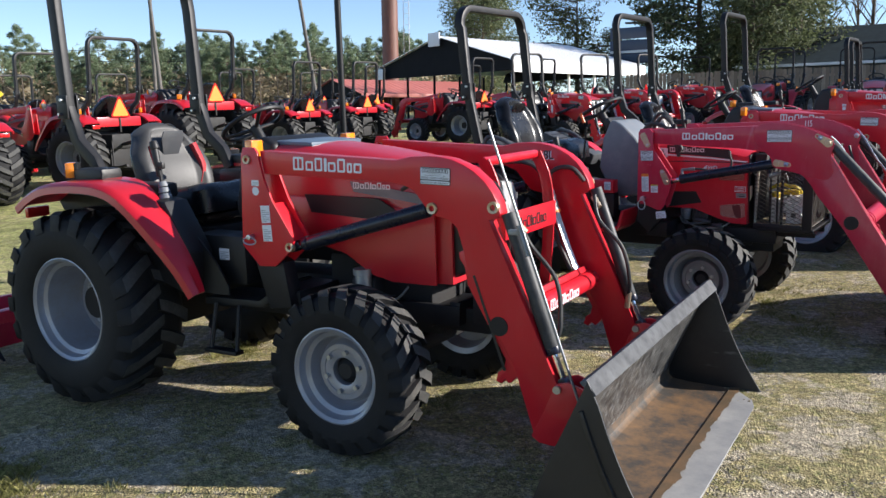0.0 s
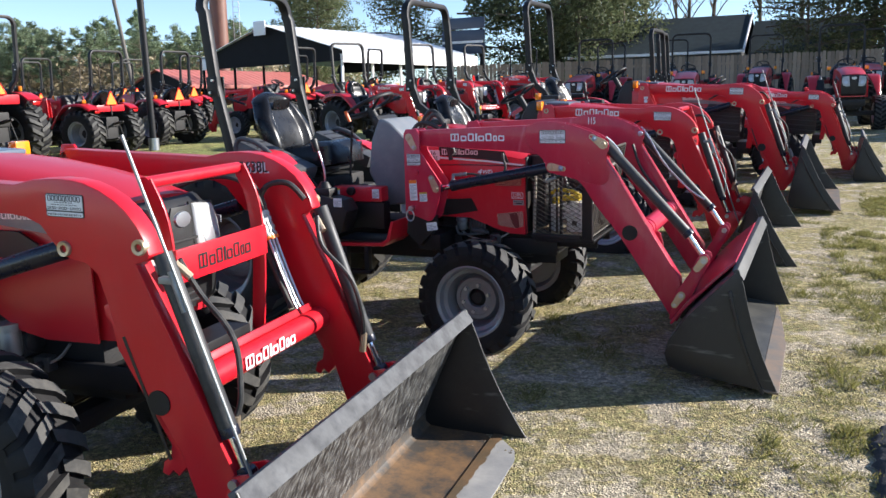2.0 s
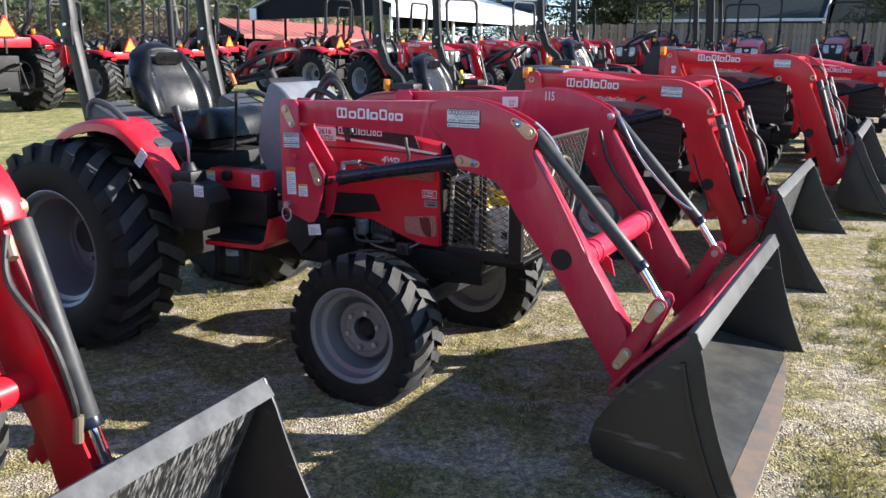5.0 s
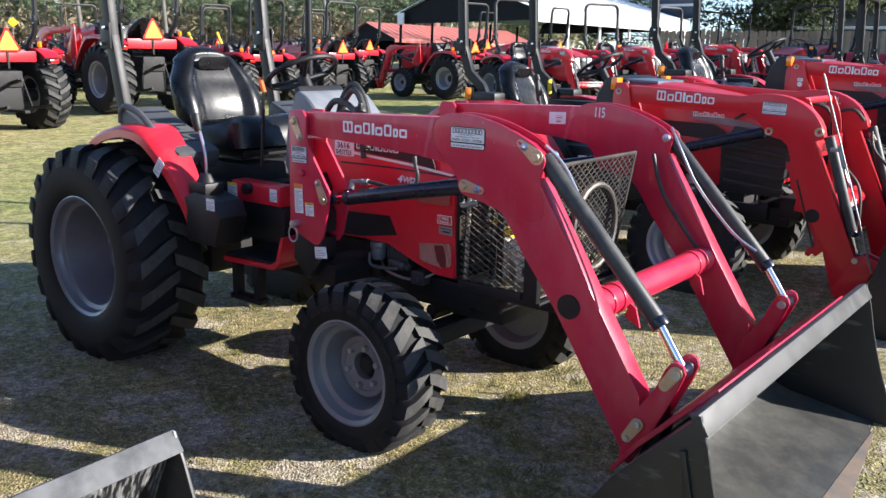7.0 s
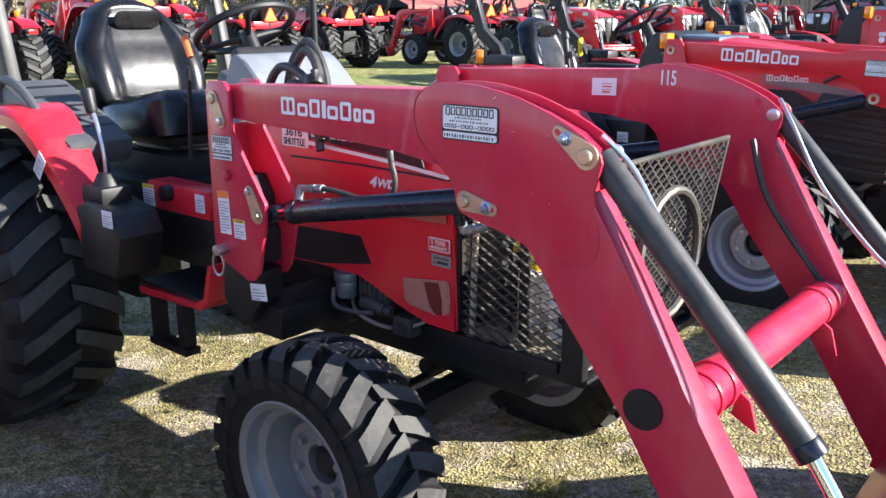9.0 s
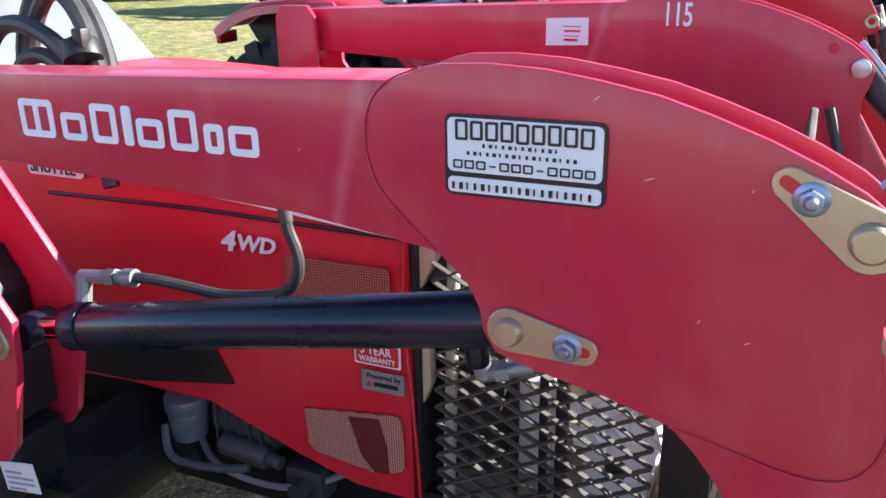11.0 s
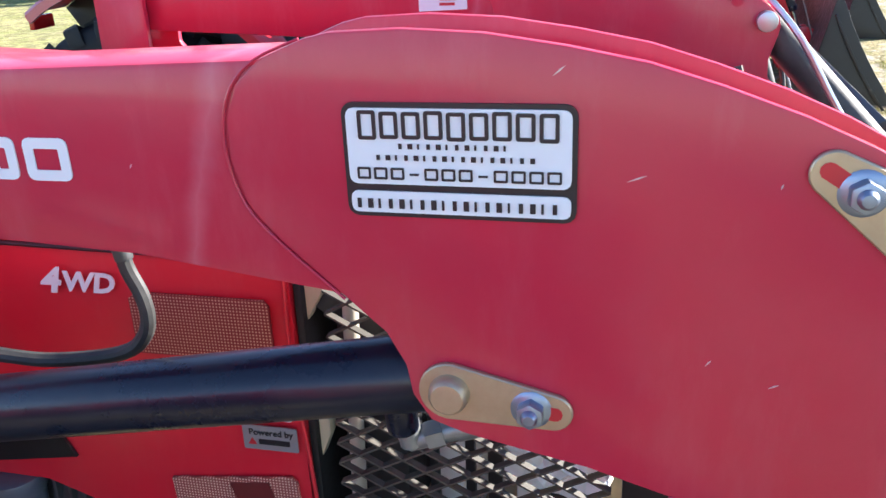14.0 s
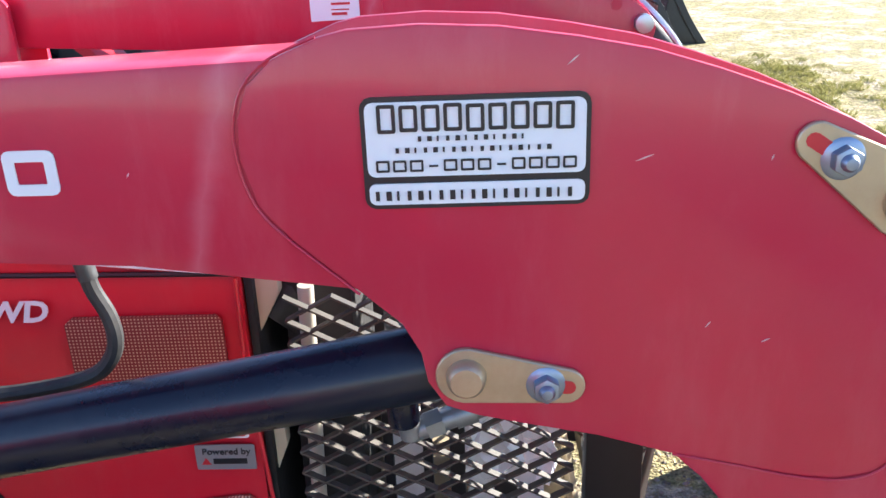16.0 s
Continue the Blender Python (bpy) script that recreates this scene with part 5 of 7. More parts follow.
    runs = (([(-0.63, -0.27, 1.15), (-0.62, -0.27, 1.27), (-0.56, -0.27, 1.345), (-0.46, -0.28, 1.335), (-0.37, -0.30, 1.27), (-0.31, -0.33, 1.15)], 0.014),
            ([(-0.59, -0.25, 1.15), (-0.57, -0.25, 1.26), (-0.51, -0.26, 1.30), (-0.43, -0.28, 1.285), (-0.36, -0.31, 1.22), (-0.32, -0.33, 1.12)], 0.013),
            ([(-0.56, -0.25, 1.16), (-0.54, -0.24, 1.31), (-0.48, -0.24, 1.395), (-0.42, -0.25, 1.37), (-0.36, -0.28, 1.28), (-0.30, -0.33, 1.16)], 0.014),
            ([(-0.59, -0.23, 1.16), (-0.57, -0.22, 1.33), (-0.51, -0.21, 1.42), (-0.44, -0.22, 1.39), (-0.37, -0.25, 1.29), (-0.31, -0.33, 1.18)], 0.014))
    for line, r in runs:
        part("hose", tube(line, r, 10, 7), HOSE, t)
    part("hose_clamp", join(rod((-0.385, -0.285, 1.325), (-0.372, -0.295, 1.30), 0.03, 14, bevel=0.004), box((-0.365, -0.30, 1.335), (0.02, 0.02, 0.03), 0.004)), PLASTIC, t)
    seat(t, -1.52, 1.08, "black")
    part("seat_base", join(box((-1.5, 0, 0.93), (0.5, 0.42, 0.12), 0.02), box((-1.5, 0, 0.80), (0.62, 0.6, 0.2), 0.03)), IRON, t)
    part("side_box", box((-0.96, -0.36, 0.90), (0.36, 0.10, 0.10), 0.015), RED_HOOD, t, "red side panel")
    part("side_cover", box((-0.98, -0.34, 0.76), (0.40, 0.10, 0.18), 0.02), PLASTIC, t)
    warning_label(t, -0.85, 0.875, 0.05, 0.06, -0.411)
    part("side_knob", rod((-1.0, -0.44, 0.92), (-1.0, -0.40, 0.92), 0.028, 14, bevel=0.006), PLASTIC, t)
    warning_label(t, -1.16, 0.86, 0.07, 0.075, -0.413, YELLOW)
    part("console", join(prism([(-1.16, 0.68), (-0.95, 0.68), (-0.90, 0.82), (-0.94, 0.89), (-1.09, 0.92), (-1.17, 0.89)], -0.66, -0.50, 0.012), box((-1.10, -0.58, 0.93), (0.13, 0.11, 0.06), 0.012)), PLASTIC, t)
    warning_label(t, -0.99, 0.85, 0.06, 0.055, -0.664)
    lv = part("loader_lever", tube([(-1.10, -0.58, 0.95), (-1.095, -0.58, 1.06), (-1.12, -0.58, 1.16), (-1.15, -0.58, 1.22)], 0.007, 8, 5), STEEL, t, "bent steel lever")
    part("lever_knob", join(rod((-1.142, -0.58, 1.19), (-1.165, -0.58, 1.27), 0.018, 12, 0.024, 0.008)), PLASTIC, lv)
    part("lever_boot", rod((-1.10, -0.58, 0.95), (-1.10, -0.58, 1.0), 0.05, 14, 0.025, 0.004), PLASTIC, lv)
    part("gear_lever", tube([(-1.10, -0.25, 1.0), (-1.08, -0.25, 1.2), (-1.06, -0.26, 1.33)], 0.008, 8, 3), PLASTIC, t)
    part("throttle_knob", rod((-1.10, -0.22, 1.36), (-1.13, -0.22, 1.43), 0.012, 10), material("orange_knob", (0.7, 0.12, 0.02), 0.4), t, "orange throttle knob")
    step = [(-1.10, 0.590), (-0.76, 0.600), (-0.715, 0.625), (-0.68, 0.74), (-0.66, 0.74), (-0.69, 0.615), (-0.735, 0.578), (-1.10, 0.565)]
    part("foot_step", prism(step, -0.50, -0.2, 0.004), RED_HOOD, t, "red foot platform")
    part("foot_step", prism(step, 0.2, 0.50, 0.004), RED_HOOD, t, "red foot platform")
    for s in (-1, 1):
        part("rubber_mat", box((-0.92, s * 0.345, 0.603), (0.36, 0.28, 0.014), 0.004), PLASTIC, t)
    part("step_rung", join(box((-0.95, -0.47, 0.40), (0.22, 0.06, 0.025), 0.004), box((-1.03, -0.47, 0.485), (0.035, 0.05, 0.17), 0.006), box((-0.87, -0.47, 0.485), (0.035, 0.05, 0.17), 0.006)), BLACK, t)
    fender(t, [(-1.92, 1.09), (-1.84, 1.13), (-1.74, 1.16), (-1.60, 1.18), (-1.44, 1.155), (-1.31, 1.06), (-1.21, 0.95), (-1.13, 0.82), (-1.10, 0.70)], 0.70, 0.48)
    for s in (-1, 1):
        part("fender_console", join(box((-1.53, s * 0.48, 1.13), (0.52, 0.25, 0.10), 0.03, (0, 22, 0))), DARK_GREY, t, "dark ribbed fender console")
        for k in range(5):
            part("console_slot", box((-1.68 + 0.075 * k, s * 0.48, 1.239 - 0.0303 * k), (0.020, 0.20, 0.012), 0.002, (0, 22, 0)), PLASTIC, t)
        part("grab_rail", tube([(-1.76, s * 0.60, 1.19), (-1.75, s * 0.60, 1.25), (-1.70, s * 0.60, 1.275), (-1.59, s * 0.60, 1.245), (-1.49, s * 0.60, 1.175), (-1.44, s * 0.60, 1.10), (-1.445, s * 0.62, 1.07)], 0.017, 10, 6), DARK_GREY, t, "dark grey grab rail")
        warning_label(t, -1.34, 1.0, 0.05, 0.09, -0.704, None, 40) if s < 0 else None
    rops(t, [(-1.82, 0.75), (-1.86, 1.15)], (-1.965, 1.62), (-2.03, 2.27), 0.50)
    return t


def tractor_b(style="black", smv_plate=True, guard=True, nose=False, far=False):
    """The rounded-hood tractor that stands in the rest of the rows."""
    t = empty("tractor")
    chassis(t, -1.80, 0.53, 0.37, 0.6)
    for s in (-1, 1):
        wheel("rear_wheel", 0.535, 0.42, 0.278, 20, 0.27, 0.075, t, -1.77, s * 0.64, 0.535, bolts=not far, rim=RIM_BRIGHT)
        wheel("front_wheel", 0.390, 0.28, 0.220, 23, 0.115, 0.066, t, -0.05, s * 0.60, 0.372, bolts=not far, rim=RIM_BRIGHT)
    hood_shell(t, [(-0.80, 1.405, 1.00), (-0.55, 1.40, 0.92), (-0.3, 1.375, 0.86), (-0.05, 1.335, 0.78), (0.18, 1.285, 0.74), (0.33, 1.235, 0.74)], 0.30, 0.27, 0.7, RED_HOOD_B)
    side = [(-0.62, 0.96), (-0.55, 0.93), (-0.30, 0.88), (-0.10, 0.76), (0.02, 0.735), (0.26, 0.735), (0.26, 1.08), (-0.60, 1.14)]
    for s in (-1, 1):
        part("side_panel", prism(side, s * 0.302 - 0.006, s * 0.302 + 0.006, 0.004), RED_HOOD_B, t, "red engine side panel")
        part("side_grille", prism([(-0.50, 1.15), (-0.05, 1.14), (0.10, 1.06), (0.06, 1.03), (-0.46, 1.06)], s * 0.308 - 0.006, s * 0.308 + 0.006, 0), PLASTIC, t, "black side grille")
        part("hood_band", prism([(-0.22, 1.22), (0.15, 1.17), (0.40, 1.12), (0.40, 1.09), (0.12, 1.13), (-0.2, 1.17)], s * 0.300 - 0.004, s * 0.300 + 0.004, 0), GREY, t)
        if not far:
            letter_blocks(wordmark(-0.20, 1.185, 0.22, 0.032, -0.3045) if s < 0 else mirrored(wordmark(-0.20, 1.185, 0.22, 0.032, -0.3045)), WHITE, t, "silver maker's wordmark")
    if nose:
        for s in (-1, 1):
            part("nose_cover", prism([(0.03, 0.70), (0.44, 0.70), (0.46, 1.10), (0.10, 1.14), (0.02, 1.0)], s * 0.318 - 0.006, s * 0.318 + 0.006, 0.004), PLASTIC, t, "black nose cover")
            for k in range(5):
                part("cover_rib", prism([(0.05, 0.76 + 0.075 * k), (0.45, 0.72 + 0.075 * k), (0.46, 0.755 + 0.075 * k), (0.06, 0.795 + 0.075 * k)], s * 0.326 - 0.008, s * 0.326 + 0.008, 0.006), PLASTIC, t)
    part("hood_vent", box((-0.66, 0, 1.398), (0.30, 0.44, 0.028), 0.013, (0, 2, 0)), material("blue_grey_plastic", (0.10, 0.13, 0.17), 0.3, vary=0.15) if "blue_grey_plastic" not in bpy.data.materials else bpy.data.materials["blue_grey_plastic"], t, "dark rear hood vent")
    part("front_grille", prism([(0.32, 0.76), (0.39, 0.80), (0.41, 1.02), (0.38, 1.17), (0.32, 1.24)], -0.255, 0.255, 0.03), PLASTIC, t, "black front grille")
    for k in range(0 if far else 9):
        part("grille_bar", box((0.436, 0, 0.83 + 0.030 * k), (0.008, 0.115 + 0.006 * k, 0.010), 0.001), IRON, t)
    for s in (-1, 1):
        outline = [(0.078, -0.115), (0.16, -0.125), (0.215, -0.10), (0.242, -0.04), (0.246, 0.03), (0.232, 0.10), (0.10, 0.115)]
        outline = [(s * a, b) for a, b in outline]
        hl = part("headlamp", moved(prism(outline, -0.030, 0.03, 0.022, 4), 0.402, 0, 1.085, -9, 0, 90), LENS, t, "clear swept headlamp")
        part("reflector", moved(rod((s * 0.165, -0.033, -0.03), (s * 0.165, -0.026, -0.03), 0.040, 24, bevel=0.003), 0.402, 0, 1.085, -9, 0, 90), STEEL, hl)
        part("lamp_surround", moved(sweep([(a, -0.012, b) for a, b in outline], circle(0.009, 6), True), 0.402, 0, 1.085, -9, 0, 90), PLASTIC, hl)
    part("grille_face", moved(prism([(-0.045, 0.80), (0.045, 0.80), (0.07, 1.16), (0.055, 1.20), (-0.055, 1.20), (-0.07, 1.16)], -0.005, 0.005, 0.003), 0.428, 0, 0, 0, 0, 90), PLASTIC, t, "grey grille face")
    badge = lathe([(0, -0.008), (0.036, -0.006), (0.040, 0.002)], 24)
    for v in badge.verts:
        v.co.x *= 1.25
        v.co.z *= 0.8
    part("grille_badge", moved(badge, 0.435, 0, 1.15, 0, 0, 90), STEEL, t, "oval chrome badge")
    part("fuel_filter", join(rod((-0.16, -0.31, 0.66), (-0.16, -0.31, 0.76), 0.042, 16, bevel=0.006), rod((-0.16, -0.31, 0.76), (-0.16, -0.31, 0.79), 0.05, 16)), CAST, t)
    part("front_weight_bracket", join(box((0.48, 0, 0.62), (0.14, 0.46, 0.14), 0.01), box((0.26, 0, 0.54), (0.4, 0.3, 0.12), 0.01)), BLACK, t)
    cowl = [(-1.02, 1.05), (-0.97, 1.30), (-0.90, 1.42), (-0.80, 1.44), (-0.72, 1.40), (-0.70, 0.86), (-0.92, 0.84)]
    part("dash_cowl", prism(cowl, -0.27, 0.27, 0.03, 3), PLASTIC, t, "black plastic dash cowl")
    steering(t, -1.10, 1.50, -30)
    seat(t, -1.52, 1.02, style)
    part("seat_base", join(box((-1.5, 0, 0.86), (0.5, 0.42, 0.14), 0.02), box((-1.5, 0, 0.72), (0.62, 0.6, 0.2), 0.03)), IRON, t)
    part("console", prism([(-1.36, 0.72), (-1.06, 0.62), (-1.04, 0.86), (-1.20, 1.12), (-1.40, 1.14)], -0.60, -0.44, 0.015), PLASTIC, t)
    lv = part("joystick", tube([(-1.28, -0.52, 1.10), (-1.30, -0.52, 1.25), (-1.33, -0.52, 1.42)], 0.011, 8, 4), PLASTIC, t, "black loader joystick")
    part("joystick_grip", join(rod((-1.305, -0.52, 1.24), (-1.33, -0.52, 1.39), 0.016, 12, 0.021, 0.006), rod((-1.325, -0.52, 1.385), (-1.338, -0.52, 1.43), 0.026, 14, 0.022, 0.010), box((-1.29, -0.52, 1.30), (0.04, 0.022, 0.035), 0.008)), PLASTIC, lv)
    part("joystick_boot", join(*[rod((-1.262 - 0.006 * k, -0.52, 1.06 + 0.032 * k), (-1.268 - 0.006 * k, -0.52, 1.088 + 0.032 * k), 0.047 - 0.005 * k, 16, 0.040 - 0.005 * k, 0.004) for k in range(5)]), GREY, lv, "grey ribbed boot")
    warning_label(t, -1.0, 0.80, 0.07, 0.06, -0.432)
    part("side_cover", box((-1.0, -0.34, 0.80), (0.36, 0.18, 0.26), 0.02), PLASTIC, t)
    step = [(-1.08, 0.60), (-0.70, 0.61), (-0.62, 0.66), (-0.60, 0.70), (-0.57, 0.70), (-0.60, 0.63), (-0.68, 0.575), (-1.08, 0.56)]
    for s in (-1, 1):
        part("foot_step", prism(step, s * 0.34 - 0.14, s * 0.34 + 0.14, 0.004), PLASTIC, t)
    part("step_rung", join(box((-0.90, -0.55, 0.34), (0.22, 0.06, 0.02), 0.004), rod((-0.99, -0.55, 0.34), (-0.98, -0.5, 0.58), 0.012, 8), rod((-0.81, -0.55, 0.34), (-0.82, -0.5, 0.58), 0.012, 8)), BLACK, t)
    fender(t, [(-2.18, 1.08), (-2.06, 1.15), (-1.90, 1.20), (-1.60, 1.215), (-1.40, 1.185), (-1.25, 1.09), (-1.08, 0.93), (-0.96, 0.80), (-0.88, 0.68)], 0.80, 0.50, RED_HOOD_B)
    for s in (-1, 1):
        part("fender_top", box((-1.55, s * 0.45, 1.16), (0.45, 0.14, 0.08), 0.02), PLASTIC, t)
        part("fender_foot", box((-1.72, s * 0.58, 1.25), (0.22, 0.15, 0.075), 0.025), PLASTIC, t, "dark roll bar foot cover")
        lamp(t, -1.88, s * 0.63, 1.275, -40 * s)
        lamp(t, -0.74, s * 0.40, 1.385, 180)
        part("tail_lamp", box((-2.235, s * 0.62, 1.03), (0.03, 0.14, 0.06), 0.008), RED_LENS, t, "red tail lamp")
    rops(t, [(-1.78, 1.20), (-1.84, 1.32), (-1.96, 1.42)], (-2.03, 1.62), (-2.07, 2.42), 0.50)
    part("rear_panel", box((-2.02, 0, 1.10), (0.10, 0.9, 0.16), 0.02), RED_HOOD_B, t, "red rear panel")
    if smv_plate:
        smv(t, -2.10, 0.0, 1.28)
    if guard:
        g = empty("brush_guard")
        g.parent = t
        for s in (-1, 1):
            part("guard_post", sweep(smooth_path([(0.55, s * 0.285, 0.62), (0.58, s * 0.285, 0.95), (0.57, s * 0.285, 1.18), (0.515, s * 0.285, 1.325)], 5), rect(0.012, 0.058, 0.003)), RED_B, g)
        part("guard_bar", rod((0.508, -0.285, 1.32), (0.508, 0.285, 1.32), 0.022, 16), RED_B, g, "red round top bar")
        part("guard_plate", box((0.613, 0, 1.03), (0.012, 0.58, 0.12), 0.004), RED_B, g, "red cross plate")
        letter_blocks(moved(wordmark(-0.17, 0, 0.34, 0.055, 0), 0.620, 0, 1.0, 0, 0, 90), INK, g, "black maker's wordmark")
    return t


def loader_b(number):
    """The loader with a squared knee that most tractors of the row carry."""
    e = empty("front_loader")
    arm = [(-0.56, 1.384), (0.219, 1.346), (0.30, 1.362), (0.392, 1.366), (0.45, 1.362), (0.503, 1.352), (0.56, 1.330), (0.61, 1.302), (0.655, 1.265), (0.689, 1.222), (0.715, 1.175), (0.727, 1.13), (0.715, 1.11), (0.672, 1.10),
           (0.985, 0.41), (0.985, 0.35), (0.93, 0.20), (0.895, 0.185), (0.865, 0.205), (0.778, 0.488), (0.579, 0.834), (0.545, 0.98), (0.52, 1.06), (0.48, 1.095), (0.43, 1.105), (0.395, 1.115), (0.361, 1.150), (0.31, 1.215), (0.25, 1.24), (0.187, 1.248), (-0.54, 1.272)]
    for s in (-1, 1):
        lo, hi = sorted((s * 0.56, s * 0.485))
        a = part("boom_arm", prism(arm, lo, hi, 0.006), RED_B, e, "red loader boom")
        o, q = (lo, -1) if s < 0 else (hi, 1)
        for x, z, r in ((0.402, 1.141, 0.026), (0.696, 1.155, 0.026), (-0.625, 1.342, 0.022), (0.899, 0.218, 0.024)):
            part("pin_boss", moved(lathe([(r * 0.45, 0.012), (r * 0.5, -0.010), (r * 0.92, -0.012), (r, -0.008), (r, 0.012)], 24), x, o, z, 0, 0, 0 if s < 0 else 180), ZINC, a, "steel pin bushing")
        part("arm_slot", prism([(0.592, 0.86), (0.603, 0.864), (0.742, 0.462), (0.731, 0.458)], o - 0.0015, o + 0.0015, 0), INK, a, smooth=0)
        part("tube_end", rod((0.712, o, 0.651), (0.712, o + q * 0.004, 0.651), 0.042, 28), BLACK, a)
        part("park_bracket", join(prism([(0.545, 0.965), (0.520, 0.955), (0.523, 0.925), (0.546, 0.895), (0.560, 0.815), (0.735, 0.505), (0.725, 0.462), (0.698, 0.445), (0.688, 0.405), (0.712, 0.395), (0.730, 0.418), (0.752, 0.400), (0.790, 0.440), (0.785, 0.50), (0.60, 0.82), (0.57, 0.93)], lo + 0.012, hi - 0.012, 0.003)), RED_B, a)
        lift_cylinder(e, s * 0.52, (-0.40, 0.922), (-0.33, 0.938), (0.36, 1.13), 0.034)
        c = lift_cylinder(e, s * 0.52, (0.99, 0.43), (0.94, 0.56), (0.745, 1.13), 0.031, "bucket_cylinder", CYL_WORN)
        part("hose", tube([(0.70, s * 0.47, 1.17), (0.64, s * 0.44, 1.24), (0.54, s * 0.43, 1.22), (0.50, s * 0.42, 1.1), (0.56, s * 0.40, 0.92), (0.66, s * 0.38, 0.72)], 0.012, 8, 6), HOSE, e)
        part("hose", tube([(0.76, s * 0.46, 1.10), (0.80, s * 0.42, 0.98), (0.92, s * 0.43, 0.84), (0.95, s * 0.46, 0.66), (0.93, s * 0.48, 0.58)], 0.010, 8, 6), HOSE, e)
        part("hose_fitting", rod((0.93, s * 0.48, 0.52), (0.94, s * 0.48, 0.60), 0.015, 10), ZINC, e, "brass hose fitting")
        part("hose_fitting", rod((0.75, s * 0.47, 1.09), (0.79, s * 0.45, 1.04), 0.015, 10), ZINC, e, "brass hose fitting")
        for k in range(3):
            y = s * (0.375 + 0.026 * k)
            part("steel_line", tube([(0.572, y, 1.02), (0.62, y, 0.88), (0.675, y, 0.74), (0.70, y, 0.70), (0.695, s * 0.36, 0.685)], 0.0065, 8, 3), STEEL, e, "plated hydraulic line")
            part("coupler", join(rod((0.572, y, 1.015), (0.535, y, 1.125), 0.012, 12), *[rod((0.572 - 0.0370 * q, y, 1.015 + 0.110 * q), (0.572 - 0.0370 * (q + 0.13), y, 1.015 + 0.110 * (q + 0.13)), 0.0155, 12 if q < 0.5 else 6) for q in (0.02, 0.3, 0.62, 0.85)]), CAST, e, "plated quick coupler")
            part("coupler_band", rod((0.5745, y, 1.008), (0.570, y, 1.022), 0.0165, 12), ORANGE, e, "orange band")
            part("hose", tube([(0.537, y, 1.12), (0.515, y, 1.19), (0.46, y - s * 0.01, 1.255), (0.36, y - s * 0.03, 1.275), (0.22, s * 0.34, 1.25), (0.10, s * 0.33, 1.19)], 0.0105, 8, 5), HOSE, e)
    t = part("cross_tube", rod((0.73, -0.49, 0.655), (0.73, 0.49, 0.655), 0.048, 28), RED_B, e, "red round cross tube")
    letter_blocks(moved(wordmark(-0.17, 0, 0.36, 0.05, 0), 0.782, 0, 0.635, 0, 0, 90), WHITE, t, "white maker's wordmark")
    part("tube_cover", box((0.68, 0, 0.70), (0.10, 0.86, 0.03), 0.004, (0, -25, 0)), RED_B, t)
    part("level_indicator", join(rod((1.085, -0.585, 0.36), (0.690, -0.585, 1.50), 0.0056, 10), rod((0.86, -0.585, 0.965), (0.82, -0.585, 1.09), 0.010, 12), box((0.80, -0.575, 1.06), (0.05, 0.03, 0.022), 0.004)), DULL_STEEL, e, "thin plated level indicator rod")
    plate = [(-0.665, 1.36), (-0.65, 1.40), (-0.58, 1.40), (-0.56, 1.375), (-0.53, 1.25), (-0.485, 1.146), (-0.365, 0.965), (-0.37, 0.92), (-0.485, 0.825), (-0.587, 0.82), (-0.69, 0.92)]
    for s in (-1, 1):
        m = part("mast", prism(plate, s * 0.572 - 0.007, s * 0.572 + 0.007, 0.002), RED_B, e, "red mast plate")
        part("inner_plate", prism([(x * 0.96 - 0.01, z - 0.06 if z > 1.3 else z) for x, z in plate], s * 0.462 - 0.007, s * 0.462 + 0.007, 0.002), RED_B, m)
        part("mast_web", prism([(-0.50, 1.13), (-0.38, 0.955), (-0.39, 0.95), (-0.51, 1.12)], s * 0.52 - 0.05, s * 0.52 + 0.05, 0.001), RED_B, m)
        part("mast_foot", join(prism([(-0.66, 0.92), (-0.46, 0.84), (-0.42, 0.62), (-0.56, 0.60)], s * 0.51 - 0.045, s * 0.51 + 0.045, 0.005), box((-0.50, s * 0.34, 0.64), (0.18, 0.32, 0.10), 0.01)), BLACK, m)
        o = s * 0.572 + s * 0.007
        for x, z in ((-0.625, 1.342), (-0.388, 0.925)):
            part("pin_boss", moved(lathe([(0.010, 0.012), (0.011, -0.010), (0.021, -0.012), (0.023, -0.008), (0.023, 0.012)], 24), x, o, z, 0, 0, 0 if s < 0 else 180), ZINC, m, "steel pin bushing")
    warning_label(e, -0.605, 1.215, 0.045, 0.028, -0.5795)
    part("round_label", moved(lathe([(0, -0.0012), (0.021, -0.0012), (0.021, 0.0)], 20), -0.583, -0.5795, 1.19), WHITE, e)
    warning_label(e, -0.555, 1.035, 0.056, 0.085, -0.5795, None, -3)
    warning_label(e, -0.55, 0.945, 0.056, 0.08, -0.5795, None, -3)
    part("pull_ring", sweep([(-0.625 + 0.04 * math.cos(k * 0.35), -0.60, 0.945 + 0.018 * math.sin(k * 0.35)) for k in range(18)], circle(0.004, 6), True), STEEL, e)
    part("pull_pin", rod((-0.62, -0.615, 0.965), (-0.62, -0.57, 0.965), 0.014, 14, bevel=0.003), STEEL, e)
    letter_blocks(moved(wordmark(0, 0, 0.40, 0.062, 0), -0.355, -0.561, 1.295, 0, 1.5), WHITE, e, "white maker's wordmark")
    dealer_sticker(e, 0.345, 1.245, 0.15, 0.075, -0.561, 2)
    part("model_number", moved(letters(number, 0.066, 0.001, 0.85), 0.385, 0.483, 1.28), INK, e, "dark model number", 0)
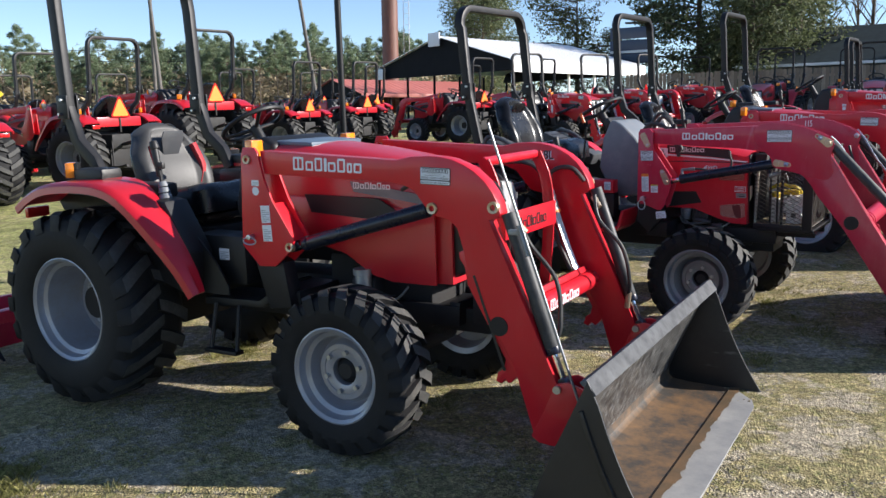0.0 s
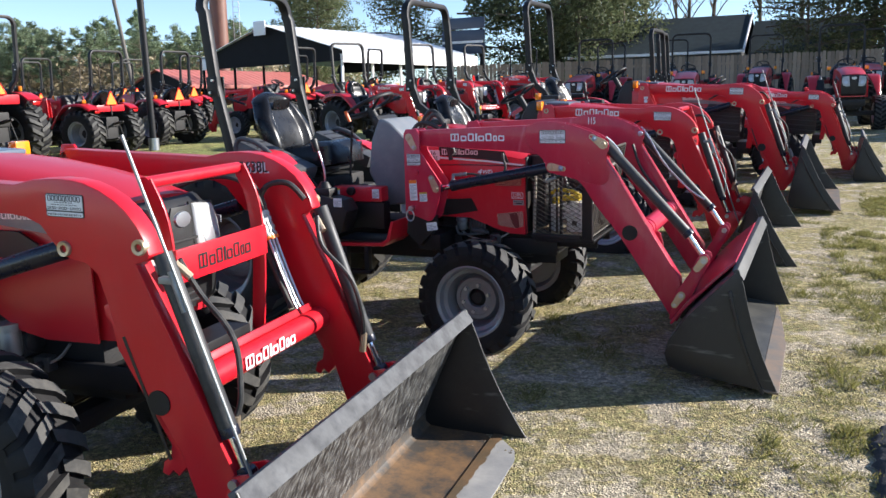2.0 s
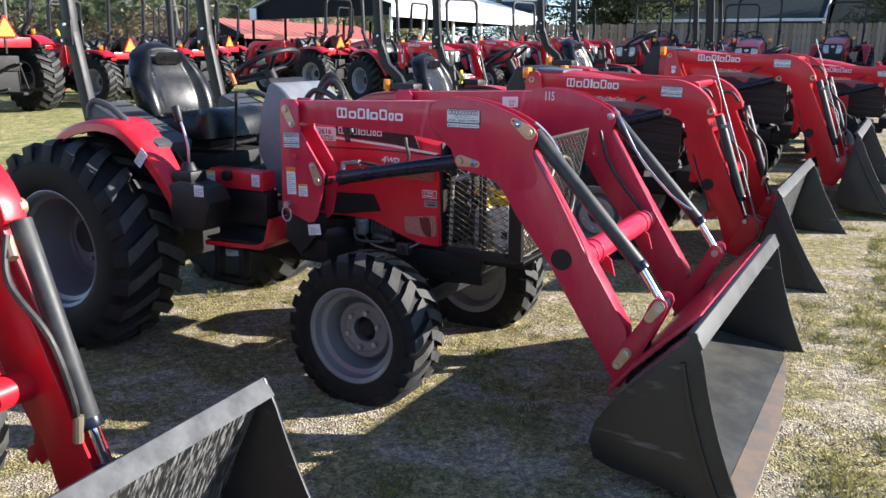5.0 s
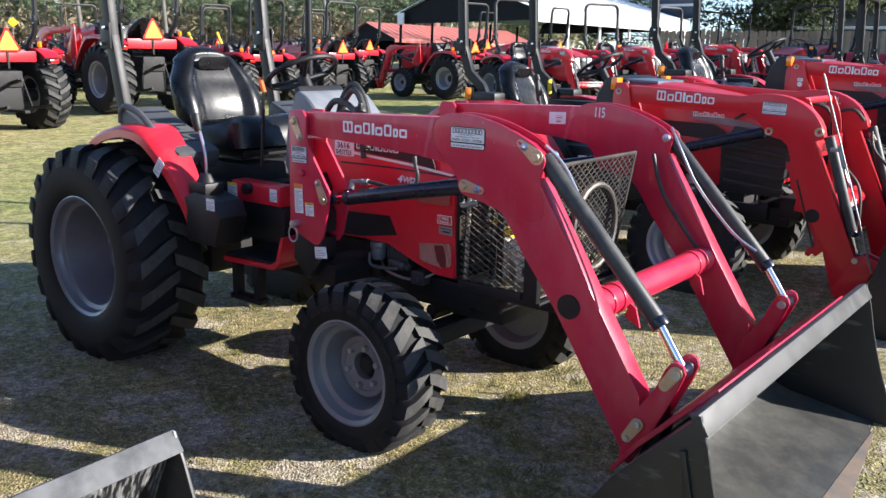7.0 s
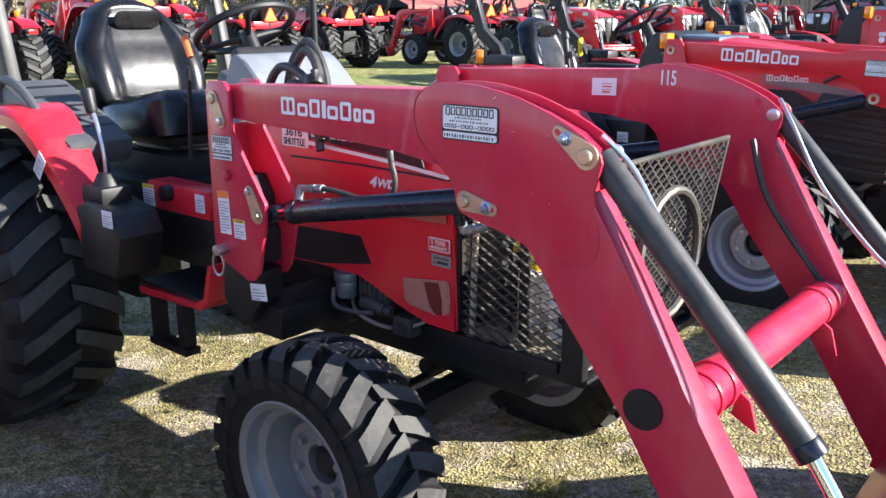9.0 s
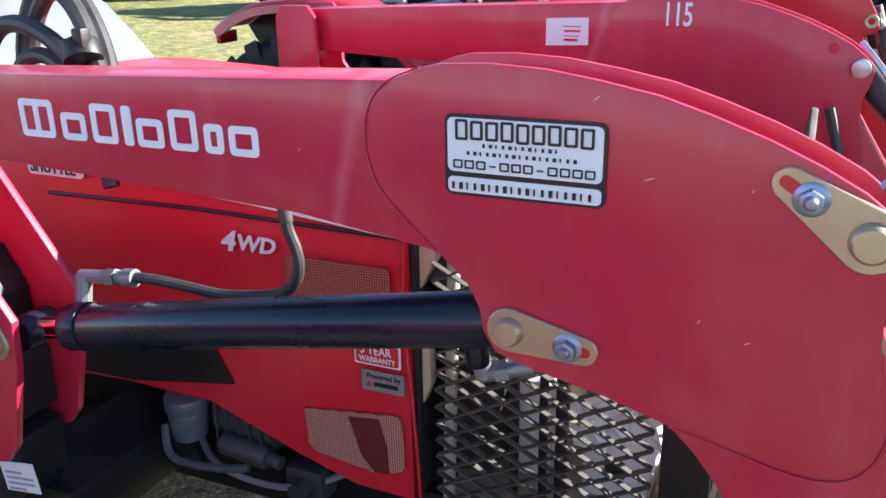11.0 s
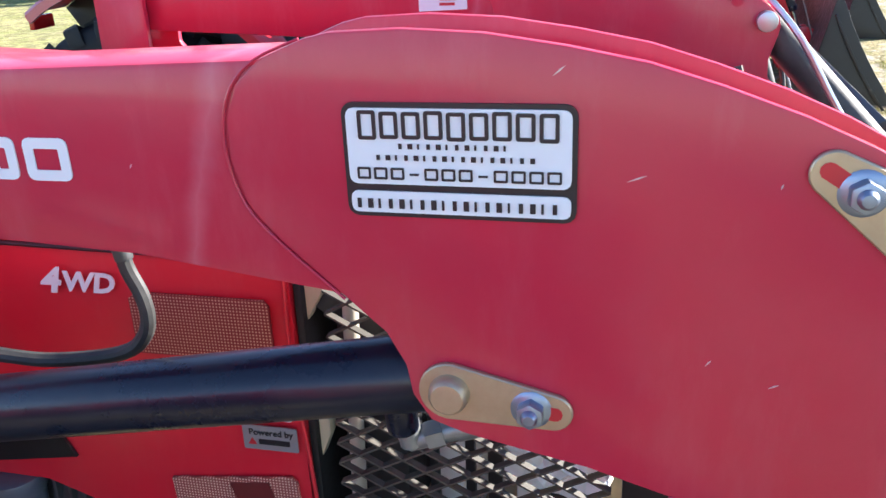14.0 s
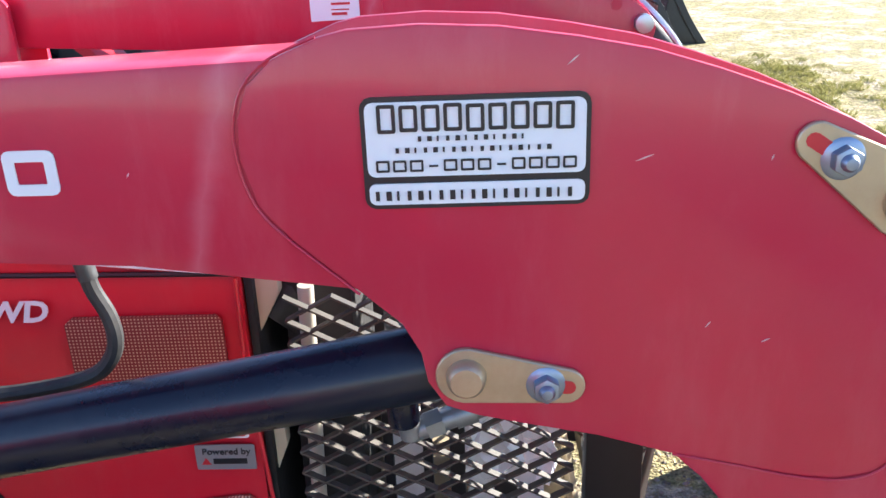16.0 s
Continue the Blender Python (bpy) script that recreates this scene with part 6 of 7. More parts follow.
    part("model_number_edge", moved(letters(number, 0.066, 0.0004, 0.85), 0.39, 0.4846, 1.276), WHITE, e, smooth=0)
    for s in (-1, 1):
        for k in (-0.055, 0.055):
            part("coupler_plate", prism([(0.865, 0.20), (0.90, 0.175), (0.97, 0.17), (1.06, 0.30), (1.11, 0.43), (1.03, 0.455), (0.975, 0.44), (0.93, 0.33)], s * 0.52 + k - 0.006, s * 0.52 + k + 0.006, 0.002), RED_B, e)
        part("coupler_pin", rod((0.985, s * 0.52 - 0.075, 0.42), (0.985, s * 0.52 + 0.075, 0.42), 0.017, 16), STEEL, e)
    return e


BUCKET_A = [(1.457, 0.634), (1.33, 0.50), (1.20, 0.36), (1.12, 0.24), (1.10, 0.16), (1.12, 0.10), (1.18, 0.075), (1.30, 0.058), (1.664, 0.004)]
BUCKET_B = [(1.255, 0.61), (1.19, 0.47), (1.12, 0.32), (1.06, 0.18), (1.03, 0.10), (1.03, 0.05), (1.06, 0.025), (1.16, 0.015), (1.54, 0.004)]
BUCKET_C = [(x + 0.01 - 0.20 * z, z * 1.16) for x, z in BUCKET_B]


# ---- placing ----
def stand(x, y, yaw, lift=0.0):
    """A pose on the sloping ground."""
    e = 0.5
    nx, ny = (height(x + e, y) - height(x - e, y)) / (2 * e), (height(x, y + e) - height(x, y - e)) / (2 * e)
    n = Vector((-nx * 0.55, -ny * 0.55, 1)).normalized()
    f = Vector((math.cos(radians(yaw)), math.sin(radians(yaw)), 0))
    f = (f - n * f.dot(n)).normalized()
    s = n.cross(f)
    m = Matrix((f, s, n)).transposed().to_4x4()
    return Matrix.Translation((x, y, height(x, y) + lift)) @ m


def put(ob, m, label, category, group=""):
    ob.matrix_basis = m
    return tagged(ob, label, category, group)


ROW = "tractors in the front row"
p2, p1, p3 = stand(-2.10, 6.392, 0, -0.013), stand(-2.933, 3.637, 4), stand(-2.01, 9.36, 0, -0.09)
put(tractor_a(), p2, "red compact tractor with black seat and steel mesh guard", "tractor", ROW)
put(loader_a(), p2, "red curved front loader with white dealer stickers", "front loader", "loaders in the front row")
ba = bucket(BUCKET_A, 0.89, BUCKET_BACK, BUCKET_PLAIN, CUT_RUST, 4, "black loader bucket with rusty cutting edge, tipped on grass", 0.075, mat_lip=DARK_LIP)
ba.matrix_basis = p2 @ Matrix.Translation((0, 0.02, 0))
put(tractor_b("red", False), p1, "red tractor with grey and red seat and brush guard", "tractor", ROW)
put(loader_b("2638L"), p1, "red front loader with white wordmark and dealer sticker", "front loader", "loaders in the front row")
bb = bucket(BUCKET_B, 0.93, BUCKET_BACK, BUCKET_MUD, CUT_EDGE, 4, "black loader bucket with rusty floor lying on grass")
bb.matrix_basis = p1 @ Matrix.Translation((0, -0.02, 0))
tc = put(tractor_b("black", False, True, True), p3, "red tractor with black seat and brush guard", "tractor", ROW)
lc = put(loader_b("2538L"), p3, "red front loader beside a mesh-guarded tractor", "front loader", "loaders in the front row")
bc = bucket(BUCKET_C, 0.93, BUCKET_BACK, BUCKET_MUD, CUT_RUST, 4, "black loader bucket with brown rusty floor on grass", mat_lip=DARK_LIP)
bc.matrix_basis = p3 @ Matrix.Translation((0.08, 0, 0))
for x, y, yaw, lift, k in ((-1.64, 11.95, 0, 0.02, 1.0), (-0.82, 14.6, -1, -0.05, 0.9)):
    for src in (tc, lc, bc):
        copy_thing(src, stand(x, y, yaw, lift) @ Matrix.Scale(k, 4))
copy_thing(tc, stand(-1.05, 16.2, 0) @ Matrix.Scale(0.88, 4))

part("warning_tag", box((-1.44, -0.16, 1.33), (0.012, 0.075, 0.11), 0.003, (6, 0, 15)), YELLOW, tc, "yellow plastic tag hung by the seat")
tagged(tc, "red tractor with black seat and yellow hanging tag")


def box_scraper():
    """A low box scraper behind a tractor: blade, side plates, tool bar and hitch mast."""
    e = empty("box_scraper")
    part("back_blade", prism([(-3.20, 0.03), (-3.16, 0.03), (-3.22, 0.36), (-3.27, 0.36)], -0.72, 0.72, 0.004), RED, e, "red curved back blade")
    for s in (-1, 1):
        part("side_plate", prism([(-3.24, 0.02), (-2.72, 0.02), (-2.68, 0.10), (-2.80, 0.36), (-3.26, 0.38)], s * 0.72 - 0.008, s * 0.72 + 0.008, 0.004), RED, e)
    part("tool_bar", box((-2.84, 0, 0.32), (0.08, 1.44, 0.08), 0.008), RED, e, "red square tool bar")
    for k in range(5):
        part("ripper_shank", prism([(-2.87, 0.36), (-2.82, 0.36), (-2.82, 0.12), (-2.76, 0.05), (-2.84, 0.08)], -0.6 + 0.3 * k - 0.01, -0.6 + 0.3 * k + 0.01, 0.002), IRON, e)
    part("hitch_mast", join(box((-2.80, -0.1, 0.55), (0.06, 0.02, 0.5), 0.004), box((-2.80, 0.1, 0.55), (0.06, 0.02, 0.5), 0.004), rod((-2.80, -0.11, 0.78), (-2.80, 0.11, 0.78), 0.02, 10)), RED, e)
    return e


put(box_scraper(), p1, "low red box scraper behind a parked tractor", "scraper")
DRIED = floor_steel("dried_mud", (0.17, 0.10, 0.05), (0.10, 0.07, 0.04), 0.40, 0.62)


def mud_edge():
    """A ragged skin of dried mud where the bucket floor meets its cutting edge."""
    bm = bmesh.new()
    back, front = [], []
    for i in range(121):
        y = -0.93 + 1.86 * i / 120
        x = 1.418 + 0.022 * noise.noise(Vector((y * 5, 3, 0))) + 0.016 * noise.noise(Vector((y * 17, 1, 4))) + 0.008 * noise.noise(Vector((y * 50, 1, 2)))
        back.append(bm.verts.new((1.375, y, 0.0262)))
        front.append(bm.verts.new((x, y, 0.0262 - 0.029 * (x - 1.375) + 0.001)))
    for i in range(120):
        bm.faces.new((back[i], front[i], front[i + 1], back[i + 1]))
    return bm


part("mud_skin", mud_edge(), DRIED, bb, "dried brown mud", 0)


# ---- ground ----
def ground_material():
    m = bpy.data.materials.new("worn_grass_and_sand")
    m.use_nodes = True
    nt, b = m.node_tree, m.node_tree.nodes["Principled BSDF"]
    N, L = nt.nodes.new, nt.links.new
    co = N("ShaderNodeTexCoord")

    def noise_tex(scale, detail=8, rough=0.65):
        n = N("ShaderNodeTexNoise")
        n.inputs["Scale"].default_value, n.inputs["Detail"].default_value, n.inputs["Roughness"].default_value = scale, detail, rough
        L(co.outputs["Object"], n.inputs["Vector"])
        return n.outputs["Fac"]

    def ranged(v, a, b_):
        r = N("ShaderNodeMapRange")
        r.inputs["From Min"].default_value, r.inputs["From Max"].default_value = a, b_
        L(v, r.inputs["Value"])
        return r.outputs["Result"]

    def mix(f, a, c):
        x = N("ShaderNodeMix")
        x.data_type = "RGBA"
        L(f, x.inputs["Factor"])
        for k, v in (("A", a), ("B", c)):
            if isinstance(v, tuple):
                x.inputs[k].default_value = (*v, 1)
            else:
                L(v, x.inputs[k])
        return x.outputs["Result"]
    fine, mid, big, huge = noise_tex(140, 4), noise_tex(14, 10, 0.75), noise_tex(3.2), noise_tex(0.16, 6)
    grit = ranged(noise_tex(190, 5, 0.8), 0.33, 0.66)
    sand = mix(grit, (0.26, 0.215, 0.145), (0.76, 0.66, 0.49))
    straw = mix(ranged(noise_tex(75, 7, 0.75), 0.34, 0.64), (0.15, 0.12, 0.047), (0.64, 0.53, 0.25))
    green = mix(ranged(noise_tex(60, 6, 0.75), 0.34, 0.64), (0.075, 0.085, 0.024), (0.33, 0.33, 0.11))
    turf = mix(ranged(mid, 0.47, 0.64), straw, green)
    ad2 = N("ShaderNodeMath")
    ad2.operation = "MULTIPLY_ADD"
    ad2.inputs[1].default_value = 0.45
    L(noise_tex(11, 10, 0.8), ad2.inputs[0])
    L(big, ad2.inputs[2])
    bare = mix(ranged(ad2.outputs["Value"], 0.71, 0.80), turf, sand)
    field = mix(ranged(huge, 0.42, 0.58), mix(ranged(noise_tex(5, 10, 0.75), 0.40, 0.6), (0.20, 0.25, 0.05), (0.40, 0.39, 0.13)), mix(ranged(noise_tex(3, 10, 0.75), 0.4, 0.6), (0.54, 0.46, 0.22), (0.36, 0.36, 0.11)))
    def grains(scale, low, high):
        """A value of its own for each grain or tuft."""
        v, w = N("ShaderNodeTexVoronoi"), N("ShaderNodeSeparateColor")
        v.inputs["Scale"].default_value = scale
        L(co.outputs["Object"], v.inputs["Vector"])
        L(v.outputs["Color"], w.inputs["Color"])
        r = N("ShaderNodeMapRange")
        r.inputs["To Min"].default_value, r.inputs["To Max"].default_value = low, high
        L(w.outputs["Red"], r.inputs["Value"])
        return r.outputs["Result"], v.outputs["Distance"]

    def times(c, f):
        x = N("ShaderNodeVectorMath")
        x.operation = "SCALE"
        L(c, x.inputs["Vector"])
        L(f, x.inputs["Scale"])
        return x.outputs["Vector"]
    g1, d1 = grains(95, 0.7, 1.38)
    g2, d2 = grains(38, 0.65, 1.35)
    bare = times(times(bare, g1), g2)
    g3, d3 = grains(9, 0.7, 1.3)
    field = times(times(field, g2), g3)
    sep = N("ShaderNodeSeparateXYZ")
    L(co.outputs["Object"], sep.inputs["Vector"])
    dry = times(mix(ranged(noise_tex(0.8, 8, 0.7), 0.4, 0.6), (0.52, 0.42, 0.24), (0.36, 0.32, 0.14)), g3)
    field = mix(ranged(sep.outputs["X"], -26, -40), field, dry)
    L(mix(ranged(sep.outputs["X"], -4.5, -8.0), bare, field), b.inputs["Base Color"])
    b.inputs["Roughness"].default_value = 0.9
    bp = N("ShaderNodeBump")
    bp.inputs["Strength"].default_value, bp.inputs["Distance"].default_value = 1.0, 0.03
    ad = N("ShaderNodeMath")
    ad.operation = "ADD"
    L(d1, ad.inputs[0])
    L(noise_tex(35, 8, 0.8), ad.inputs[1])
    L(ad.outputs["Value"], bp.inputs["Height"])
    L(bp.outputs["Normal"], b.inputs["Normal"])
    return m


def ground():
    bm = bmesh.new()
    xs = [-900, -400, -200, -120, -80] + [-60 + 2 * i for i in range(24)] + [-12 + 0.5 * i for i in range(29)] + [3, 4, 6, 10, 20, 40, 90, 250, 900]
    ys = [-900, -250, -90, -40, -20, -10, -6, -4] + [-3 + 0.5 * i for i in range(31)] + [13 + i for i in range(27)] + [42, 46, 52, 60, 80, 120, 200, 400, 900]
    rnd = random.Random(2)
    vs = [[bm.verts.new((x, y, height(x, y) + (noise.noise(Vector((x * 0.9, y * 0.9, 0))) * 0.018 if -12 < x < 3 and -3 < y < 13 else 0))) for y in ys] for x in xs]
    for i in range(len(xs) - 1):
        for j in range(len(ys) - 1):
            bm.faces.new((vs[i][j], vs[i + 1][j], vs[i + 1][j + 1], vs[i][j + 1]))
    return tagged(finish("ground", bm, ground_material(), smooth=180), "sandy lot with worn dry and green grass", "ground", kind="structure")


ground()


# ---- the other rows ----
FAR = "tractors in the far rows"
ts = put(tractor_b("black", True, False, far=True), stand(-17.9, 16.7, 181), "red tractor seen from behind with orange warning triangle", "tractor", FAR)
ls = copy_thing(lc, stand(-17.9, 16.7, 181))
tagged(ls, "red front loader on a far parked tractor", "front loader", "far loaders")
for x, y, yaw, loaded in ((-18.9, 14.0, 179, 1), (-16.9, 9.9, 186, 1), (-16.6, 7.0, 178, 1), (-15.8, 26.1, 182, 0), (-25.5, 16.5, 175, 1), (-25.5, 13.2, 182, 1), (-25.0, 20.6, 180, 0), (-23.0, 9.6, 178, 0), (-18.0, 19.3, 178, 0), (-22.2, 18.4, 183, 0), (-21.8, 11.6, 180, 0), (-23.4, 23.6, 176, 0), (-20.6, 22.9, 181, 0), (-20.2, 28.4, 184, 0), (-26.5, 26.2, 178, 0)):
    big = Matrix.Scale(1.3 if x == -18.9 else 1.15 if y < 12 else 1.0, 4)
    copy_thing(ts, stand(x, y, yaw) @ big)
    if loaded:
        copy_thing(ls, stand(x, y, yaw) @ big)
for x, y, yaw in ((-15.6, 21.8, 176), (-9.2, 19.2, -20), (-9.0, 22.6, -25), (-8.6, 26.4, -15)):
    copy_thing(ts, stand(x, y, yaw))
    copy_thing(ls, stand(x, y, yaw))
for x, y, yaw in ((-10.5, 30.6, -80), (-7.6, 30.2, -95), (-5.0, 29.6, -85), (-2.2, 29.0, -92), (0.8, 28.0, -88), (3.6, 26.5, -95), (-6.6, 24.6, -90), (-3.6, 23.8, -86), (0.2, 22.6, -84), (3.0, 21.4, -90)):
    o = copy_thing(ts, stand(x, y, yaw))
    tagged(o, "red tractor parked along the wooden fence", "tractor", "tractors by the fence")


# ---- buildings and poles ----
ROOF_WHITE = material("white_roof_sheet", (0.88, 0.88, 0.88), 0.4, metal=0.0, vary=0.05, scale=1.5)
ROOF_RED = material("faded_red_roof_sheet", (0.50, 0.15, 0.12), 0.5, vary=0.2, scale=1.2, dust=(0.40, 0.2, 0.17), dust_amount=0.4, dust_scale=2)
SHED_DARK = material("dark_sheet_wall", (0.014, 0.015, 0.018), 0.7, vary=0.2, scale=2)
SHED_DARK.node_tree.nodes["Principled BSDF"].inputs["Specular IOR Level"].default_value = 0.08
POST_WHITE = material("white_steel_post", (0.7, 0.7, 0.7), 0.4)
WOOD = material("weathered_fence_board", (0.27, 0.20, 0.145), 0.85, vary=0.3, scale=7, bump=0.4, bump_scale=40, spread=0.25)
POLE_WOOD = material("grey_pole_wood", (0.13, 0.12, 0.11), 0.85, vary=0.3, scale=5, bump=0.4, bump_scale=25)
STACK = material("brown_painted_steel", (0.16, 0.075, 0.055), 0.55, vary=0.25, scale=1.5)
SHINGLE = material("dark_shingle", (0.035, 0.046, 0.050), 0.8, vary=0.3, scale=3, bump=0.5, bump_scale=14)
SHINGLE.node_tree.nodes["Principled BSDF"].inputs["Specular IOR Level"].default_value = 0.1
SIDING = material("grey_siding", (0.10, 0.10, 0.10), 0.7, vary=0.1)
SIGN_BLUE = material("navy_sign_panel", (0.02, 0.035, 0.07), 0.4, vary=0.1)
WIRE = material("black_wire", (0.02, 0.02, 0.022), 0.6)


def ribbed(x0, x1, z0, z1, y0, y1, mat, name, parent, step=0.4):
    """A roof slope of ribbed sheet: the ribs run from eave to ridge."""
    bm = bmesh.new()
    n = max(2, int((y1 - y0) / step))
    top, low = [], []
    for i in range(n + 1):
        for dy, dz in ((0, 0), (step * 0.42, 0), (step * 0.5, 0.02), (step * 0.9, 0.02)):
            y = y0 + i * step + dy
            if y <= y1:
                top.append((y, dz))
    a = [bm.verts.new((x0, y, z0 + dz)) for y, dz in top]
    b = [bm.verts.new((x1, y, z1 + dz)) for y, dz in top]
    c = [bm.verts.new((x0, y, z0 - 0.03)) for y, dz in top]
    d = [bm.verts.new((x1, y, z1 - 0.03)) for y, dz in top]
    for i in range(len(top) - 1):
        bm.faces.new((a[i], a[i + 1], b[i + 1], b[i]))
        bm.faces.new((c[i], d[i], d[i + 1], c[i + 1]))
        bm.faces.new((a[i], c[i], c[i + 1], a[i + 1]))
        bm.faces.new((b[i], b[i + 1], d[i + 1], d[i]))
    bm.faces.new((a[0], b[0], d[0], c[0]))
    bm.faces.new((a[-1], c[-1], d[-1], b[-1]))
    return part(name, bm, mat, parent, smooth=0)


def carport(wide, deep, ze, zr, roof, wall, name, label, wall_posts=True, skirt=0.18):
    """An open gabled shelter; its front right corner is the origin, the gable faces -y."""
    e = empty(name)
    x0, x1, y0, y1 = -wide, 0.0, 0.0, deep
    xm = (x0 + x1) / 2
    ribbed(xm, x1 + 0.25, zr, ze - 0.05, y0 - 0.2, y1, roof, "roof_slope", e)
    ribbed(xm, x0 - 0.25, zr, ze - 0.05, y0 - 0.2, y1, roof, "roof_slope", e)
    for x in (x1 + 0.24,):
        part("roof_skirt", box((x, (y0 + y1) / 2 - 0.1, ze - 0.05 - skirt / 2), (0.03, y1 - y0 + 0.2, skirt), 0.01), roof, e, "sheet edge of the roof")
    for y in (y0, y1 - 0.05):
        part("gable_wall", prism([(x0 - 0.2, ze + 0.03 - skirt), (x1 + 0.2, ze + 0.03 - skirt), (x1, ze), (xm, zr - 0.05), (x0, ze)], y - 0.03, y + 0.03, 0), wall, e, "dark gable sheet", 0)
    for x in (x0, x1):
        n = max(3, int((y1 - y0) / 1.7))
        for i in range(n + 1):
            y = y0 + (y1 - y0) * i / n
            part("post", box((x, y, ze / 2 - 0.45), (0.09, 0.09, ze + 0.5), 0.008), POST_WHITE if x == x1 and wall_posts else SHED_DARK, e)
    return tagged(e, label, "carport")


c1 = carport(9.0, 9.0, 2.70, 3.95, ROOF_WHITE, SHED_DARK, "carport", "metal carport with white roof and dark gable", skirt=0.50)
part("gable_sign", box((-4.6, -0.28, 3.80), (0.75, 0.05, 0.6), 0.01), WHITE, c1, "small white sign")
part("gable_sign", box((-8.6, -0.28, 2.45), (0.5, 0.05, 0.5), 0.01), WHITE, c1, "small white sign")
c1.matrix_basis = Matrix.Translation((-18.2, 31.6, height(0, 31.6))) @ pose(0, 0, 0, 0, 0, -14)
c2 = carport(5.2, 9.0, 1.50, 2.28, ROOF_RED, SHED_DARK, "shed", "low open shed with faded red metal roof", False)
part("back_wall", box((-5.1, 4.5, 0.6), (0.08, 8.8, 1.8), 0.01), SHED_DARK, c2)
c2.matrix_basis = Matrix.Translation((-36.8, 44.4, height(0, 44.4) - 0.45)) @ pose(0, 0, 0, 0, 0, -16) @ Matrix.Scale(1.3, 4)

st = empty("chimney_stack")
part("stack_tube", rod((-40.1, 51.9, 0.5), (-40.1, 51.9, 20), 0.6, 28), STACK, st)
part("ladder", join(rod((-39.2, 52.4, 1.5), (-39.2, 52.4, 20), 0.02, 6), rod((-38.85, 52.6, 1.5), (-38.85, 52.6, 20), 0.02, 6), *[rod((-39.2, 52.4, 2 + 0.4 * k), (-38.85, 52.6, 2 + 0.4 * k), 0.012, 5) for k in range(36)]), POST_WHITE, st, "thin steel ladder")
tagged(st, "tall brown steel stack with ladder behind sheds", "stack")


def utility_pole(x, y, lean, tall, mat=POLE_WOOD, r=0.10, arm=False):
    e = empty("utility_pole")
    z = height(x, y)
    top = Vector((x + lean[0], y + lean[1], z + tall))
    part("pole_shaft", rod((x, y, z - 0.2), top, r, 14, r * 0.75), mat, e)
    if arm:
        part("transformer", rod(top - Vector((0.3, 0, 1.6)), top - Vector((0.3, 0, 0.9)), 0.2, 14, bevel=0.02), GREY, e)
        part("cross_arm", box(top - Vector((0, 0, 0.4)), (0.1, 1.8, 0.1), 0.01), mat, e)
    return tagged(e, "tall grey wooden utility pole beyond the lot", "utility pole", "utility poles")


utility_pole(-40.0, 30.6, (0.0, 0.0), 14, arm=True)
utility_pole(-31.9, 24.8, (-0.35, -0.2), 5.9)
utility_pole(-38.0, 24.5, (-0.9, -0.5), 9.5)
utility_pole(-27.2, 29.8, (-1.1, -0.9), 10, r=0.09)
pp_ = empty("steel_post")
part("post_shaft", rod((-15.6, 17.8, height(0, 17.8) - 0.2), (-15.75, 17.7, 9.5), 0.085, 14), BLACK, pp_)
part("post_cap", rod((-15.6, 17.8, height(0, 17.8)), (-15.6, 17.8, height(0, 17.8) + 0.3), 0.13, 14), STEEL, pp_)
tagged(pp_, "tall thin black steel post standing on grass", "post")

YELLOW_PAINT = material("yellow_guard_plastic", (0.75, 0.52, 0.03), 0.5, vary=0.08)
for gx, gy, lean in ((-33.5, 27.8, 0.9), (-34.4, 27.3, 1.2), (-31.2, 27.6, 0.8)):
    gp = empty("guy_guard")
    gz = height(gx, gy)
    part("guard_sleeve", rod((gx, gy, gz - 0.1), (gx - lean, gy - 0.3, gz + 1.7), 0.06, 10), YELLOW_PAINT, gp)
    tagged(gp, "leaning yellow plastic guard on a pole stay", "stay guard", "stay guards")
rs = empty("road_sign")
part("sign_stem", rod((-44.0, 24.0, height(0, 24.0) - 0.1), (-44.0, 24.0, 3.3), 0.04, 8), POLE_WOOD, rs)
part("sign_plate", moved(box((0, 0, 0), (0.02, 0.36, 0.36), 0.01, (45, 0, 0)), -43.94, 24.0, 3.0, 0, 0, -28), YELLOW_PAINT, rs, "yellow diamond plate")
tagged(rs, "yellow diamond road sign on a thin post", "road sign")

wires = empty("overhead_wires")
for a, b, sag in (((-40.4, 30.2, 15.2), (-90, -10, 13.5), 1.2), ((-40.4, 30.2, 15.0), (-80, 2, 11.5), 1.5), ((-40.4, 30.2, 14.8), (-31.2, 32.6, 13.8), 0.4), ((-31.2, 32.6, 13.6), (-5, 60, 8.5), 1.5),
                  ((-100, 20, 8.6), (-20, 110, 9.2), 0.6), ((-100, 20, 7.6), (-20, 110, 8.2), 0.6)):
    a, b = Vector(a), Vector(b)
    pts = [a.lerp(b, i / 16) - Vector((0, 0, sag * 4 * (i / 16) * (1 - i / 16))) for i in range(17)]
    part("wire", tube(pts, 0.032, 5), WIRE, wires)
tagged(wires, "thin black overhead wires between poles", "wires")


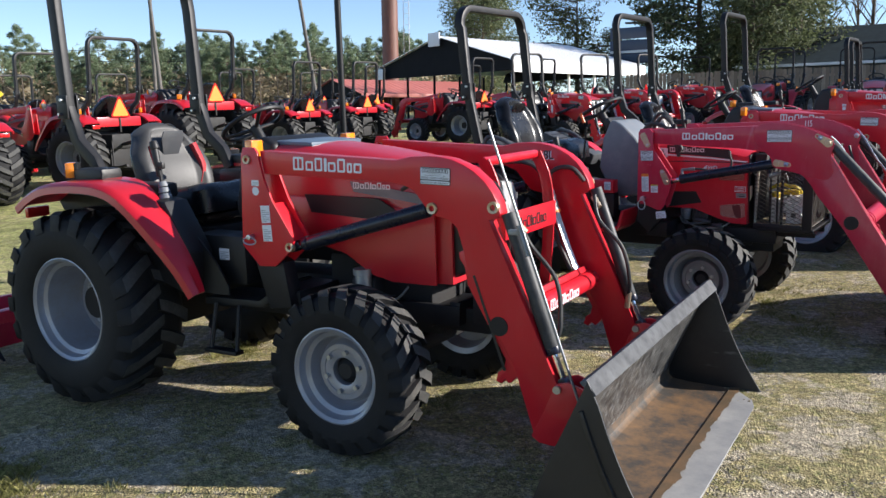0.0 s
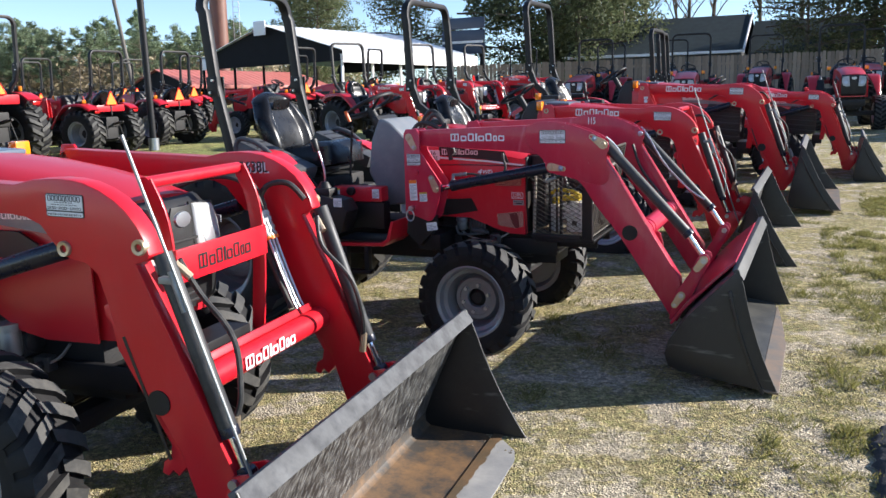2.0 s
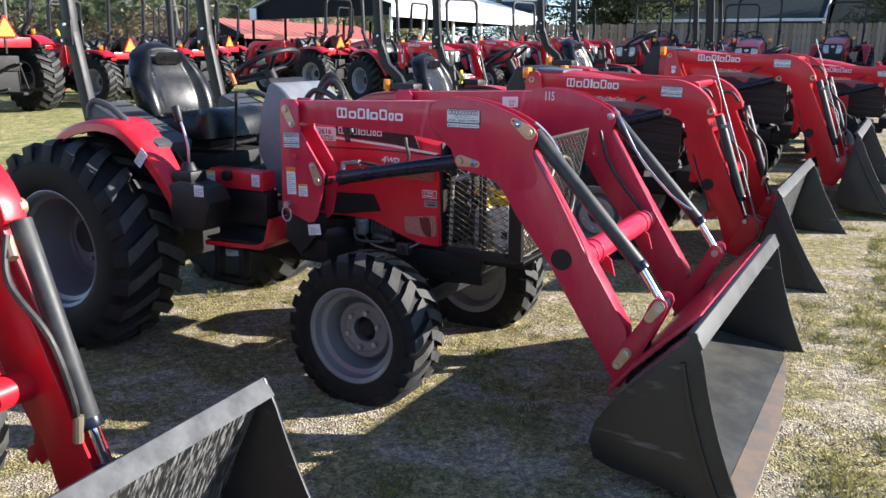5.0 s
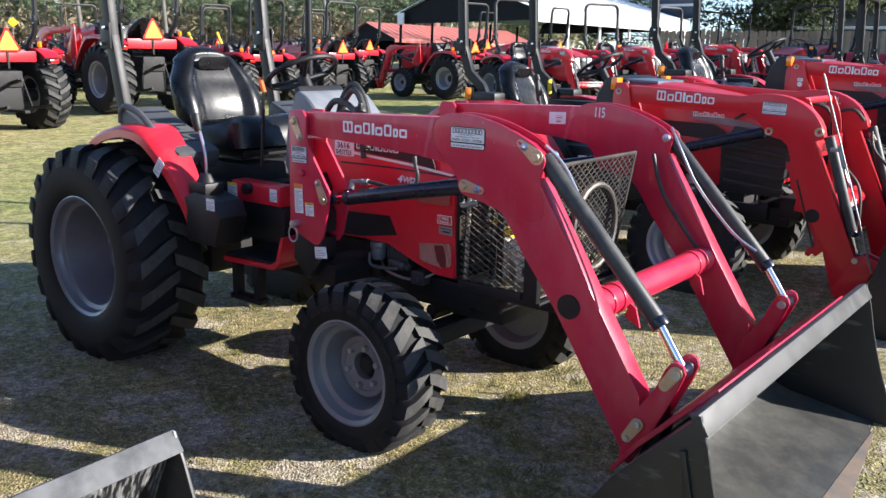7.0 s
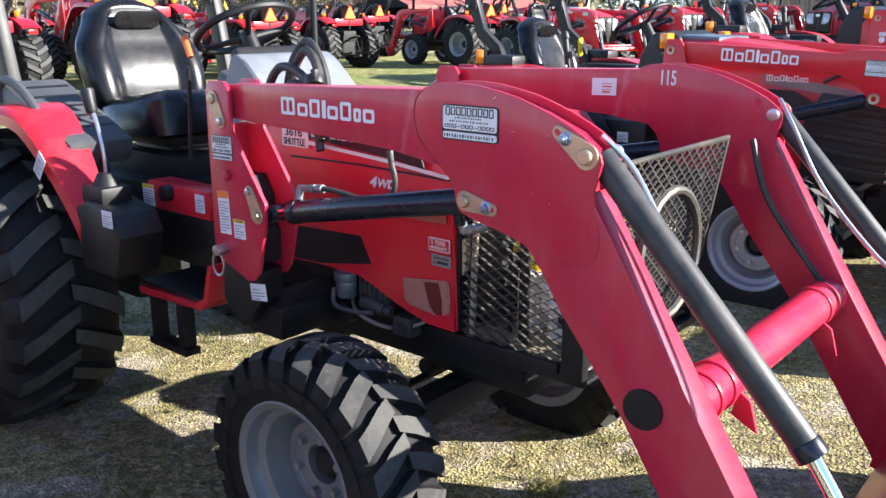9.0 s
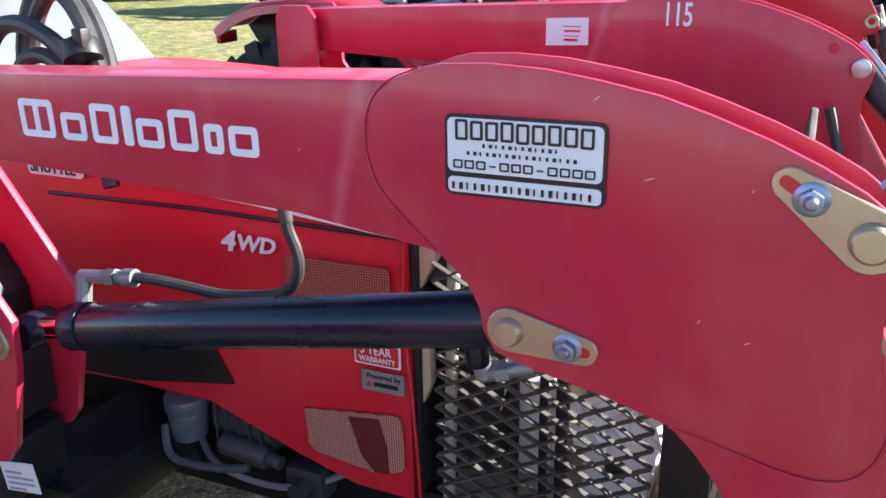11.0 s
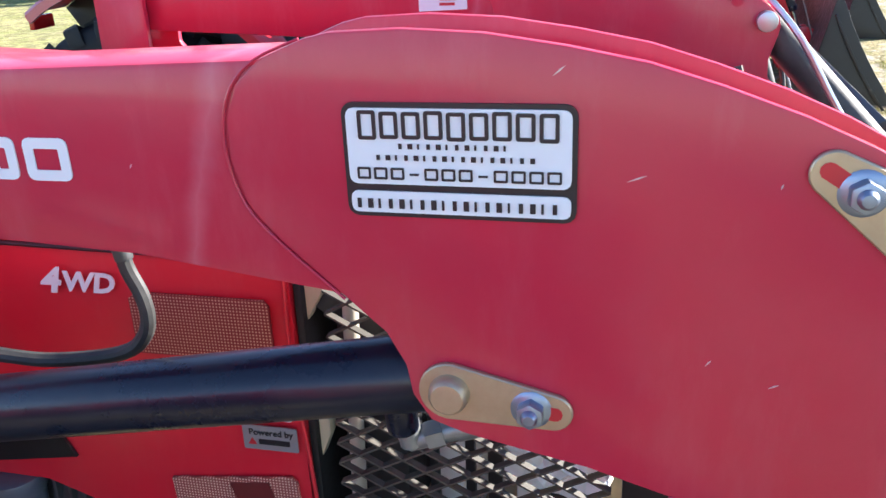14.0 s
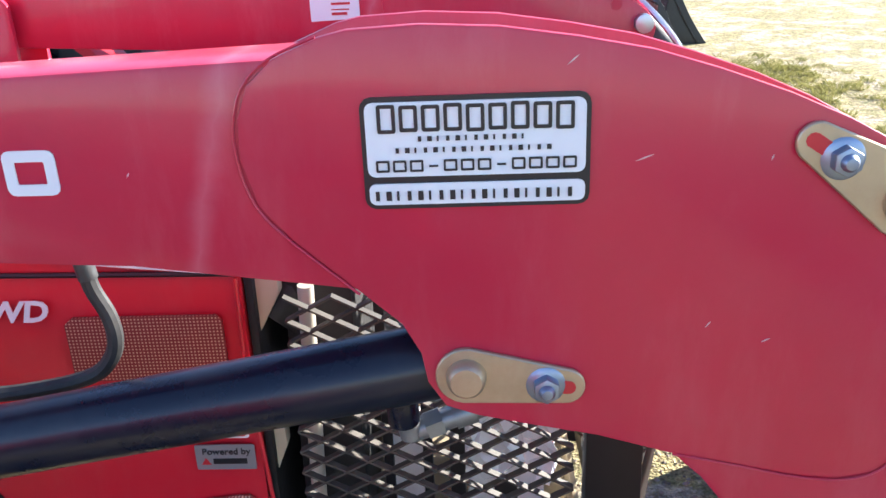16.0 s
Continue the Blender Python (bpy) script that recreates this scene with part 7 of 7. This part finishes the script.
def fence(a, b, tall):
    """A board fence: each board of its own between rails and posts."""
    e = empty("board_fence")
    a, b = Vector(a), Vector(b)
    d = (b - a)
    n = int(d.length / 0.155)
    ang = math.degrees(math.atan2(d.y, d.x))
    me = None
    rnd = random.Random(5)
    for i in range(n):
        p = a + d * (i + 0.5) / n
        z = height(p.x, p.y)
        if me is None:
            ob = part("board", prism([(-0.07, 0.05), (0.07, 0.05), (0.07, tall - 0.04), (0.035, tall), (-0.035, tall), (-0.07, tall - 0.04)], -0.01, 0.01, 0), WOOD, e, smooth=0)
            me = ob.data
        else:
            ob = new("board", me)
            ob.parent = e
        ob.matrix_basis = pose(p.x, p.y, z + rnd.uniform(-0.03, 0.02), rnd.uniform(-1, 1), rnd.uniform(-0.8, 0.8), ang)
    for k in (0.4, tall - 0.35):
        m = (a + b) / 2
        part("rail", box((0, 0, 0), (d.length, 0.04, 0.09), 0.004), WOOD, e).matrix_basis = Matrix.Translation((m.x, m.y + 0.05, height(m.x, m.y) + k)) @ pose(0, 0, 0, 0, 0, ang)
    return tagged(e, "weathered wooden board fence behind parked tractors", "fence")


fence((-14.6, 34.9), (9.0, 40.2), 1.85)

hs = empty("house", pose(0, 0, -0.6))
part("roof", prism([(46.0, 4.55), (50.5, 6.6), (55.0, 4.55), (55.0, 4.42), (50.5, 6.45), (46.0, 4.42)], -13.0, -4.1, 0), SHINGLE, hs, "dark shingled roof", 0)
hs.children[0].matrix_basis = Matrix(((0, 1, 0, 0), (1, 0, 0, 0), (0, 0, 1, 0), (0, 0, 0, 1)))
part("gutter", box((-8.55, 45.95, 4.45), (9.0, 0.12, 0.14), 0.02), POST_WHITE, hs, "pale gutter")
part("wall", box((-8.55, 50.5, 3.2), (8.6, 8.0, 2.6), 0.02), SIDING, hs)
part("roof_trim", rod((-4.1, 46.0, 4.55), (-4.1, 50.5, 6.62), 0.06, 8), POST_WHITE, hs)
part("window", box((-9.5, 46.48, 3.3), (1.2, 0.06, 1.1), 0.01), INK, hs)
part("window", box((-6.0, 46.48, 3.3), (1.2, 0.06, 1.1), 0.01), INK, hs)
part("roof_wing", prism([(48.0, 4.45), (51.5, 6.3), (55.0, 4.45), (55.0, 4.32), (51.5, 6.15), (48.0, 4.32)], -4.05, 1.5, 0), SHINGLE, hs, "dark shingled side roof", 0).matrix_basis = Matrix(((0, 1, 0, 0), (1, 0, 0, 0), (0, 0, 1, 0), (0, 0, 0, 1)))
part("wing_wall", box((-1.3, 51.5, 3.2), (5.3, 6.4, 2.6), 0.02), SIDING, hs)
tagged(hs, "low house with dark shingled roof behind the fence", "house")

sg = empty("billboard")
for k in range(3):
    part("sign_panel", box((-17.2 + 0.0, 42.0, 4.35 + 0.62 * k), (2.3, 0.12, 0.55), 0.02), SIGN_BLUE, sg)
part("sign_strip", box((-17.2, 41.9, 4.66), (2.2, 0.05, 0.12), 0.01), POST_WHITE, sg)
for s in (-0.9, 0.9):
    part("sign_post", box((-17.2 + s, 42.2, 3.4), (0.14, 0.14, 4.4), 0.01), SHED_DARK, sg)
tagged(sg, "dark blue roadside sign on two posts", "sign")


# ---- trees ----
BARK = material("brown_bark", (0.11, 0.085, 0.065), 0.9, vary=0.3, scale=6, bump=0.8, bump_scale=20)


def leaf_material(name, a, b):
    m = bpy.data.materials.new(name)
    m.use_nodes = True
    nt, p = m.node_tree, m.node_tree.nodes["Principled BSDF"]
    g, mx, hs_, oi = nt.nodes.new("ShaderNodeNewGeometry"), nt.nodes.new("ShaderNodeMix"), nt.nodes.new("ShaderNodeHueSaturation"), nt.nodes.new("ShaderNodeObjectInfo")
    r = nt.nodes.new("ShaderNodeMapRange")
    mx.data_type = "RGBA"
    mx.inputs["A"].default_value, mx.inputs["B"].default_value = (*a, 1), (*b, 1)
    nt.links.new(g.outputs["Random Per Island"], mx.inputs["Factor"])
    r.inputs["To Min"].default_value, r.inputs["To Max"].default_value = 0.75, 1.25
    nt.links.new(oi.outputs["Random"], r.inputs["Value"])
    nt.links.new(r.outputs["Result"], hs_.inputs["Value"])
    nt.links.new(mx.outputs["Result"], hs_.inputs["Color"])
    nt.links.new(hs_.outputs["Color"], p.inputs["Base Color"])
    p.inputs["Roughness"].default_value = 0.7
    tl, ms = nt.nodes.new("ShaderNodeBsdfTranslucent"), nt.nodes.new("ShaderNodeMixShader")
    ms.inputs["Fac"].default_value = 0.4
    nt.links.new(hs_.outputs["Color"], tl.inputs["Color"])
    nt.links.new(p.outputs["BSDF"], ms.inputs[1])
    nt.links.new(tl.outputs["BSDF"], ms.inputs[2])
    nt.links.new(ms.outputs["Shader"], nt.nodes["Material Output"].inputs["Surface"])
    return m


PINE = leaf_material("pine_needles", (0.10, 0.145, 0.085), (0.27, 0.33, 0.19))
DARK_LEAF = leaf_material("dark_evergreen_leaves", (0.055, 0.075, 0.035), (0.16, 0.18, 0.09))
OAK_LEAF = leaf_material("olive_leaves", (0.075, 0.09, 0.032), (0.21, 0.20, 0.085))
BRUSH = leaf_material("dry_brush", (0.22, 0.18, 0.12), (0.46, 0.38, 0.25))


def leaves_mesh(name, centres, leaf, rnd, per, mat, slim=0.35):
    """Clumps of small leaf blades round the centres (x, y, z, radius, flat)."""
    verts, faces = [], []
    for cx, cy, cz, r, flat in centres:
        for _ in range(per):
            while True:
                p = Vector((rnd.uniform(-1, 1), rnd.uniform(-1, 1), rnd.uniform(-1, 1)))
                if 0.15 < p.length < 1:
                    break
            p *= r / max(0.55, p.length ** 0.5)
            p.z *= flat
            a = Vector((rnd.gauss(0, 1), rnd.gauss(0, 1), rnd.gauss(0, 0.8))).normalized()
            b = a.cross(Vector((rnd.gauss(0, 1), rnd.gauss(0, 1), rnd.gauss(0, 1)))).normalized()
            s = leaf * rnd.uniform(0.6, 1.4)
            c = Vector((cx, cy, cz)) + p
            k = len(verts)
            verts += [c - a * s, c + b * s * slim, c + a * s, c - b * s * slim]
            faces.append((k, k + 1, k + 2, k + 3))
    me = bpy.data.meshes.new(name)
    me.from_pydata([tuple(v) for v in verts], [], faces)
    me.materials.append(mat)
    return me


def tree(name, seed, tall, crown_from, spread, clumps, per, leaf, mat, label, flat=0.7, trunk=0.16, limbs=10, shape="cone"):
    rnd = random.Random(seed)
    e = empty(name)
    lean = Vector((rnd.uniform(-0.03, 0.03) * tall, rnd.uniform(-0.03, 0.03) * tall, tall * 0.97))
    part("trunk", sweep(smooth_path([(0, 0, -0.3), lean * 0.35 + Vector((rnd.uniform(-0.1, 0.1), 0.05, 0)), lean * 0.7, lean], 3), circle(trunk, 8)), BARK, e)
    tr = e.children[0].data
    for v in tr.vertices:
        k = max(0.12, 1 - v.co.z / tall)
        ax = lean * max(0, v.co.z / lean.z)
        v.co.x, v.co.y = ax.x + (v.co.x - ax.x) * k, ax.y + (v.co.y - ax.y) * k
    bm = bmesh.new()
    cs = []
    for i in range(limbs):
        t = crown_from + (1 - crown_from) * (i + rnd.random()) / limbs
        a = rnd.uniform(0, 6.28)
        wide = spread * ((1.05 - (t - crown_from) / (1 - crown_from)) if shape == "cone" else (1.0 - 0.72 * ((t - crown_from) / (1 - crown_from)) ** 1.9) if shape == "pine" else math.sqrt(max(0.06, 1 - ((t - crown_from) / (1 - crown_from) * 2 - 0.75) ** 2 * 0.55))) * rnd.uniform(0.7, 1.1)
        p0 = lean * t
        p1 = p0 + Vector((math.cos(a) * wide, math.sin(a) * wide, rnd.uniform(0.0, 0.18) * wide + 0.1))
        if shape == "bare":
            p1 = p0 + Vector((math.cos(a) * wide * 0.55, math.sin(a) * wide * 0.55, wide * rnd.uniform(0.6, 1.1)))
            for k in range(5):
                q = p0.lerp(p1, rnd.uniform(0.3, 0.95))
                merge(bm, sweep([q, q + Vector((rnd.uniform(-0.6, 0.6), rnd.uniform(-0.6, 0.6), rnd.uniform(0.4, 1.3)))], circle(0.012, 4)))
        merge(bm, sweep([p0, p0.lerp(p1, 0.5) + Vector((0, 0, 0.05 * wide)), p1], circle(trunk * 0.22, 5)))
        for k in range(max(1, clumps // limbs)):
            q = p0.lerp(p1, rnd.uniform(0.35, 1.05))
            cs.append((q.x, q.y, q.z + rnd.uniform(-0.2, 0.3), rnd.uniform(0.28, 0.5) * spread * (0.55 if shape == "cone" else 0.40 if shape == "pine" else 0.8), flat))
    cs.append((lean.x, lean.y, lean.z, 0.22 * spread, 1.2))
    part("bough", bm, BARK, e)
    if mat is not None:
        cr = new("crown", leaves_mesh("crown", cs, leaf, rnd, per, mat, 0.14 if shape == "pine" else 0.35))
        cr.parent = e
    return tagged(e, label, "tree")


def plant(src, x, y, turn, k):
    return copy_thing(src, Matrix.Translation((x, y, height(x, y) - 0.05)) @ pose(0, 0, 0, 0, 0, turn) @ Matrix.Diagonal((k, k, k, 1)))


rnd = random.Random(21)
pines = [tree("pine_tree", s, 11.5 + s % 3, 0.34 + 0.09 * (s % 3), 2.7 + 0.6 * (s % 2), 80, 42, 0.28, PINE, "tall green pine at the edge of far woods", limbs=24, trunk=0.15, shape="pine") for s in range(5)]
for i, p in enumerate(pines):
    p.matrix_basis = Matrix.Translation((-80 + 6 * i, 62 + 4 * i, height(0, 62))) @ Matrix.Scale(0.6, 4)
    tagged(p, group="pines of the far woods")
for i in range(250):
    b = radians(rnd.uniform(126, 168))
    d = rnd.choice((rnd.uniform(82, 96), rnd.uniform(94, 118)))
    plant(rnd.choice(pines), d * math.cos(b), d * math.sin(b), rnd.uniform(0, 360), rnd.uniform(0.66, 1.04))
brush = new("undergrowth", leaves_mesh("undergrowth", [(d * math.cos(b), d * math.sin(b), height(0, d * math.sin(b)) + rnd.uniform(0.1, 3.6), rnd.uniform(1.0, 2.2), 0.9) for b, d in [(radians(rnd.uniform(120, 167)), rnd.uniform(84, 112)) for _ in range(900)]], 0.30, rnd, 40, BRUSH))
thicket = new("far_thicket", leaves_mesh("far_thicket", [(d * math.cos(b), d * math.sin(b), height(0, d * math.sin(b)) + rnd.uniform(-0.5, 6.5), rnd.uniform(1.8, 3.0), 0.9) for b, d in [(radians(rnd.uniform(118, 172)), rnd.uniform(118, 132)) for _ in range(900)]], 0.42, rnd, 34, OAK_LEAF))
tagged(thicket, "dense olive thicket behind the far pines", "undergrowth", kind="stuff")
tagged(brush, "brown winter undergrowth below the far pines", "undergrowth", kind="stuff")

ev = tree("evergreen_tree", 31, 13.5, 0.10, 4.6, 120, 170, 0.16, DARK_LEAF, "large dense dark evergreen tree behind the fence", 0.8, 0.3, 36, "round")
ev.matrix_basis = Matrix.Translation((-15.3, 47.3, height(0, 47))) @ Matrix.Scale(0.86, 4)
# the last three stand out of view, added to shade the fence-side tractors
for x, y, a, k in ((-12.6, 47.0, 70, 0.86), (-37.2, 60.0, 200, 0.84), (-13.9, 52.0, 130, 0.95), (-10.9, 50.5, 280, 0.8), (-40.5, 65.0, 20, 0.86), (1.6, 47.5, 60, 0.85), (5.5, 49.0, 170, 0.9), (12.0, 42.5, 30, 1.0), (16.0, 37.5, 120, 1.05), (20.0, 41.0, 220, 1.1)):
    plant(ev, x, y, a, k)
oak = tree("oak_tree", 44, 11, 0.16, 4.4, 80, 150, 0.14, OAK_LEAF, "broad olive-green oak behind carport and fence", 0.7, 0.3, 30, "round")
oak.matrix_basis = Matrix.Translation((-21.9, 45.6, height(0, 47))) @ Matrix.Scale(0.66, 4)
for x, y, a, k in ((-20.4, 47.8, 90, 0.62), (-1.2, 43.5, 40, 0.78), (3.0, 44.5, 150, 0.9), (8.5, 43.0, 250, 1.0)):
    plant(oak, x, y, a, k)
bare = tree("bare_tree", 52, 13, 0.30, 3.2, 30, 0, 0.1, None, "leafless grey winter tree behind the house", 0.7, 0.17, 30, "bare")
bare.matrix_basis = Matrix.Translation((-8.6, 58, height(0, 58)))
for i in range(9):
    plant(bare, -14 + 2.4 * i + rnd.uniform(-0.8, 0.8), 57 + rnd.uniform(0, 8), rnd.uniform(0, 360), rnd.uniform(0.8, 1.15))


# ---- grass, litter and gravel on the lot ----
GRASS = leaf_material("green_grass_blades", (0.12, 0.125, 0.03), (0.36, 0.33, 0.12))
STRAW = leaf_material("dry_grass_blades", (0.30, 0.23, 0.10), (0.58, 0.48, 0.26))
PEBBLE = leaf_material("pale_gravel", (0.22, 0.19, 0.15), (0.62, 0.55, 0.44))


BUCKETS = ((-1.58, 3.73), (-0.72, 6.40), (-0.70, 9.36), (-0.3, 12.2))


def blades(name, count, seed, mat, tall, wide, cut, label, lie=0.5):
    r = np.random.default_rng(seed)
    verts, faces = [], []
    tries = 0
    while len(faces) < count and tries < count * 6:
        tries += 1
        x, y = r.uniform(-6.5, 1.2), r.uniform(0.6, 13)
        lush = 0.6 * noise.noise(Vector((x * 1.1, y * 1.1, seed))) + 0.5 * noise.noise(Vector((x * 6, y * 6, 3.0))) + 0.3 * noise.noise(Vector((x * 19, y * 19, 1.0)))
        if r.random() > min(1, max(0, (lush - cut) / 0.5)) ** 1.5:
            continue
        if any((x - u) ** 2 < 0.44 ** 2 and (y - v) ** 2 < 1.06 ** 2 for u, v in BUCKETS):
            continue
        z = height(x, y) + noise.noise(Vector((x * 0.9, y * 0.9, 0))) * 0.018 - 0.003
        for _ in range(4):
            a, h = r.uniform(0, 6.283), tall * r.uniform(0.4, 1.3)
            bx, by = x + r.normal(0, 0.02), y + r.normal(0, 0.02)
            dx, dy = math.cos(a), math.sin(a)
            l = h * lie * r.uniform(0.2, 1.4)
            k = len(verts)
            verts += [(bx - dy * wide, by + dx * wide, z), (bx + dy * wide, by - dx * wide, z), (bx + dx * l * 0.5 + dy * wide * 0.6, by + dy * l * 0.5 - dx * wide * 0.6, z + h * 0.65), (bx + dx * l, by + dy * l, z + h)]
            faces += [(k, k + 1, k + 2), (k, k + 2, k + 3)]
    me = bpy.data.meshes.new(name)
    me.from_pydata(verts, [], faces)
    me.materials.append(mat)
    return tagged(new(name, me), label, "grass", kind="stuff")


def tufts(name, count, seed, mat, tall, label):
    """Tufts of upright blades: many small ones and a few large."""
    r = np.random.default_rng(seed)
    verts, faces = [], []
    made = 0
    while made < count:
        x, y = r.uniform(-6.5, 2.6), r.uniform(0.8, 13)
        lush = 0.7 * noise.noise(Vector((x * 0.9, y * 0.9, seed))) + 0.6 * noise.noise(Vector((x * 4, y * 4, 3.0))) - (0.3 if x < -0.55 and y > 2.2 else -0.08)
        if r.random() > min(1, max(0.012, (lush + 0.05) / 0.5)) ** 1.5:
            continue
        if any((x - u) ** 2 < 0.44 ** 2 and (y - v) ** 2 < 1.06 ** 2 for u, v in BUCKETS):
            continue
        made += 1
        z = height(x, y) + noise.noise(Vector((x * 0.9, y * 0.9, 0))) * 0.018 - 0.004
        big = r.random() ** 4
        reach, n = 0.012 + 0.035 * big, int(5 + 26 * big)
        for _ in range(n):
            a, d = r.uniform(0, 6.283), reach * math.sqrt(r.random())
            bx, by = x + d * math.cos(a), y + d * math.sin(a)
            a += r.normal(0, 0.9)
            dx, dy, h = math.cos(a), math.sin(a), tall * r.uniform(0.4, 1.2) * (0.7 + 0.9 * big)
            l, w = h * r.uniform(0.2, 1.0), r.uniform(0.0012, 0.0022)
            k = len(verts)
            verts += [(bx - dy * w, by + dx * w, z), (bx + dy * w, by - dx * w, z), (bx + dx * l * 0.45, by + dy * l * 0.45, z + h * 0.7), (bx + dx * l, by + dy * l, z + h)]
            faces += [(k, k + 1, k + 2), (k, k + 2, k + 3)]
    me = bpy.data.meshes.new(name)
    me.from_pydata(verts, [], faces)
    me.materials.append(mat)
    return tagged(new(name, me), label, "grass", kind="stuff")


tufts("green_grass", 26000, 3, GRASS, 0.027, "short green grass in scattered tufts")
blades("dry_grass", 150000, 4, STRAW, 0.014, 0.0014, -0.32, "dry straw-coloured grass lying flat", 1.6)


def pebbles():
    r = np.random.default_rng(9)
    verts, faces = [], []
    for _ in range(30000):
        x, y = r.uniform(-4.5, 0.6), r.uniform(0.8, 9)
        if noise.noise(Vector((x * 1.3, y * 1.3, 3))) > 0.12:
            continue
        z, s = height(x, y) + noise.noise(Vector((x * 0.9, y * 0.9, 0))) * 0.018, r.uniform(0.003, 0.009)
        k = len(verts)
        verts += [(x + s, y, z), (x, y + s, z), (x - s, y, z), (x, y - s, z), (x + r.normal(0, s * 0.3), y, z + s * 0.8), (x, y, z - s * 0.3)]
        faces += [(k, k + 1, k + 4), (k + 1, k + 2, k + 4), (k + 2, k + 3, k + 4), (k + 3, k, k + 4)]
    me = bpy.data.meshes.new("pebbles")
    me.from_pydata(verts, [], faces)
    me.materials.append(PEBBLE)
    return tagged(new("pebbles", me), "pale pebbles scattered on bare sand", "pebbles", kind="stuff")


pebbles()

ASPHALT = material("dark_gravel_track", (0.04, 0.04, 0.042), 0.9, vary=0.35, scale=30, dust=(0.12, 0.11, 0.10), dust_amount=0.5, dust_scale=60, bump=1.0, bump_scale=70)


def track():
    bm = bmesh.new()
    rows = []
    for i in range(560):
        y = -8 + i * 0.032
        e = -0.05 + 0.06 * noise.noise(Vector((y * 1.1, 0, 7))) + 0.05 * noise.noise(Vector((y * 7, 0, 2))) + 0.035 * noise.noise(Vector((y * 26, 0, 5))) + 0.42 * max(0, y - 5.15)
        rows.append([bm.verts.new((x, y, height(x, y) + dz)) for x, dz in ((e, -0.03), (e + 0.05, 0.020), (e + 0.6, 0.03), (e + 3.8, 0.03), (e + 3.9, -0.05))])
    for a, b in zip(rows, rows[1:]):
        for k in range(4):
            bm.faces.new((a[k], a[k + 1], b[k + 1], b[k]))
    return tagged(finish("gravel_track", bm, ASPHALT, smooth=180), "dark gravel track beside the grass", "track", kind="structure")


track()
